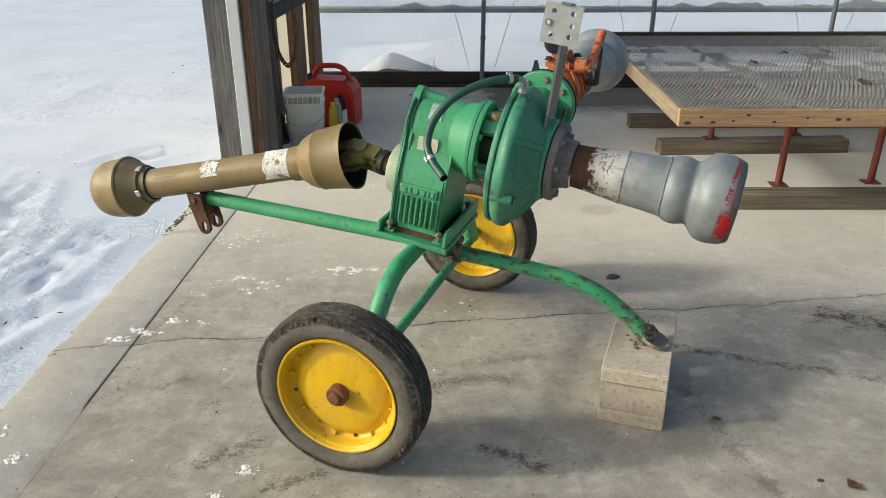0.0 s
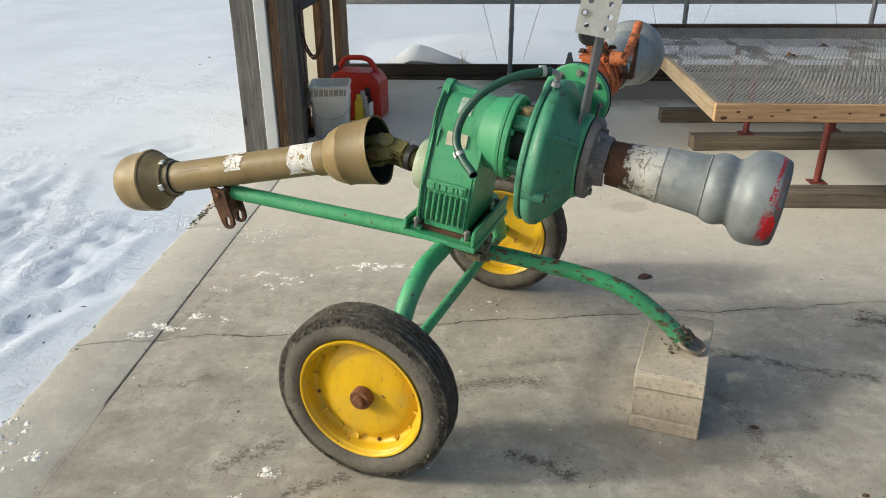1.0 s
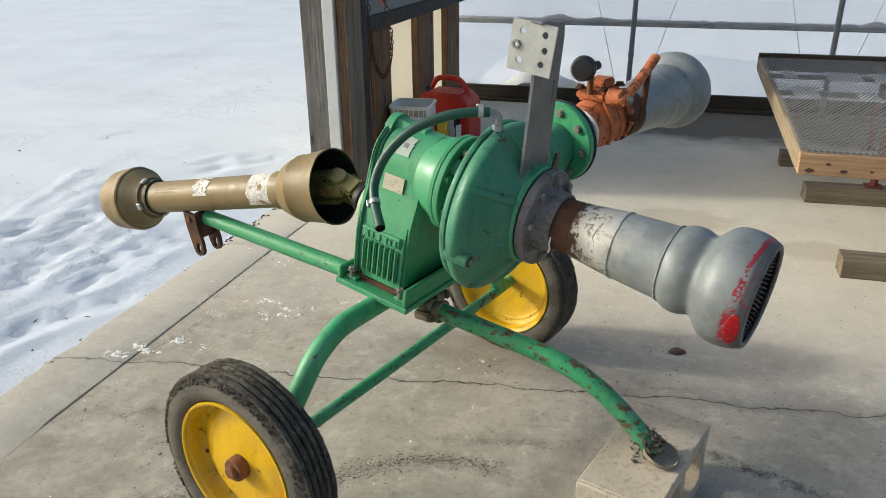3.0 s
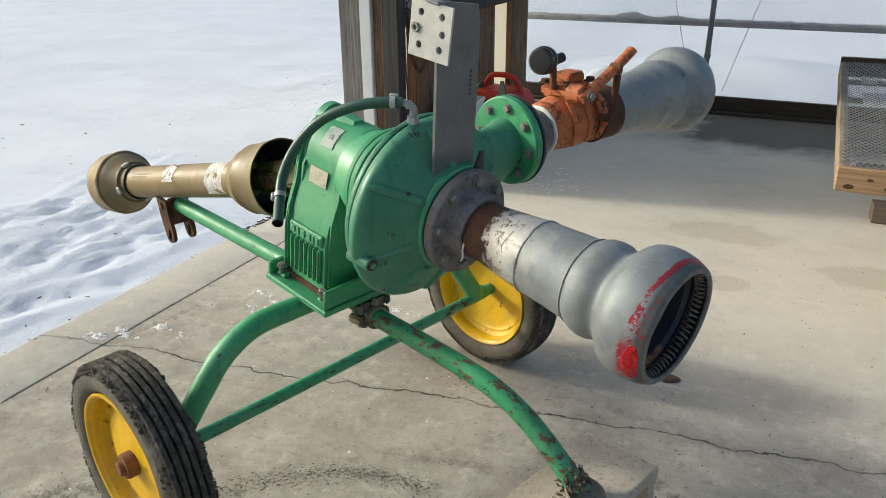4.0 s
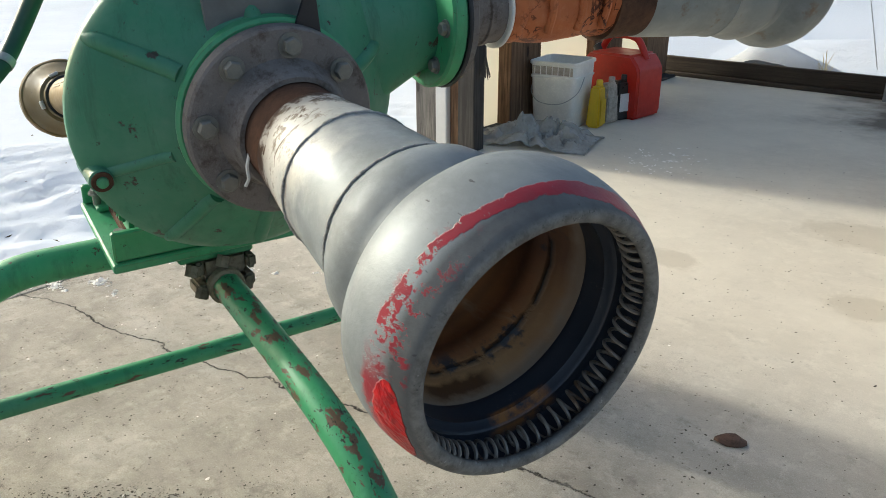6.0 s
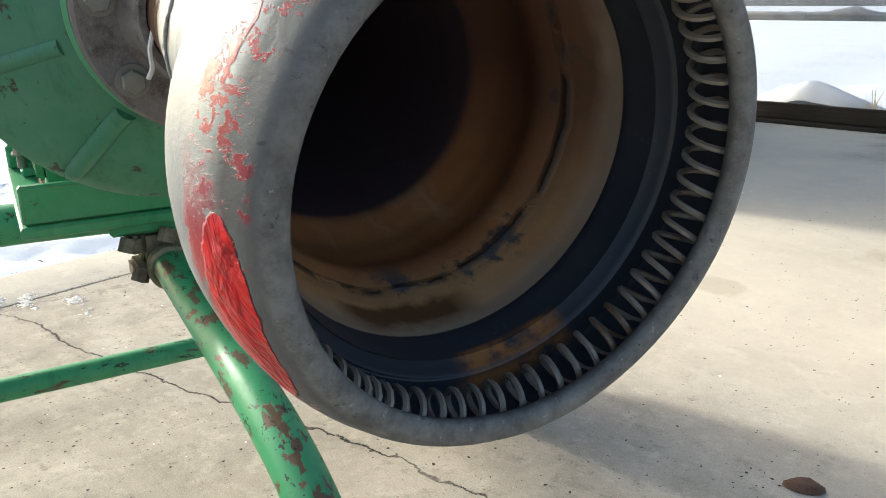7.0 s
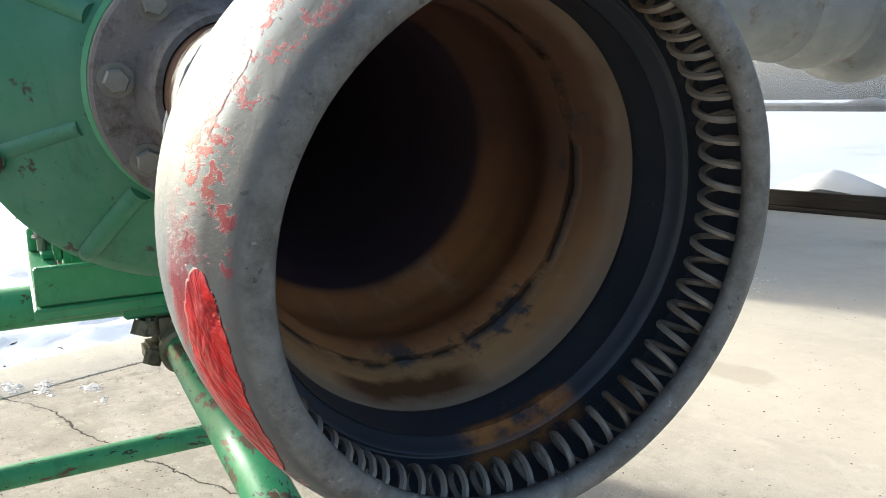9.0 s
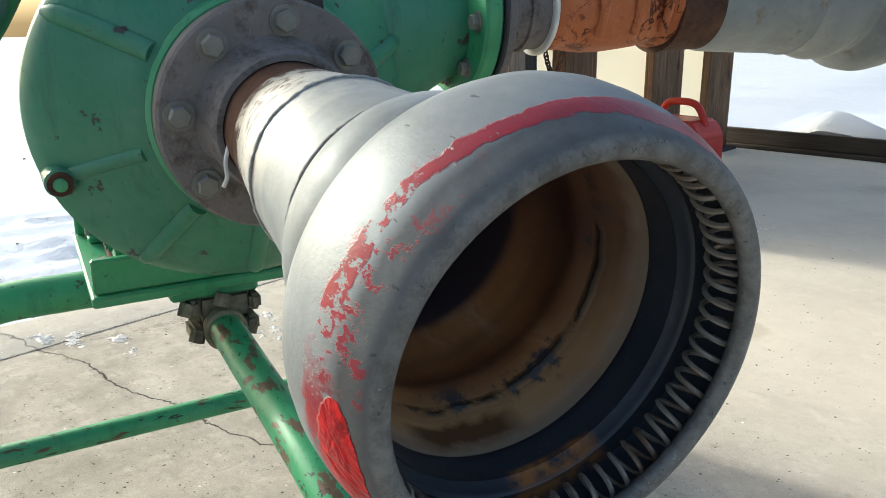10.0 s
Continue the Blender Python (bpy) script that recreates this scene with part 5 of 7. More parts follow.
def build_bracket():
    # flat bar bolted behind the flange, with a drilled plate at its head
    bm = bmesh.new()
    q = [(-0.060, 0.02), (0.068, 0.02), (0.024, 0.42), (0.012, 0.455), (-0.106, 0.47)]
    prism(q, 0.404, 0.4115, bm)
    bar = part("bracket_bar", on_pump(bm), make_galv("dull_strap_steel", (0.155, 0.165, 0.175)), trailer, "flat grey steel bar")
    # drilled plate
    w, hgt = 0.104, 0.108
    holes = [(-0.026, 0.032), (0.027, 0.032), (-0.036, 0.002), (0.031, 0.0), (-0.026, -0.030), (0.027, -0.030)]
    bm = bmesh.new()
    # grid of cells with the holes cut through
    N = 52
    cell = [[None] * (N + 1) for _ in range(N + 1)]
    for i in range(N + 1):
        for j in range(N + 1):
            cell[i][j] = bm.verts.new((-w / 2 + w * i / N, 0, -hgt / 2 + hgt * j / N))
    for i in range(N):
        for j in range(N):
            cx, cz = -w / 2 + w * (i + 0.5) / N, -hgt / 2 + hgt * (j + 0.5) / N
            if all(math.hypot(cx - hx, cz - hz) > 0.0068 for hx, hz in holes):
                bm.faces.new((cell[i][j], cell[i + 1][j], cell[i + 1][j + 1], cell[i][j + 1]))
    for v in bm.verts:
        for hx, hz in holes:
            d = math.hypot(v.co.x - hx, v.co.z - hz)
            if 0 < d < 0.0086 and d > 0.0045:
                k = 0.0072 / d
                if d < 0.0082:
                    v.co.x, v.co.z = hx + (v.co.x - hx) * k, hz + (v.co.z - hz) * k
    bmesh.ops.delete(bm, geom=[v for v in bm.verts if not v.link_faces], context="VERTS")
    bmesh.ops.solidify(bm, geom=bm.faces[:], thickness=0.005)
    bmesh.ops.transform(bm, matrix=Matrix.Translation((0.403, -0.114, 0.412)) @ Matrix.Rotation(radians(2), 4, "Z"), verts=bm.verts)
    pl = part("drilled_plate", on_pump(bm), steel, bar, "square zinc plate with six holes", smooth=30)
    part("plate_nut", on_pump(lathe([(0, 0.006), (0, 0.0105), (0.005, 0.0105), (0.005, 0.006)], 6, m=Matrix.Translation((0.367, -0.115, 0.413)) @ Matrix.Rotation(radians(-90), 4, "Z"))), bolt_steel, pl)
    for k in range(6):
        part("stamp_mark", on_pump(box(0.4115, 0.4122, 0.010 + 0.001 * k, 0.0145 + 0.001 * k, 0.318 - 0.0098 * k, 0.3235 - 0.0098 * k)), black_iron, bar)
    part("plate_lip", on_pump(box(0.392, 0.424, -0.120, -0.098, 0.464, 0.471, 0.002)), bar_steel, pl)
    return bar


def build_discharge():
    d0 = Vector((0.328, 0.340, 0.896))
    d1 = Vector((0.397, 1.073, 0.922))
    D = along(d0, d1 - d0)

    def on_d(bm):
        bmesh.ops.transform(bm, matrix=D, verts=bm.verts)
        return bm

    fl = part("discharge_flange", on_d(disc(-0.018, 0.006, 0.112, bev=0.004)), green, trailer, "green round discharge flange")
    for k in range(8):
        a = radians(10 + 45 * k)
        shared("bolt", BOLT_M, fl, D @ along((-0.018, 0.087 * math.cos(a), 0.087 * math.sin(a)), (-1, 0, 0), k))
        shared("nut", BOLT_M, fl, D @ along((0.022, 0.087 * math.cos(a), 0.087 * math.sin(a)), (1, 0, 0), k))
    part("gasket", on_d(disc(0.006, 0.013, 0.115)), black_rubber, fl)
    part("gasket_tab", on_d(prism([(0.014, 0.10), (0.046, 0.10), (0.036, 0.142), (0.025, 0.143)], 0.006, 0.010, bev=0.001)), black_rubber, fl, "black gasket tab")
    part("steel_ring", on_d(disc(0.013, 0.026, 0.108)), flange_grey, fl)
    part("steel_neck", on_d(lathe([(0.022, 0), (0.022, 0.066), (0.035, 0.059), (0.050, 0.057), (0.052, 0.060), (0.058, 0.060), (0.060, 0.056), (0.074, 0.056), (0.076, 0.0595), (0.084, 0.0595), (0.086, 0.056), (0.112, 0.057), (0.112, 0)], 48)), flange_grey, fl, "grey steel pipe neck")
    # orange check valve: lobed casting
    prof = [(0.112, 0.0), (0.112, 0.058), (0.116, 0.064), (0.136, 0.066), (0.140, 0.062), (0.150, 0.064), (0.170, 0.068), (0.190, 0.070), (0.215, 0.071), (0.245, 0.070), (0.275, 0.067), (0.295, 0.066), (0.299, 0.072), (0.318, 0.071), (0.318, 0)]
    bm = lathe(prof, 64)
    for v in bm.verts:
        a = math.atan2(v.co.z, v.co.y)
        r = math.hypot(v.co.y, v.co.z)
        if r > 1e-4:
            k = 1 + 0.05 * noise.noise(Vector((v.co.x * 14, 3 * math.cos(a), 3 * math.sin(a))))
            if 0.15 < v.co.x < 0.29:
                up = max(0.0, math.sin(a))
                k += 0.09 * up**3
                k += 0.05 * max(0.0, math.cos(5 * a + 0.6)) * (1 - up)
            v.co.y *= k
            v.co.z = v.co.z * k + 0.006
    va = part("check_valve", on_d(bm), orange, trailer, "orange primed cast check valve with rust streaks", smooth=60)
    part("white_ring", on_d(disc(0.106, 0.113, 0.066)), white_paper, va, "white thread tape ring")
    part("top_cover", on_d(box(0.165, 0.275, -0.050, 0.050, 0.076, 0.110, 0.010, seg=2)), orange, va)
    part("cover_boss", on_d(box(0.200, 0.262, -0.028, 0.032, 0.108, 0.136, 0.006, seg=2)), orange, va)
    for x, y in ((0.178, -0.042), (0.178, 0.042), (0.268, -0.044), (0.268, 0.044)):
        shared("bolt", BOLT_R, va, D @ along((x, y * 0.9, 0.110), (0, 0, 1)))
    # side rib columns facing the suction side (-y of this frame)
    for x in (0.165, 0.222, 0.27):
        path = [(x, -0.050, 0.080), (x + 0.006, -0.066, 0.040), (x + 0.012, -0.073, 0.0), (x + 0.010, -0.060, -0.042)]
        part("body_rib", on_d(tube(smooth_path(path, 5), 0.007, 10)), orange, va)
    # lever on a pivot boss, with a hanging rod
    part("pivot_boss", on_d(lathe([(0, 0), (0, 0.026), (0.038, 0.024), (0.042, 0.02), (0.042, 0)], 24, m=along((0.160, -0.066, 0.100), (0.0, -1, 0)))), orange, va)
    shared("bolt", BOLT_M, va, D @ along((0.160, -0.126, 0.100), (0, -1, 0)))
    lev = tube(smooth_path([(0.140, -0.108, 0.092), (0.200, -0.112, 0.118), (0.280, -0.110, 0.152), (0.350, -0.106, 0.184)], 6), 0.0155, 14, flat=0.8)
    part("lever", on_d(lev), orange, va, "orange hand lever")
    part("lever_clamp", on_d(lathe([(-0.014, 0), (-0.014, 0.014), (0.014, 0.014), (0.014, 0)], 16, m=along((0.276, -0.114, 0.150), (0.3, -1, 0)))), rust, va)
    part("hanging_rod", on_d(tube([(0.276, -0.120, 0.135), (0.268, -0.114, 0.025)], 0.0095, 12)), red_rust, va, "rusty hanging rod")
    part("rod_foot", on_d(box(0.256, 0.284, -0.122, -0.076, 0.010, 0.028, 0.005)), red_rust, va)
    # gauge on a stem
    part("gauge_stem", on_d(tube([(0.165, 0.0, 0.10), (0.165, 0.0, 0.150), (0.162, 0.0, 0.168)], 0.009, 12)), rust, va)
    part("gauge_tee", on_d(tube([(0.195, -0.004, 0.178), (0.150, 0.0, 0.172)], 0.013, 14)), black_iron, va)
    g = lathe([(-0.022, 0), (-0.022, 0.030), (-0.018, 0.035), (-0.006, 0.036), (-0.004, 0.033), (0.012, 0.034), (0.020, 0.028), (0.022, 0)], 40, m=along((0.128, 0.004, 0.178), (-1, -0.35, 0.1)))
    part("pressure_gauge", on_d(g), black_plastic, va, "round black pressure gauge")
    # brown sleeve and galvanised bell
    part("sleeve", on_d(lathe([(0.31, 0), (0.31, 0.074), (0.33, 0.073), (0.375, 0.0735), (0.392, 0.074), (0.392, 0)], 48, wob=0.01)), red_rust, trailer, "rust-brown sleeve")
    bell = [(0.385, 0.0740), (0.400, 0.0775), (0.465, 0.0830), (0.530, 0.0880), (0.557, 0.0905), (0.561, 0.0925), (0.565, 0.0905), (0.590, 0.0940), (0.604, 0.0985), (0.622, 0.1040), (0.642, 0.1040), (0.657, 0.0985), (0.669, 0.0960), (0.680, 0.1005), (0.692, 0.1145), (0.708, 0.1262), (0.730, 0.1300), (0.752, 0.1276), (0.769, 0.1210), (0.778, 0.1134), (0.777, 0.1058), (0.765, 0.1058), (0.746, 0.1191), (0.724, 0.1200), (0.713, 0.0992), (0.659, 0.0980), (0.562, 0.0860), (0.454, 0.0760), (0.400, 0.0700), (0.400, 0)]
    part("outlet_coupling", on_d(lathe(bell, 80, wob=0.006)), make_galv("dull_outlet_galvanised", (0.25, 0.275, 0.28), rust=0.05), trailer, "dull galvanised bell coupling", smooth=50)


def build_hose():
    pts = [(0.318, -0.050, 0.196), (0.318, -0.052, 0.222), (0.306, -0.062, 0.232), (0.285, -0.072, 0.230)]
    elbow = part("elbow_fitting", on_pump(tube(smooth_path(pts, 5), 0.0085, 14)), galv_old, trailer, "grey pipe elbow")
    part("elbow_base", on_pump(lathe([(0.19, 0), (0.19, 0.014), (0.204, 0.013), (0.204, 0)], 6, m=Matrix.Translation((0.318, -0.05, 0)) @ Matrix.Rotation(radians(-90), 4, "Y"))), galv, elbow)
    path = smooth_path([(0.300, -0.066, 0.232), (0.262, -0.090, 0.226), (0.205, -0.125, 0.205), (0.145, -0.165, 0.160), (0.108, -0.200, 0.095), (0.108, -0.235, 0.035), (0.140, -0.268, -0.002), (0.185, -0.305, -0.022), (0.196, -0.315, -0.027)], 8)
    bm = tube(path, 0.0120, 18, caps=False)
    hose = part("drain_hose", on_pump(bm), hose_green, trailer, "bent green rubber hose")
    d = (Vector(path[-1]) - Vector(path[-3])).normalized()
    part("hose_bore", on_pump(lathe([(-0.01, 0), (-0.01, 0.0108), (0.0005, 0.0108)], 18, m=along(path[-1], d))), black_rubber, hose)
    for k, i in ((0, 4), (1, 47)):
        d = (Vector(path[i + 1]) - Vector(path[i - 1])).normalized()
        c = part("hose_clamp", on_pump(lathe([(-0.006, 0.0122), (-0.006, 0.0136), (0.006, 0.0136), (0.006, 0.0122), (-0.006, 0.0122)], 28, m=along(path[i], d))), steel, hose, "steel worm-drive clamp")
        part("clamp_screw", on_pump(box(-0.009, 0.011, -0.005, 0.005, 0.0125, 0.020, 0.002, m=along(path[i], d, 0.8 + k))), steel, c)


clamp_grease = make_rust("greasy_olive_iron_ring", (0.11, 0.10, 0.06), (0.27, 0.235, 0.16))
clamp_iron = make_rust("greasy_clamp_iron", (0.085, 0.075, 0.05), (0.23, 0.20, 0.145))


def build_frame():
    part("drawbar", tube([(-0.835, 0.034, 0.532), (-0.45, 0.034, 0.506), (-0.05, 0.034, 0.480), (0.10, 0.034, 0.471)], 0.0265, 24), green_leg, trailer, "green drawbar tube with chipped paint")
    # forked hitch: two slotted plates
    for y in (-0.012, 0.060):
        out = [(-0.040, 0.560), (0.018, 0.552), (0.028, 0.50), (0.042, 0.45), (0.044, 0.424), (0.034, 0.410), (0.018, 0.406), (0.002, 0.411), (-0.008, 0.43), (-0.030, 0.50)]
        # plate with an open slot: outline and slot rings bridged
        slot = [(0.019 + 0.010 * math.cos(t), 0.4345 + (0.009 if math.sin(t) > 0 else -0.009) + 0.010 * math.sin(t)) for t in [2 * math.pi * (k + 0.5) / 20 for k in range(20)]]
        bm2 = bmesh.new()
        for yy in (y - 0.006, y + 0.006):
            o = [bm2.verts.new((-0.856 + px, yy, pz)) for px, pz in out]
            i_ = [bm2.verts.new((-0.856 + px, yy, pz)) for px, pz in slot]
            es = [bm2.edges.new((c[k], c[(k + 1) % len(c)])) for c in (o, i_) for k in range(len(c))]
            bmesh.ops.triangle_fill(bm2, edges=es, use_beauty=True)
            if yy < y:
                o0, i0 = o, i_
        for c0, c1 in ((o0, o), (i0, i_)):
            for k in range(len(c0)):
                bm2.faces.new((c0[k], c1[k], c1[(k + 1) % len(c0)], c0[(k + 1) % len(c0)]))
        pl = part("hitch_plate", bm2, red_rust, trailer, "rusty hitch plate with a slot", smooth=30)
        part("hitch_bolt", lathe([(-0.012, 0), (-0.012, 0.010), (0.012, 0.010), (0.012, 0)], 6, m=along((-0.868, y, 0.535), (0, 1, 0))), rust, pl)
    part("hitch_web", box(-0.860, -0.834, -0.006, 0.054, 0.465, 0.556, 0.006), red_rust, trailer)
    # swept legs to the axle ends
    for s in (-1, 1):
        o = 0.0 if s < 0 else 0.09
        path = smooth_path([(0.03, s * 0.0, 0.500), (0.03, o + s * 0.16, 0.503), (0.028, o + s * 0.27, 0.497), (0.022, o + s * 0.355, 0.452), (0.014, o + s * 0.42, 0.375), (0.004, o + s * 0.505, 0.262)], 8)
        part("swept_leg", tube(path, 0.0285, 22), green_leg, trailer, "bent green tube leg")
        part("axle_end", tube([(0, o + s * 0.485, 0.258), (0, o + s * 0.545, 0.258)], 0.024, 18), green, trailer)
    part("axle_bar", tube([(0.004, -0.50, 0.252), (0.004, 0.59, 0.252)], 0.0175, 16), green_axle, trailer, "thin green cross tube")
    # rear support with its foot
    path = smooth_path([(0.06, 0.042, 0.446), (0.24, 0.042, 0.431), (0.42, 0.043, 0.412), (0.52, 0.046, 0.393), (0.60, 0.05, 0.361), (0.68, 0.053, 0.307), (0.780, 0.058, 0.216)], 8)
    part("rear_support", tube(path, 0.0255, 22), green_tube, trailer, "chipped green rear support tube")
    cup = [(-0.004, 0), (-0.004, 0.040), (0.001, 0.0455), (0.010, 0.0475), (0.013, 0.0455), (0.010, 0.042), (0.004, 0.039), (0.002, 0)]
    foot = lathe(cup, 40, wob=0.05, m=along((0.790, 0.058, 0.2115), (0.30, -0.04, 0.95)))
    for v in foot.verts:
        v.co.z = max(v.co.z, 0.1965 + 0.002 * noise.noise(v.co * 60))
    part("support_foot", foot, make_stained("muddy_iron", (0.30, 0.26, 0.20), (0.11, 0.093, 0.07), 34, 0.95, 0.50), trailer, "mud-caked cup foot", smooth=60)
    rnd = random.Random(4)
    bm = bmesh.new()
    for k in range(260):
        t, a = rnd.random() ** 0.5, rnd.uniform(0, 2 * math.pi)
        c = Vector((0.728, 0.055, 0.266)).lerp(Vector((0.782, 0.058, 0.2225)), t)
        p = c + rnd.uniform(0.024, 0.031) * Vector((0.6 * math.cos(a), math.sin(a), 0.8 * math.cos(a)))
        if rnd.random() < 0.10:
            p = Vector((rnd.gauss(0.748, 0.02), rnd.gauss(0.055, 0.024), 0.1985))
        p.z = max(p.z, 0.1985)
        e = rnd.uniform(0.003, 0.0085)
        vs = [bm.verts.new(p + e * Vector((rnd.uniform(-1, 1), rnd.uniform(-1, 1), rnd.uniform(-1, 1)))) for _ in range(6)]
        for f in ((0, 1, 2), (0, 2, 3), (0, 3, 4), (1, 2, 5), (2, 3, 5), (3, 4, 5), (4, 1, 5), (4, 0, 1)):
            bm.faces.new([vs[i] for i in f])
    tagged(part("caked_mud", bm, make_plain("pale_mud", (0.19, 0.155, 0.11), rough=0.95, vary=0.5, scale=40, bump=0.9), trailer, smooth=0), "clods of dried mud", kind="stuff")
    # rough clamp casting under the plate
    c = part("tube_clamp", box(0.050, 0.118, 0.004, 0.092, 0.448, 0.494, 0.010, seg=2), clamp_iron, trailer, "greasy clamp under the base plate")
    for x, r in ((0.085, 0.0345), (0.128, 0.0325)):
        part("clamp_ring", lathe([(-0.012, 0.0258), (-0.012, r - 0.003), (-0.008, r), (0.008, r), (0.012, r - 0.003), (0.012, 0.0258)], 28, wob=0.05, m=along((x, 0.042, 0.4435 - 0.075 * (x - 0.06)), (1, 0, -0.075))), clamp_grease, c)
    for y, z, w in ((0.004, 0.432, 0.010), (0.086, 0.436, 0.010), (0.000, 0.474, 0.008), (0.092, 0.470, 0.009)):
        part("clamp_jaw", box(0.070, 0.128, y - w, y + w, z - 0.012, z + 0.014, 0.005, seg=2), clamp_iron, c)
    for p in ((0.118, 0.006, 0.440), (0.118, 0.086, 0.440), (0.128, 0.045, 0.494), (0.118, -0.006, 0.484)):
        part("clamp_nut", lathe([(0, 0), (0, 0.012), (0.02, 0.012), (0.02, 0)], 6, m=along(p, (0.2, -0.4, -1))), clamp_iron, c)
    part("spacer", box(-0.02, 0.12, -0.03, 0.10, 0.488, 0.53, 0.004), green, trailer)


def build_wheel():
    # the wheel stands on its own axis, outer side towards -y
    tyre = bmesh.new()
    half = [(0.182, 0.036), (0.187, 0.046), (0.200, 0.0535), (0.214, 0.0560), (0.228, 0.0535), (0.238, 0.0480), (0.2445, 0.0440)]
    tread = []
    for c in (0.036, 0.018, 0.0, -0.018, -0.036):
        tread += [(0.2520, c + 0.0064), (0.2540, c + 0.0056), (0.2545, c), (0.2540, c - 0.0056), (0.2520, c - 0.0064), (0.2405, c - 0.0072), (0.2405, c - 0.0108)]
    prof = [(y, r) for r, y in half] + [(y, r) for r, y in tread[:-2]] + [(-y, r) for r, y in reversed(half)]
    seg = 220
    rings = []
    for y, r in prof:
        ring = []
        for k in range(seg):
            a = 2 * math.pi * k / seg
            n1 = noise.noise(Vector((6 * math.cos(a), 6 * math.sin(a), y * 60)))
            n2 = noise.noise(Vector((34 * math.cos(a), 34 * math.sin(a), y * 90)))
            wear = 0.0022 * n1 + 0.0022 * n2 if r > 0.238 else 0.0006 * n1 + 0.0004 * n2
            ring.append(tyre.verts.new(((r + wear) * math.cos(a), y + 0.0008 * n1, (r + wear) * math.sin(a))))
        rings.append(ring)
    for a, b in zip(rings, rings[1:]):
        for k in range(seg):
            tyre.faces.new((a[k], a[(k + 1) % seg], b[(k + 1) % seg], b[k]))
    t = part("wheel", tyre, tyre_mat(), trailer, "yellow steel wheel with a worn ribbed tyre", smooth=50)
    M = Matrix.Rotation(radians(-90), 4, "Z")     # lathe's x axis onto -y
    # rim: rolled lip, drop, dished disc
    rim = [(0.040, 0.1815), (0.045, 0.1835), (0.049, 0.1815), (0.049, 0.1765), (0.045, 0.1725), (0.040, 0.1715), (0.038, 0.1685), (0.034, 0.1665), (0.014, 0.1650), (0.006, 0.1620), (0.0, 0.156), (-0.002, 0.150), (0.0, 0.145), (0.008, 0.135), (0.014, 0.120), (0.017, 0.09), (0.019, 0.05), (0.020, 0.03), (0.020, 0.0)]
    rm = part("rim", lathe(rim, 96, m=M), yellow, t, "yellow painted steel rim", smooth=50)
    back = [(-0.045, 0.1835), (-0.049, 0.1815), (-0.045, 0.1725), (-0.034, 0.1665), (-0.010, 0.165), (0.0, 0.150), (0.012, 0.118), (0.012, 0.0)]
    part("rim_back", lathe(back, 72, m=M), yellow, t, smooth=50)
    for k in range(8):
        a = radians(12 + 45 * k)
        p = M @ Vector((0.002, 0.153 * math.cos(a), 0.153 * math.sin(a)))
        part("rim_rivet", lathe([(0, 0), (0, 0.0055), (0.004, 0.0045), (0.0055, 0)], 10, m=along(p, (0, -1, 0))), yellow if k % 2 else rust, rm)
        b = radians(34 + 45 * k)
        q = M @ Vector((0.0, 0.146 * math.cos(b), 0.146 * math.sin(b)))
        bm = tube([q + Vector((0, -0.006, 0)), (M @ Vector((0.010, 0.162 * math.cos(b), 0.162 * math.sin(b))))], 0.0042, 8)
        part("rim_nub", bm, yellow, rm)
    hub = part("hub_cap", lathe([(0.018, 0), (0.018, 0.031), (0.042, 0.031), (0.047, 0.028), (0.047, 0.018), (0.056, 0.017), (0.059, 0.014), (0.059, 0)], 28, m=M), rust, t, "rusty hub cap")
    part("axle_stub", lathe([(-0.06, 0), (-0.06, 0.019), (0.02, 0.019), (0.02, 0)], 20, m=M), green, t)
    rnd = random.Random(8)
    bm = bmesh.new()
    for k in range(1400):
        a, side = rnd.uniform(0, 2 * math.pi), rnd.choice((-1, 1))
        if noise.noise(Vector((3 * math.cos(a), 3 * math.sin(a), side))) < -0.15:
            continue
        r = rnd.uniform(0.232, 0.2465)
        y = side * (0.0535 - max(0.0, r - 0.236))
        e = rnd.uniform(0.0016, 0.0058)
        c = Vector((r * math.cos(a), y, r * math.sin(a)))
        vs = [bm.verts.new(c + e * Vector((rnd.uniform(-1, 1), rnd.uniform(-1, 1), rnd.uniform(-1, 1))).normalized()) for _ in range(6)]
        for f in ((0, 1, 2), (0, 2, 3), (0, 3, 4), (1, 2, 5), (2, 3, 5), (3, 4, 5), (4, 1, 5), (4, 0, 1)):
            bm.faces.new([vs[i] for i in f])
    for k in range(1500):
        a, y = rnd.uniform(0, 2 * math.pi), rnd.uniform(-0.047, 0.047)
        if noise.noise(Vector((5 * math.cos(a), 5 * math.sin(a), y * 30))) < -0.1:
            continue
        e = rnd.uniform(0.0010, 0.0034)
        c = Vector((0.2522 * math.cos(a), y, 0.2525 * math.sin(a)))
        vs = [bm.verts.new(c + e * Vector((rnd.uniform(-1, 1), rnd.uniform(-1, 1), rnd.uniform(-1, 1))).normalized()) for _ in range(6)]
        for f in ((0, 1, 2), (0, 2, 3), (0, 3, 4), (1, 2, 5), (2, 3, 5), (3, 4, 5), (4, 1, 5), (4, 0, 1)):
            bm.faces.new([vs[i] for i in f])
    tagged(part("mud_crust", bm, dirt, t, smooth=0), "dried mud on the tyre shoulder", kind="stuff")
    return t


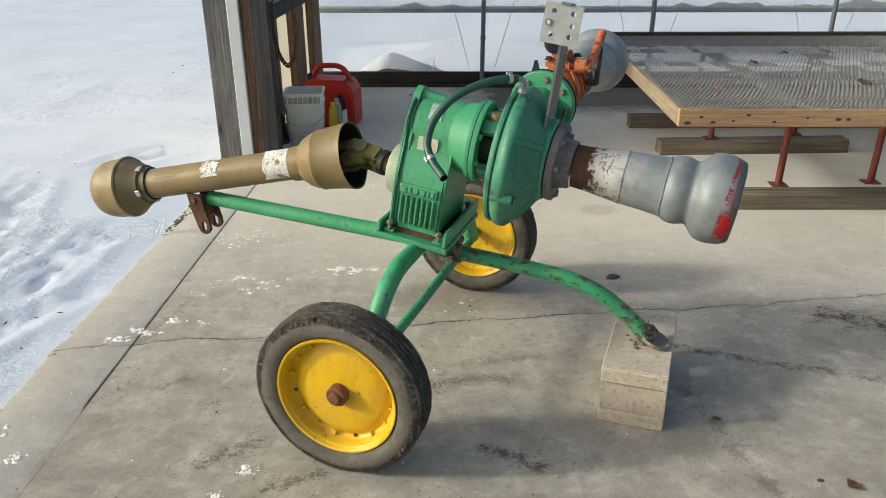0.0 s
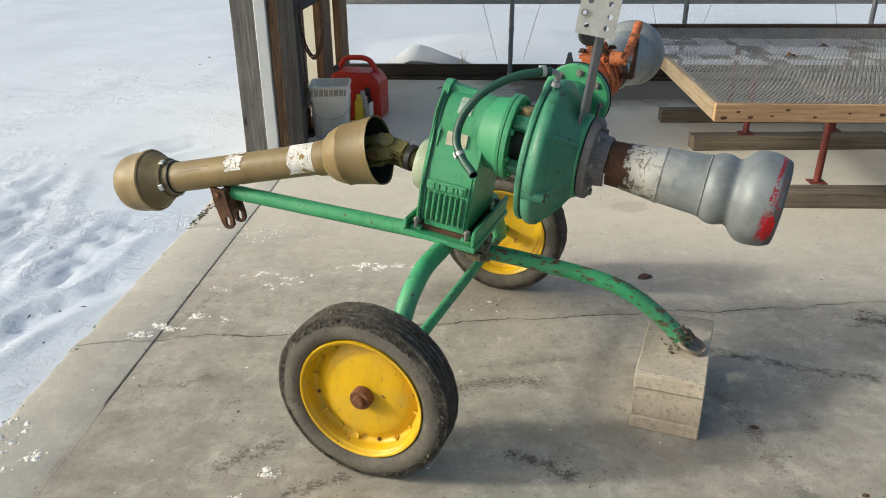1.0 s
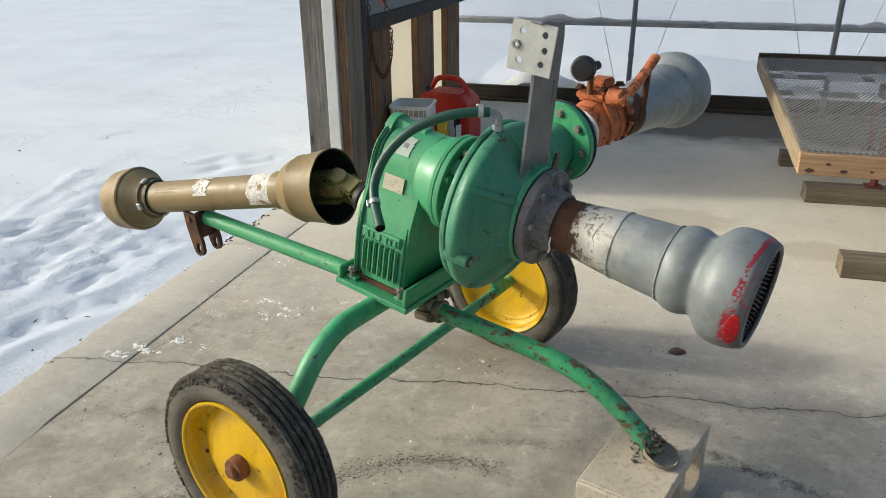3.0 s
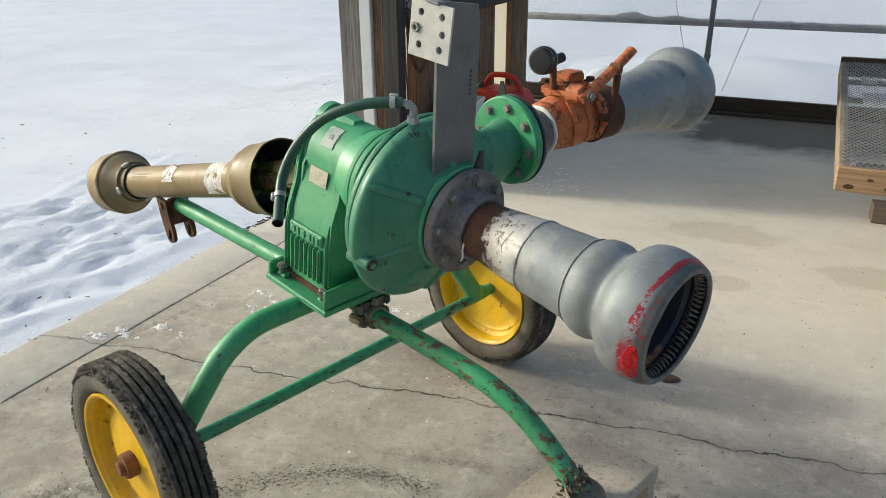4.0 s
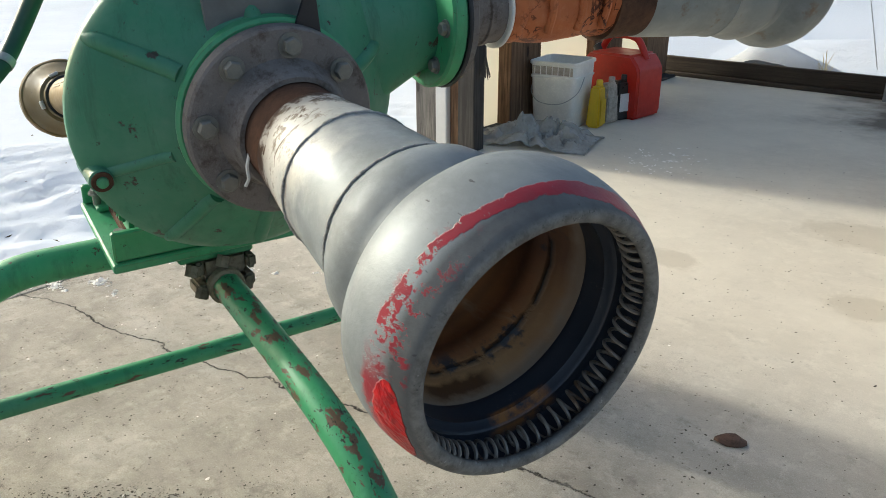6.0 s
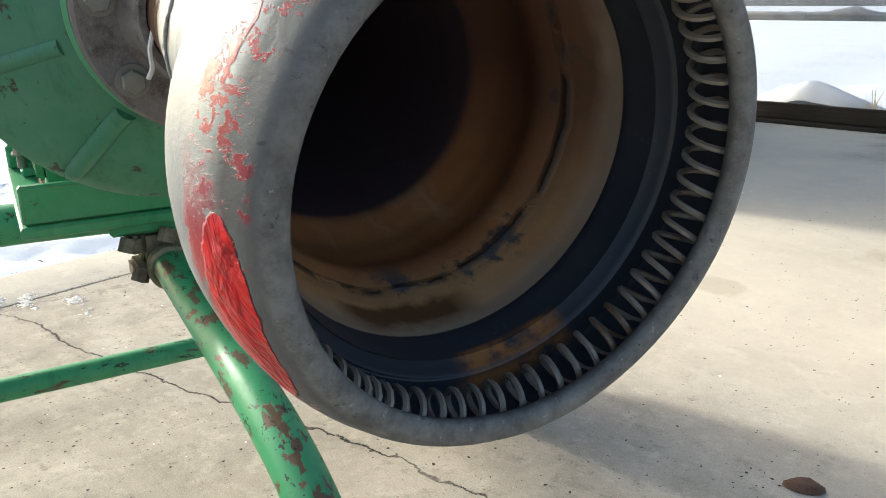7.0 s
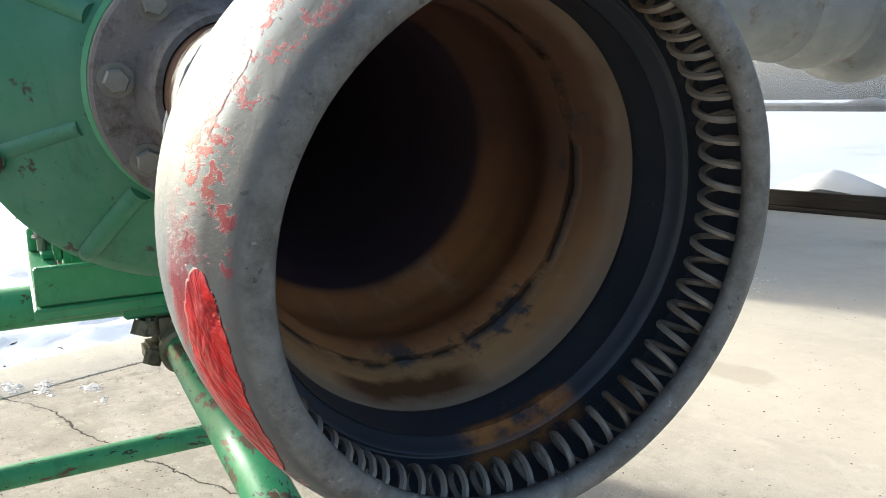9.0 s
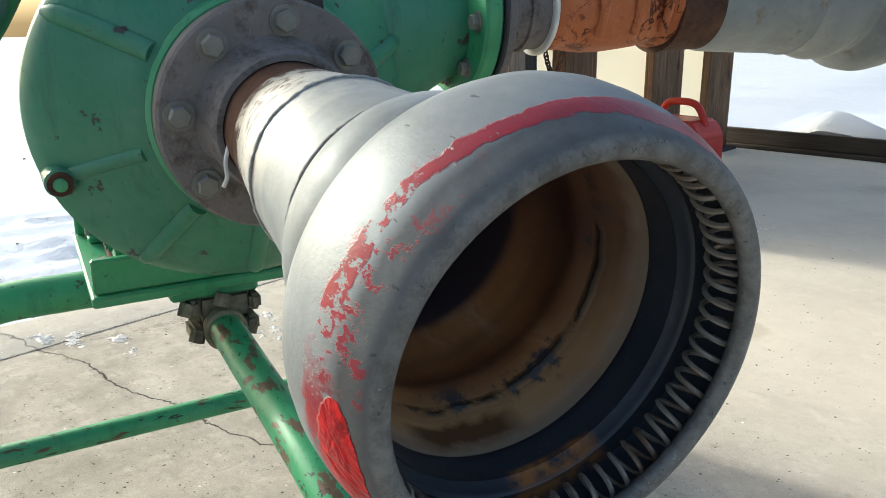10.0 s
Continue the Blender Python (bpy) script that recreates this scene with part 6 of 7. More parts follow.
def tyre_mat():
    m = Mat("tyre_rubber", rough=0.8, spec=0.3)
    x, y, z = m.xyz()
    rad = m.math("SQRT", m.math("ADD", m.math("MULTIPLY", x, x), m.math("MULTIPLY", z, z)))
    col = m.mix(m.ramp(m.noise(9, 6, 0.65), 0.35, 0.7), (0.052, 0.050, 0.046), (0.028, 0.027, 0.026))
    col = m.mix(m.ramp(rad, 0.2440, 0.2510, 0.15, 0.9), col, m.mix(m.ramp(m.noise(26, 8, 0.75), 0.42, 0.66), (0.19, 0.168, 0.135), (0.065, 0.058, 0.048)))
    side = m.ramp(rad, 0.236, 0.246, 1, 0)
    dusty = m.mix(m.ramp(m.noise(7, 6, 0.7), 0.35, 0.7), (0.185, 0.168, 0.14), (0.092, 0.084, 0.072))
    col = m.mix(m.math("MULTIPLY", side, 0.85), col, dusty)
    col = m.mix(m.ramp(m.noise(48, 8, 0.78), 0.52, 0.66, 0, 0.8), col, (0.20, 0.175, 0.14))
    col = m.mix(m.ramp(m.noise(62, 8, 0.78), 0.55, 0.68, 0, 0.75), col, (0.03, 0.028, 0.026))
    m.color(col)
    crust = m.math("MULTIPLY", m.ramp(m.noise(34, 8, 0.75), 0.45, 0.62), m.ramp(rad, 0.226, 0.238))
    m.bump(m.noise(90, 7, 0.78), 0.9, 0.006)
    m.bump(crust, 1.0, 0.008)
    m.bump(m.noise(22, 5, 0.7), 0.35, 0.005)
    return m.m


build_frame()
build_gearbox()
build_volute()
build_suction()
build_bracket()
build_discharge()
build_hose()
wheel = build_wheel()
wheel.matrix_basis = pose(-0.02, -0.572, 0.2545, 0, 0, 0)
copy_thing(wheel, pose(0.0, 0.666, 0.2545, 0, 140, 180))


# ---------------------------------------------------------------- drive shaft in its guard
def build_shaft():
    p1, p0 = Vector((-0.245, 0.0575, 0.7415)), Vector((-1.255, -0.004, 0.529))
    S = along(p0, p1 - p0)
    sh = thing("drive_shaft", ROOT, "tan plastic-guarded drive shaft resting on the drawbar", "drive shaft")

    def on_s(bm):
        bmesh.ops.transform(bm, matrix=S, verts=bm.verts)
        return bm

    part("guard_tube", on_s(lathe([(0.16, 0), (0.16, 0.0545), (0.86, 0.0545), (0.86, 0)], 48)), tan, sh, "tan guard tube")
    g = part("rear_guard", on_s(lathe([(-0.02, 0.074), (-0.018, 0.082), (-0.005, 0.094), (0.02, 0.105), (0.05, 0.109), (0.085, 0.1095), (0.09, 0.1125), (0.108, 0.1135), (0.112, 0.1105), (0.113, 0.110), (0.113, 0.104), (0.02, 0.098), (-0.018, 0.078), (-0.02, 0.074)], 56, wob=0.03)), tan, sh, "dished tan end guard")
    part("guard_cone", on_s(lathe([(0.110, 0.1065), (0.118, 0.105), (0.135, 0.095), (0.165, 0.077), (0.18, 0.073), (0.182, 0.064), (0.202, 0.0625), (0.204, 0.055)], 56)), dark_tan, g, "dark tan inner cone")
    part("guard_throat", on_s(disc(0.03, 0.04, 0.098)), black_iron, g)
    part("retaining_ring", on_s(lathe([(0.200, 0.0545), (0.200, 0.0615), (0.206, 0.0615), (0.206, 0.0545)], 48)), black_rubber, g)
    for a in (20, 200, 100):
        r = radians(a)
        part("clip", on_s(box(0.17, 0.19, -0.012, 0.012, 0.066, 0.076, 0.002, m=Matrix.Rotation(r, 4, "X"))), steel, g, "small steel clip")
    bell = [(0.80, 0.0545), (0.80, 0.060), (0.842, 0.061), (0.846, 0.070), (0.862, 0.083), (0.885, 0.094), (0.905, 0.099), (0.908, 0.102), (0.914, 0.102), (0.918, 0.1005), (1.00, 0.110), (1.026, 0.1150), (1.026, 0.1115), (0.92, 0.0965), (0.87, 0.083), (0.855, 0.05), (0.855, 0.0)]
    b = part("front_guard", on_s(lathe(bell, 64, wob=0.03)), tan, sh, "open tan bell guard", smooth=45)
    part("guard_lining", on_s(lathe([(1.023, 0.1085), (0.925, 0.0955), (0.875, 0.082), (0.858, 0.05), (0.858, 0)], 48)), black_iron, b, "black inside of the bell guard")
    # universal joint
    y = part("yoke", on_s(box(0.87, 0.965, -0.030, 0.030, -0.030, 0.030, 0.012, seg=2)), olive_grease, sh, "greasy olive universal joint")
    for s in (-1, 1):
        part("yoke_arm", on_s(box(0.94, 1.045, -0.026, 0.026, s * 0.038 - 0.011, s * 0.038 + 0.011, 0.007, seg=2)), olive_grease, y)
        part("yoke_arm", on_s(box(0.995, 1.085, s * 0.036 - 0.010, s * 0.036 + 0.010, -0.024, 0.024, 0.007, seg=2)), olive_grease, y)
    part("cross", on_s(tube([(1.018, 0, -0.052), (1.018, 0, 0.052)], 0.016, 14, tube([(1.018, -0.05, 0), (1.018, 0.05, 0)], 0.016, 14))), rust, y)
    e = Vector((-0.096, 0.041, 0.721))
    q = S @ Vector((1.06, 0, 0))
    part("end_yoke", tube([q, q.lerp(e, 0.2), q.lerp(e, 0.3), q.lerp(e, 0.5), e], 0.036, 20, radii=[0.020, 0.022, 0.024, 0.030, 0.026]), olive_grease, y)
    F = along(q, e - q, 0.6)
    for s in (-1, 1):
        part("fork_plate", box(-0.045, 0.060, -0.028, 0.028, s * 0.034 - 0.008, s * 0.034 + 0.008, 0.006, seg=2, m=F), olive_grease, y)
        part("fork_boss", lathe([(-0.012, 0), (-0.012, 0.026), (0.012, 0.024), (0.012, 0)], 20, m=F @ along((0.0, 0.0, s * 0.040), (0, 0, s))), olive_grease, y)
    part("fork_web", box(0.045, 0.075, -0.030, 0.030, -0.042, 0.042, 0.008, seg=2, m=F), olive_grease, y)
    part("lock_collar", tube([q.lerp(e, 0.62), q.lerp(e, 0.75)], 0.043, 20), black_iron, y)
    part("input_shaft", tube([q.lerp(e, 0.6), e + (e - q) * 0.5], 0.019, 16), black_iron, y, "dark splined input shaft")
    # paper wrap and torn label on the tube
    def wrap(name, x0, x1, a0, a1, seed, label):
        bm, prev, n = bmesh.new(), None, 14
        for k in range(n + 1):
            a = a0 + (a1 - a0) * k / n
            j0, j1 = 0.024 * noise.noise(Vector((seed, k * 1.7, 0))), 0.030 * noise.noise(Vector((seed + 7, k * 1.3, 0)))
            c = [bm.verts.new((x, 0.0555 * math.cos(a), 0.0555 * math.sin(a))) for x in (x0 + j0, x0 * 0.6 + x1 * 0.4, x0 * 0.3 + x1 * 0.7, x1 + j1)]
            for v in c:
                kk = 1.01 + 0.05 * abs(noise.noise(v.co * 70))
                v.co.y, v.co.z = v.co.y * kk, v.co.z * kk
            if prev:
                for i in range(3):
                    bm.faces.new((prev[i], prev[i + 1], c[i + 1], c[i]))
            prev = c
        part(name, on_s(bm), torn_paper, sh, label)

    wrap("paper_wrap", 0.705, 0.815, radians(20), radians(215), 1.0, "torn white paper wrap")
    wrap("torn_label", 0.455, 0.515, radians(80), radians(170), 5.0, "torn white label")
    for k in range(2):
        wrap_bar = box(0.25, 0.38 - 0.03 * k, -0.002, 0.002, 0.054, 0.0556, 0, m=Matrix.Rotation(radians(48 + 10 * k), 4, "X"))
        part("print_bar", on_s(wrap_bar), dark_tan, sh, "faint line of print")


# ---------------------------------------------------------------- loose things on the floor
def build_block():
    M = ROOT @ Matrix.Translation((0.750, 0.078, 0.0))
    b = thing("concrete_block", M, "hollow concrete block lying on its side under the pump foot", "concrete block")
    # two cores run through from side to side (along x)
    w, l, h, wall = 0.1015, 0.198, 0.196, 0.034
    for y in (-l + 0.016, 0.0, l - 0.016):
        part("web", box(-w + 0.001, w - 0.001, y - 0.016, y + 0.016, wall, h - wall, 0.001), block_mat, b)
    part("face_shell", box(-w, w, -l, l, 0.0, wall, 0.003), block_mat, b)
    part("face_shell", box(-w, w, -l, l, h - wall, h, 0.003), block_mat, b)
    # end ears: the end face is recessed between two flanges
    part("end_flange", box(-w, w, -l - 0.012, -l + 0.001, h - 0.050, h, 0.004), block_mat, b)
    part("end_flange", box(-w, w, -l - 0.012, -l + 0.001, 0.0, 0.045, 0.004), block_mat, b)
    part("end_flange", box(-w, w, l - 0.001, l + 0.012, h - 0.05, h, 0.004), block_mat, b)
    part("end_flange", box(-w, w, l - 0.001, l + 0.012, 0.0, 0.045, 0.004), block_mat, b)


def build_bucket():
    b = thing("square_bucket", pose(-0.50, 5.86, 0, 0, 0, 6), "square white plastic pail with a wire handle and dirty rim", "bucket")

    def rounded(s, z, r=0.03, n=5):
        pts = []
        for cx, cy, a0 in ((1, 1, 0), (-1, 1, 90), (-1, -1, 180), (1, -1, 270)):
            for k in range(n + 1):
                a = radians(a0 + 90 * k / n)
                pts.append((cx * (s - r) + r * math.cos(a), cy * (s - r) + r * math.sin(a), z))
        return pts

    bm, prev = bmesh.new(), None
    for s, z in ((0.0, 0.0), (0.115, 0.0), (0.119, 0.006), (0.130, 0.265), (0.136, 0.268), (0.136, 0.278), (0.131, 0.281), (0.133, 0.335), (0.140, 0.338), (0.140, 0.352), (0.136, 0.356), (0.129, 0.355), (0.126, 0.27), (0.112, 0.02), (0.0, 0.02)):
        ring = [bm.verts.new((x, y, zz)) for x, y, zz in (rounded(s, z) if s else rounded(0.03, z, 0.029))]
        if prev:
            for k in range(len(ring)):
                bm.faces.new((prev[k], prev[(k + 1) % len(ring)], ring[(k + 1) % len(ring)], ring[k]))
        prev = ring
    part("pail", bm, white_plastic, b, smooth=40)
    for k in range(-3, 4):
        part("rim_rib", box(k * 0.034 - 0.002, k * 0.034 + 0.002, -0.1375, -0.130, 0.283, 0.335, 0.001), white_plastic, b)
    part("grime_band", box(-0.118, 0.118, -0.1345, -0.1318, 0.288, 0.330, 0.001), dirt_light, b, "grimy band under the rim")
    path = smooth_path([(-0.137, -0.02, 0.27), (-0.137, -0.10, 0.20), (-0.08, -0.148, 0.15), (0.0, -0.152, 0.135), (0.08, -0.148, 0.15), (0.137, -0.10, 0.20), (0.137, -0.02, 0.27)], 6)
    part("handle", tube(path, 0.0025, 8), steel, b, "wire handle")


dirt_light = make_plain("light_grime", (0.52, 0.46, 0.38), rough=0.9, vary=0.5, scale=30)


def build_can():
    c = thing("fuel_can", pose(-0.385, 6.32, 0, 0, 0, -8), "red plastic fuel can with a looped handle and black cap", "fuel can")
    c.scale = (1.16, 1.16, 1.16)
    bm = bmesh.new()
    t = 0.105
    # shell without the grip
    body = [(-0.165, 0.0), (-0.175, 0.02), (-0.175, 0.22), (-0.168, 0.25), (-0.12, 0.305), (0.12, 0.305), (0.165, 0.255), (0.175, 0.22), (0.175, 0.02), (0.165, 0.0)]
    a = [bm.verts.new((x, -t, z)) for x, z in body]
    b = [bm.verts.new((x, t, z)) for x, z in body]
    bm.faces.new(a)
    bm.faces.new(b[::-1])
    for k in range(len(a)):
        bm.faces.new((a[k], b[k], b[(k + 1) % len(a)], a[(k + 1) % len(a)]))
    bmesh.ops.recalc_face_normals(bm, faces=bm.faces)
    bmesh.ops.bevel(bm, geom=bm.edges[:], offset=0.02, segments=3, affect="EDGES", clamp_overlap=True)
    part("can_body", bm, red_plastic, c, smooth=50)
    grip = tube(smooth_path([(-0.135, 0, 0.275), (-0.105, 0, 0.335), (-0.075, 0, 0.372), (-0.03, 0, 0.381), (0.04, 0, 0.381), (0.085, 0, 0.365), (0.115, 0, 0.325), (0.14, 0, 0.275)], 5), 0.017, 14)
    part("grip", grip, red_plastic, c, "looped red handle")
    part("cap", lathe([(0, 0), (0, 0.03), (0.035, 0.028), (0.04, 0.02), (0.04, 0)], 20, m=along((-0.128, 0.0, 0.292), (-0.6, 0, 0.8))), black_plastic, c, "black screw cap")


def build_jugs():
    for name, x, y, rz, mat, label in (("oil_jug", -0.318, 5.93, 8, yellow_plastic, "narrow yellow plastic oil jug"), ("oil_jug", -0.315, 6.05, -12, dirt_light, "dirty cream plastic oil jug"), ("oil_jug", -0.30, 6.165, -20, black_plastic, "black plastic oil jug")):
        j = thing(name, pose(x, y, 0, 0, 0, rz), label, "jug", "oil jugs beside the bucket")
        bm = box(-0.038, 0.038, -0.06, 0.06, 0, 0.22, 0.012, seg=2)
        for v in bm.verts:
            if v.co.z > 0.2:
                v.co.x *= 0.7
                v.co.y *= 0.75
        part("jug_body", bm, mat, j, smooth=50)
        part("jug_neck", lathe([(0.21, 0), (0.21, 0.018), (0.245, 0.018), (0.25, 0.015), (0.25, 0)], 16, m=Matrix.Translation((0, 0.02, 0)) @ Matrix.Rotation(radians(-90), 4, "Y")), mat, j)
        part("jug_label", box(0.0375, 0.0392, -0.035, 0.035, 0.05, 0.15, 0.0005), white_paper if mat is black_plastic else mat, j)


def build_bag():
    bm = bmesh.new()
    bmesh.ops.create_grid(bm, x_segments=64, y_segments=44, size=0.5)
    for v in bm.verts:
        p = v.co.copy()
        r = math.hypot(p.x, p.y) + 0.10 * noise.noise(Vector((p.x * 4, p.y * 4, 3)))
        edge = max(0.0, 1 - r / 0.60)
        fold = abs(noise.noise(p * 5.0)) + 0.5 * abs(noise.noise(p * 11.0 + Vector((3, 0, 0)))) + 0.25 * abs(noise.noise(p * 23.0))
        v.co.x = p.x * 0.60 + 0.03 * noise.noise(p * 6.0)
        v.co.y = p.y * 0.40 + 0.03 * noise.noise(p * 6.0 + Vector((9, 0, 0)))
        v.co.z = max(0.003, 0.004 + 0.15 * edge**0.7 * fold + 0.03 * edge)
    m = Mat("clear_bag_plastic", rough=0.22, spec=0.6)
    m.color(m.mix(m.ramp(m.noise(9, 6, 0.7), 0.4, 0.65), (0.52, 0.52, 0.50), (0.36, 0.35, 0.32)))
    m.b.inputs["Transmission Weight"].default_value = 0.35
    m.bump(m.noise(24, 6, 0.7, distort=1.5), 0.7, 0.01)
    b = part("plastic_bag", bm, m.m, None, smooth=24)
    b.matrix_basis = pose(-0.40, 5.47, 0, 0, 0, 15)
    tagged(b, "crumpled clear plastic bag on the concrete", "plastic bag")


def build_chain():
    ch = thing("hanging_chain", pose(-0.50, 5.18, 0), "rusty steel chain hanging in a loop from the end post", "chain")
    inv = Matrix.Translation((0.50, -5.18, 0))
    part("hook_plate", box(-0.5145, -0.505, 5.09, 5.15, 1.24, 1.32, 0.003, m=inv), rust, ch)
    pts = smooth_path([(-0.500, 5.13, 1.28), (-0.520, 5.20, 1.10), (-0.525, 5.215, 0.92), (-0.518, 5.215, 0.80), (-0.490, 5.205, 0.70), (-0.445, 5.190, 0.645), (-0.400, 5.170, 0.70), (-0.375, 5.155, 0.80), (-0.372, 5.145, 0.92), (-0.405, 5.135, 1.10), (-0.495, 5.13, 1.28)], 6)
    n = len(pts) - 1
    link = bmesh.new()
    ring = [Vector((0.0185 * math.cos(a), 0.0115 * math.sin(a), 0)) for a in [2 * math.pi * k / 14 for k in range(15)]]
    tube(ring, 0.0032, 6, link, caps=False)
    me = finish(link, "chain_link", red_rust)
    for k in range(n):
        c = (pts[k] + pts[k + 1]) / 2
        shared("chain_link", me, ch, inv @ along(c, pts[k + 1] - pts[k], (k % 2) * math.pi / 2))


knot_dark = make_plain("dark_knot", (0.09, 0.045, 0.022), rough=0.7, vary=0.4, scale=80)
patch_white = make_plain("pale_patch", (0.86, 0.87, 0.86), rough=0.5, vary=0.06, scale=20)
leaf_brown = make_plain("dry_leaf", (0.30, 0.17, 0.085), rough=0.8, vary=0.4, scale=60)


def build_leaf(x, y, z, rz, size, label):
    """A curled fallen leaf: a pointed blade, cupped along its midrib."""
    bm, rows = bmesh.new(), []
    for i in range(11):
        u = i / 10
        w = 0.42 * math.sin(math.pi * min(1.0, u * 1.05) ** 0.8) * (1 + 0.25 * noise.noise(Vector((u * 9, rz, 0)))) + 0.004
        rows.append([bm.verts.new((size * (u - 0.5), size * w * v, size * (0.30 * (v * w) ** 2 * 4 + 0.10 * math.sin(3 * u + rz) ** 2 + 0.02 * noise.noise(Vector((u * 6, v * 3, rz)))) + 0.002)) for v in (-1, -0.5, 0, 0.5, 1)])
    for a, b in zip(rows, rows[1:]):
        for k in range(4):
            bm.faces.new((a[k], b[k], b[k + 1], a[k + 1]))
    bmesh.ops.solidify(bm, geom=bm.faces[:], thickness=0.0008)
    leaf = part("dry_leaf", bm, leaf_brown, None, smooth=60)
    leaf.matrix_basis = pose(x, y, z, 0, 0, rz)
    tagged(leaf, label, "leaf")


def build_table():
    X0, X1, Y0, Y1, Z = 1.687, 6.2, 4.28, 6.72, 0.597
    t = thing("bench", pose(X0, Y0, 0), "low pine bench with an expanded metal top on red legs", "bench")
    inv = Matrix.Translation((-X0, -Y0, 0))

    def add(name, bm, mat, label="", smooth=35):
        bmesh.ops.transform(bm, matrix=inv, verts=bm.verts)
        return part(name, bm, mat, t, label, smooth)

    add("front_board", box(X0, X1, Y0, Y0 + 0.038, Z - 0.089, Z, 0.004), wood_table, "pine front board")
    for kx, kz, kr in ((0.045, 0.020, 0.010), (0.11, 0.050, 0.006), (0.17, 0.024, 0.008), (0.27, 0.030, 0.005), (0.34, 0.060, 0.007), (0.47, 0.026, 0.006), (0.63, 0.045, 0.005), (0.78, 0.040, 0.009), (0.83, 0.039, 0.007), (1.02, 0.026, 0.006), (1.25, 0.050, 0.009), (1.6, 0.035, 0.008)):
        knot = lathe([(-0.003, 0), (-0.003, kr), (0.0006, 0.9 * kr), (0.0010, 0)], 14, m=Matrix.Translation((X0 + kx, Y0, Z - 0.089 + kz)) @ Matrix.Diagonal((1.9, 1, 1, 1)) @ Matrix.Rotation(radians(-90), 4, "Z"), wob=0.15)
        add("knot", knot, knot_dark)
    add("end_board", box(X0, X0 + 0.038, Y0 + 0.039, Y1, Z - 0.089, Z, 0.004), wood_table_y, "pale pine end board")
    add("back_board", box(X0, X1, Y1 + 0.001, Y1 + 0.039, Z - 0.085, Z + 0.03, 0.004), wood_sill, "dark back board")
    for k in range(5):
        x = X0 + 0.72 + k * 0.72
        add("joist", box(x, x + 0.038, Y0 + 0.039, Y1, Z - 0.089, Z - 0.032, 0.003), wood_grey)
    for k in range(3):
        y = (5.03, 5.60, 6.12)[k]
        add("slat", box(X0 + 0.039, X1, y, y + 0.06, Z - 0.03, Z - 0.010, 0.003), wood_grey)
    # expanded metal: two families of slanting strands
    bm = bmesh.new()

    def strand(p, q, w=0.0020, h=0.0022):
        d = (q - p).normalized()
        n = Vector((-d.y, d.x, 0)) * w
        u = Vector((0, 0, h))
        vs = [bm.verts.new(c) for c in (p - n, p + n, p + n + u, p - n + u, q - n, q + n, q + n + u, q - n + u)]
        for f in ((0, 1, 5, 4), (1, 2, 6, 5), (2, 3, 7, 6), (3, 0, 4, 7)):
            bm.faces.new([vs[i] for i in f])

    slope = 2.2      # diamonds: long way along y
    pitch = 0.052
    y0, y1, x0, x1 = Y0 + 0.012, Y1, X0 + 0.012, 5.2
    for sgn in (1, -1):
        lo = y0 - slope * (x1 - x0)
        n = int(((y1 - y0) + slope * (x1 - x0)) / pitch)
        for k in range(n):
            # y = c + sgn * slope * (x - x0)
            c = (lo + k * pitch) if sgn > 0 else (y0 + k * pitch)
            xs = []
            for xx in (x0, x1):
                xs.append((xx, c + sgn * slope * (xx - x0)))
            (xa, ya), (xb, yb) = xs
            # clip to y0..y1
            def at_y(yy):
                return x0 + (yy - c) / (sgn * slope)
            if sgn > 0:
                if yb < y0 or ya > y1:
                    continue
                if ya < y0:
                    xa, ya = at_y(y0), y0
                if yb > y1:
                    xb, yb = at_y(y1), y1
            else:
                if ya < y0 or yb > y1:
                    continue
                if ya > y1:
                    xa, ya = at_y(y1), y1
                if yb < y0:
                    xb, yb = at_y(y0), y0
            if xb - xa > 0.01:
                strand(Vector((xa, ya, Z + 0.001 + (0.0012 if sgn > 0 else 0))), Vector((xb, yb, Z + 0.001 + (0.0012 if sgn > 0 else 0))))
    tagged(add("expanded_metal", bm, mesh_steel, "grey expanded metal mesh", 0), kind="stuff")
    for x, y in ((2.375, 4.63), (2.905, 4.68), (2.28, 5.60), (2.87, 5.70), (3.9, 4.65), (3.9, 5.66), (2.4, 6.42), (3.2, 6.42)):
        add("leg", tube([(x, y, 0.095), (x + 0.01, y, 0.53)], 0.019, 16), oxide_steel, "red oxide pipe leg")
        add("foot_plate", box(x - 0.045, x + 0.045, y - 0.04, y + 0.04, 0.0895, 0.0965, 0.002), oxide_steel)
    # added pale sheets on the slats, standing in for light patches under the mesh
    for x0, x1, ya, yb in ((1.79, 1.87, 6.05, 6.29), (2.03, 2.22, 6.00, 6.29), (2.28, 2.51, 5.98, 6.28), (2.53, 2.85, 5.95, 6.27), (2.87, 3.12, 5.97, 6.28), (3.18, 3.43, 5.97, 6.26), (1.79, 1.92, 5.47, 5.78), (2.11, 2.21, 5.43, 5.62), (2.33, 2.43, 5.49, 5.62), (2.62, 2.82, 5.51, 5.62), (2.95, 3.18, 5.52, 5.72)):
        cd = part("light_patch_sheet", box(x0, x1, ya, yb, Z - 0.0098, Z - 0.0070, 0.0008), patch_white, None)
        tagged(cd, "added pale sheet under the bench mesh, standing for a patch of light", "card", "cards under the bench mesh")
    return t


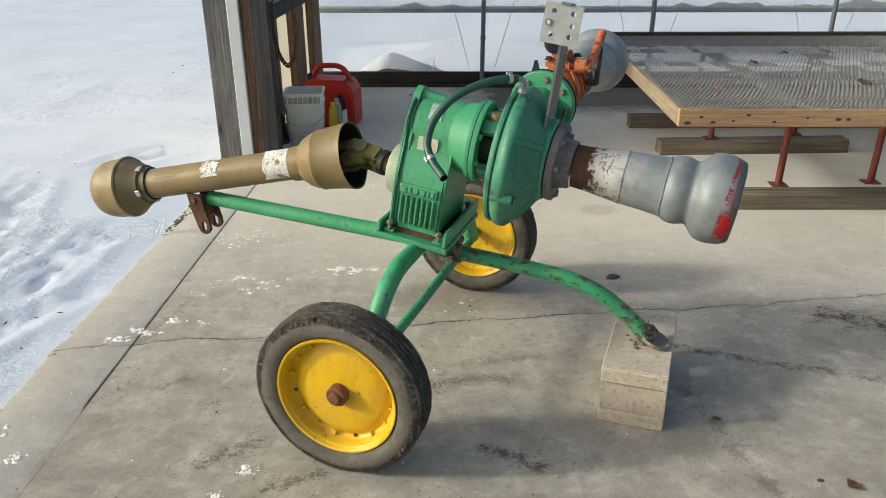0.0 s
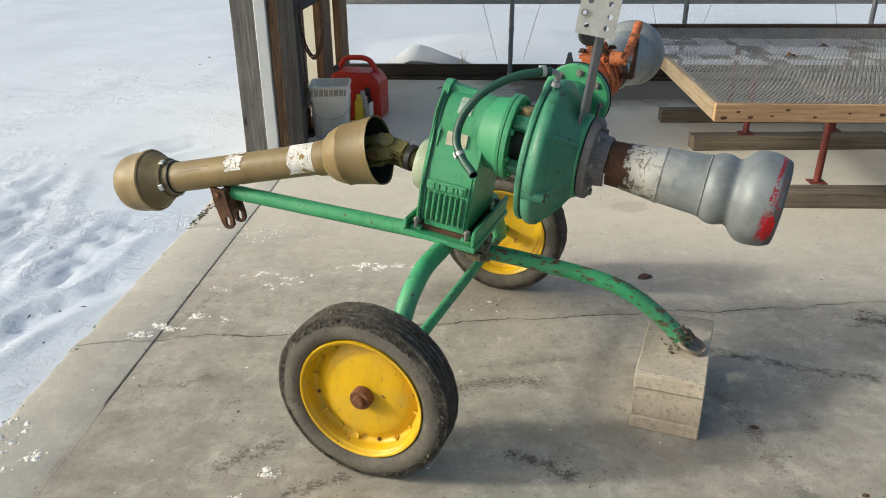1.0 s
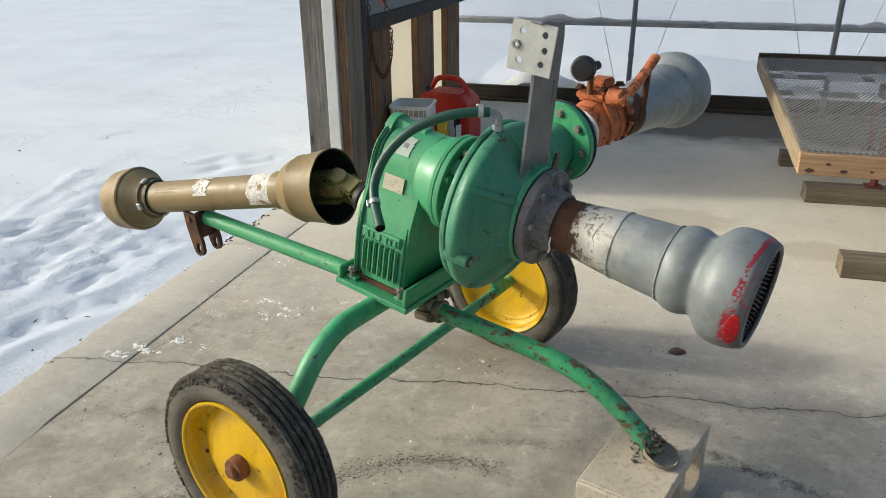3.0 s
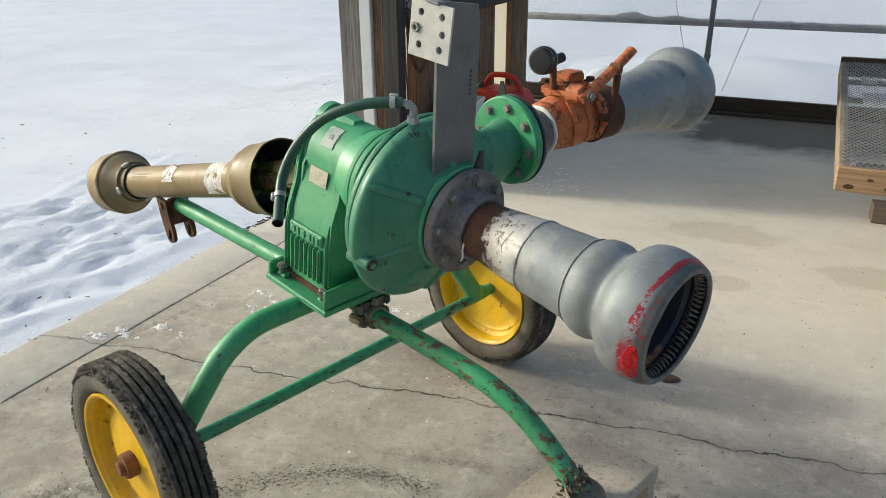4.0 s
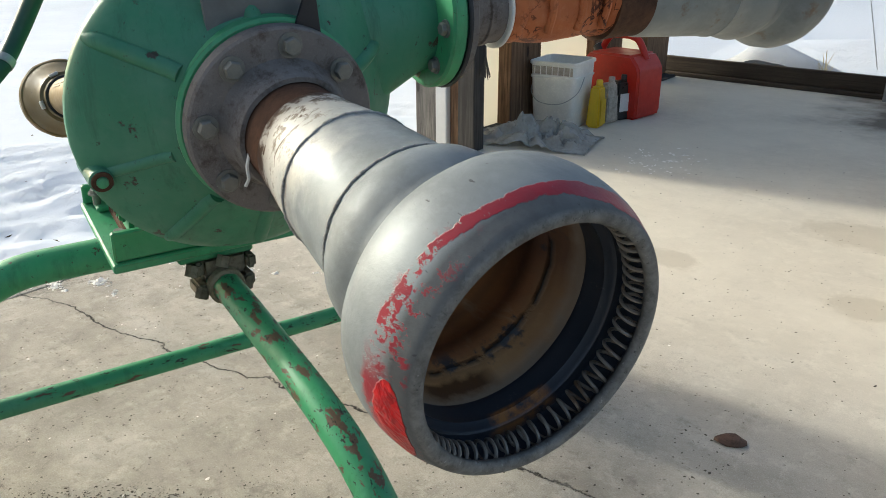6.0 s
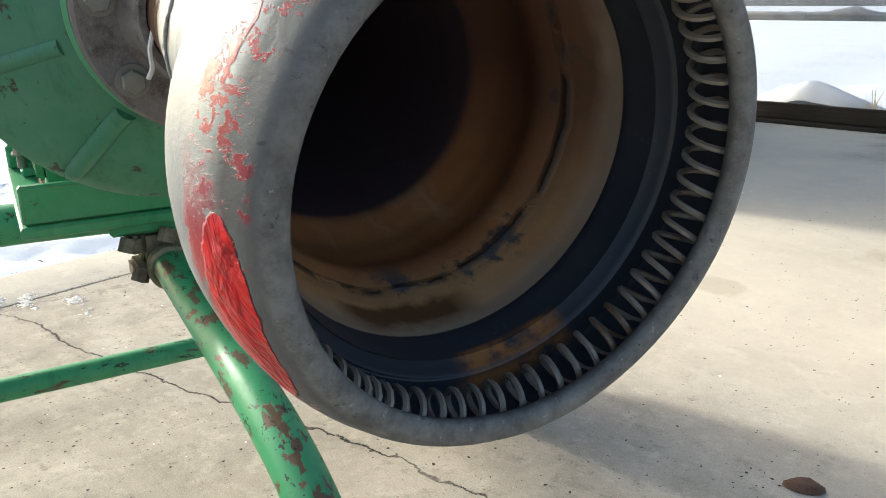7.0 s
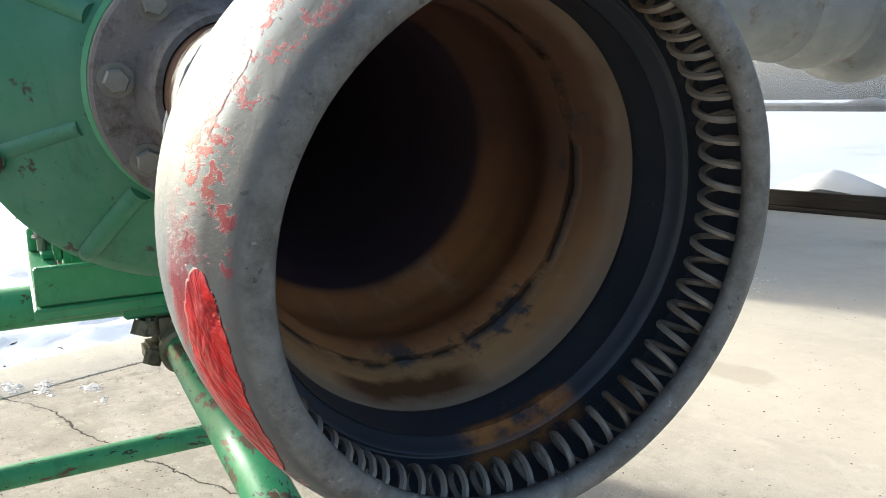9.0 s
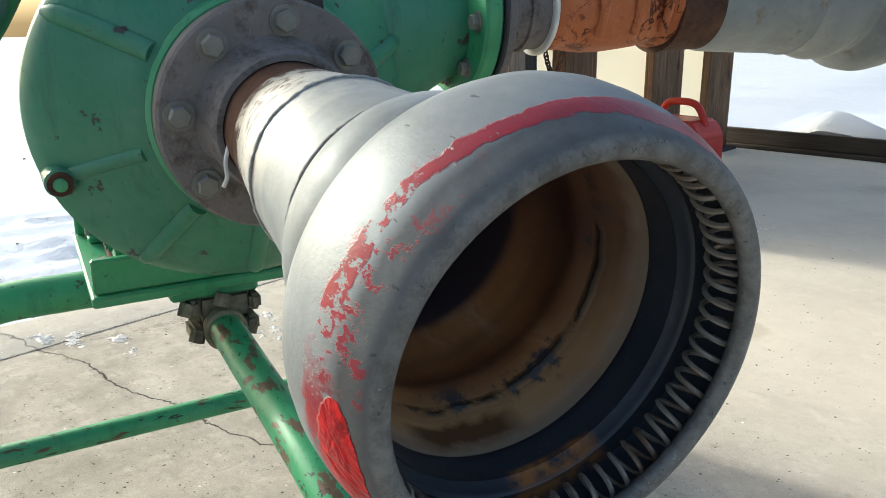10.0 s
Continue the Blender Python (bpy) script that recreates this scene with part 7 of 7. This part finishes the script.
def build_sleepers():
    for x0, x1, y0, y1, rz, lab in ((1.96, 6.0, 4.50, 4.62, 1.0, "weathered timber sleeper under the bench legs"), (1.925, 3.19, 5.53, 5.65, 3.5, "short weathered timber sleeper"), (1.86, 4.6, 6.22, 6.33, 1.0, "dark weathered timber sleeper")):
        bm = bmesh.new()
        n = 26
        secs = []
        for k in range(n + 1):
            x = (x1 - x0) * k / n - (x1 - x0) / 2
            ring = []
            for cy, cz in ((-1, 0), (1, 0), (1, 1), (0.8, 1.0), (-0.8, 1.0), (-1, 0.9)):
                w = 0.0035 * noise.noise(Vector((x * 3 + x0, cy * 3, cz * 4)))
                ring.append(bm.verts.new((x, cy * (y1 - y0) / 2 + w, cz * 0.089 + (w if cz else 0))))
            if secs:
                for j in range(6):
                    bm.faces.new((secs[-1][j], secs[-1][(j + 1) % 6], ring[(j + 1) % 6], ring[j]))
            secs.append(ring)
        bm.faces.new(secs[0])
        bm.faces.new(secs[-1][::-1])
        s = part("timber_sleeper", bm, wood_sleeper, None)
        s.matrix_basis = pose((x0 + x1) / 2, (y0 + y1) / 2, 0, 0, 0, rz)
        tagged(s, lab, "beam", "sleepers under the bench")


def build_crumbs():
    rnd = random.Random(11)

    def scatter(name, spots, mat, label, cat, zflat=0.6):
        bm = bmesh.new()
        for cx, cy, sx, sy, n, r0, r1 in spots:
            for _ in range(n):
                x, y = rnd.gauss(cx, sx), rnd.gauss(cy, sy)
                if x < -0.9:
                    continue
                r = rnd.uniform(r0, r1) * (rnd.uniform(0.4, 1.1) if name == "snow_crumbs" else rnd.uniform(0.25, 0.8))
                m = Matrix.Translation((x, y, 0.0006)) @ Matrix.Rotation(rnd.uniform(0, 6), 4, "Z") @ Matrix.Diagonal((rnd.uniform(0.7, 1.5), rnd.uniform(0.6, 1.1), zflat * rnd.uniform(0.5, 1), 1))
                vs = [bm.verts.new(m @ (Vector(c) * r * rnd.uniform(0.7, 1.15))) for c in ((1, 0, 0), (0.4, 0.9, 0), (-0.6, 0.75, 0), (-1, -0.1, 0), (-0.3, -0.9, 0), (0.7, -0.7, 0), (0.1, 0.1, 1))]
                for j in range(6):
                    bm.faces.new((vs[j], vs[(j + 1) % 6], vs[6]))
        ob = part(name, bm, mat, None, smooth=0)
        tagged(ob, label, cat, kind="stuff")

    white = make_plain("snow_flakes", (0.92, 0.87, 0.79), rough=0.8, vary=0.06, scale=60)
    spots = [(-0.48, 4.02, 0.10, 0.06, 60, 0.003, 0.010), (0.0, 3.3, 0.5, 0.6, 150, 0.001, 0.005), (0.27, 5.52, 0.10, 0.14, 110, 0.003, 0.011), (0.62, 3.28, 0.03, 0.02, 5, 0.006, 0.012), (0.0, 2.2, 0.5, 0.3, 60, 0.001, 0.005), (-0.08, 4.86, 0.12, 0.03, 90, 0.003, 0.011)]
    clumps = [(-0.70, 3.02, 0.022, 0.018, 9), (-0.643, 3.094, 0.014, 0.012, 7), (-0.60, 3.075, 0.018, 0.010, 8), (-0.553, 3.174, 0.028, 0.022, 9), (-0.40, 3.55, 0.05, 0.02, 5), (-0.27, 3.50, 0.05, 0.03, 9), (0.06, 3.655, 0.06, 0.016, 16), (0.18, 3.66, 0.07, 0.016, 16), (0.003, 2.268, 0.007, 0.007, 4), (-0.06, 2.19, 0.012, 0.010, 3), (-0.845, 2.43, 0.02, 0.05, 8), (-0.764, 2.30, 0.03, 0.04, 5), (-0.70, 2.32, 0.012, 0.012, 4), (-0.41, 3.14, 0.03, 0.02, 2), (-0.50, 3.41, 0.02, 0.01, 2), (-0.31, 3.44, 0.03, 0.01, 3)]
    for cx, cy, sx, sy, n in clumps:
        for _ in range(n):
            qx, qy = rnd.gauss(cx, sx), rnd.gauss(cy, sy)
            spots += [(qx, qy, 0.004, 0.003, 4, 0.006, 0.012), (qx, qy, 0.012, 0.009, 7, 0.002, 0.006)]
    scatter("snow_crumbs", spots, white, "crumbs of snow scattered on the slab", "snow crumbs", 0.6)
    arcs = [(0.24, 2.49), (0.39, 2.63), (0.51, 2.73), (0.66, 2.78), (0.80, 2.78)]
    spots = [(0.3, 2.7, 0.7, 0.5, 1900, 0.0011, 0.0048), (-0.1, 2.6, 0.35, 0.3, 500, 0.0012, 0.0042), (-0.12, 2.31, 0.05, 0.03, 120, 0.001, 0.004), (-0.54, 2.70, 0.03, 0.03, 60, 0.001, 0.005), (-0.2, 2.59, 0.03, 0.02, 20, 0.002, 0.007), (1.4, 2.7, 0.5, 0.4, 630, 0.0008, 0.0034), (1.2, 3.6, 0.5, 0.6, 420, 0.0016, 0.0054), (0.9, 5, 0.8, 0.7, 420, 0.0016, 0.0061), (-0.35, 3.3, 0.25, 0.5, 330, 0.0008, 0.0031), (1.8, 4.2, 0.5, 0.6, 255, 0.0016, 0.0061), (-0.1, 2.2, 0.4, 0.2, 330, 0.0008, 0.003), (1.24, 3.5, 0.05, 0.05, 33, 0.0024, 0.0061), (0.66, 3.26, 0.04, 0.03, 15, 0.0024, 0.0082), (-0.66, 3.9, 0.05, 0.5, 90, 0.0016, 0.0041), (2, 2.7, 0.4, 0.5, 195, 0.0016, 0.0041), (-0.09, 2.35, 0.05, 0.035, 105, 0.0008, 0.0041), (0.12, 2.25, 0.08, 0.02, 90, 0.0008, 0.0041), (-0.39, 2.72, 0.06, 0.04, 60, 0.0008, 0.0034), (0.95, 2.33, 0.06, 0.03, 90, 0.0008, 0.0041), (1.7, 2.83, 0.1, 0.03, 105, 0.0008, 0.0048), (1.42, 2.45, 0.03, 0.12, 135, 0.0008, 0.0041)]
    for (x0, y0), (x1, y1) in zip(arcs, arcs[1:]):
        for k in range(3):
            t = (k + 0.5) / 3
            spots.append((x0 + (x1 - x0) * t, y0 + (y1 - y0) * t, 0.035, 0.02, 170, 0.0010, 0.0042))
    for k in range(14):
        spots.append((-0.617, 2.62 + 0.13 * k, 0.012, 0.05, 70, 0.0008, 0.0040))
    for k in range(10):
        spots.append((1.30 + 0.09 * k, 3.02 - 0.022 * k, 0.05, 0.012, 60, 0.0008, 0.0045))
        spots.append((0.58 + 0.05 * k, 2.86 + 0.012 * k, 0.05, 0.018, 18, 0.001, 0.004))
    scatter("grit", spots, dirt, "dark grit and chips on the slab", "grit")
    scatter("edge_soil", [(-0.893, 4.25, 0.016, 0.14, 90, 0.006, 0.024), (-0.897, 3.4, 0.008, 0.5, 45, 0.003, 0.010), (-0.897, 2.6, 0.008, 0.3, 25, 0.003, 0.010), (-0.895, 4.7, 0.010, 0.2, 40, 0.004, 0.012)], dirt, "dark soil along the slab edge", "soil")
    bm = bmesh.new()
    bmesh.ops.create_icosphere(bm, subdivisions=2, radius=0.04, matrix=Matrix.Diagonal((1.2, 0.75, 0.3, 1)))
    for v in bm.verts:
        v.co += 0.006 * noise.noise_vector(v.co * 40)
        v.co.z = max(v.co.z, -0.006)
    me = finish(bm, "stone_chip", make_stained("brown_stone", (0.15, 0.085, 0.055), (0.06, 0.035, 0.025), 60))
    for x, y, rz, k in ((1.29, 3.60, 20, 0.7), (1.65, 2.27, 10, 0.24), (1.44, 2.56, -15, 0.3)):
        st = new("stone_chip", me)
        st.matrix_basis = pose(x, y, 0.006 * k, 0, 0, rz) @ Matrix.Diagonal((k, k, k, 1))
        tagged(st, "flat reddish-brown stone chip on the slab", "stone", "stone chips on the slab")
    # clods and twigs lying on the snow
    bm = bmesh.new()
    for k in range(70):
        x, y = -1.05 - 3.2 * rnd.random() ** 1.6, rnd.uniform(2.6, 9.0)
        r = rnd.uniform(0.004, 0.016)
        c = Vector((x, y, ground_z(x, y)))
        vs = [bm.verts.new(c + r * Vector((rnd.uniform(-1.6, 1.6), rnd.uniform(-1, 1), rnd.uniform(0, 0.9)))) for _ in range(6)]
        for f in ((0, 1, 2), (0, 2, 3), (0, 3, 4), (1, 2, 5), (2, 3, 5), (3, 4, 5)):
            bm.faces.new([vs[i] for i in f])
    tagged(part("snow_debris", bm, dirt, None, smooth=0), "dark clods and twigs lying on the snow", "debris", kind="stuff")


build_shaft()
build_block()
build_bucket()
build_can()
build_jugs()
build_bag()
build_chain()
build_table()
for lx, ly, lz, turn, length in ((2.872, 4.886, 0.6005, 40, 0.10), (2.46, 5.51, 0.6005, 10, 0.07), (2.777, 5.86, 0.6005, 170, 0.06)):
    build_leaf(lx, ly, lz, turn, length, "curled brown leaf lying on the bench mesh")
build_leaf(1.737, 2.247, 0.0, 20, 0.05, "small brown leaf fallen on the concrete slab")
build_sleepers()
build_crumbs()
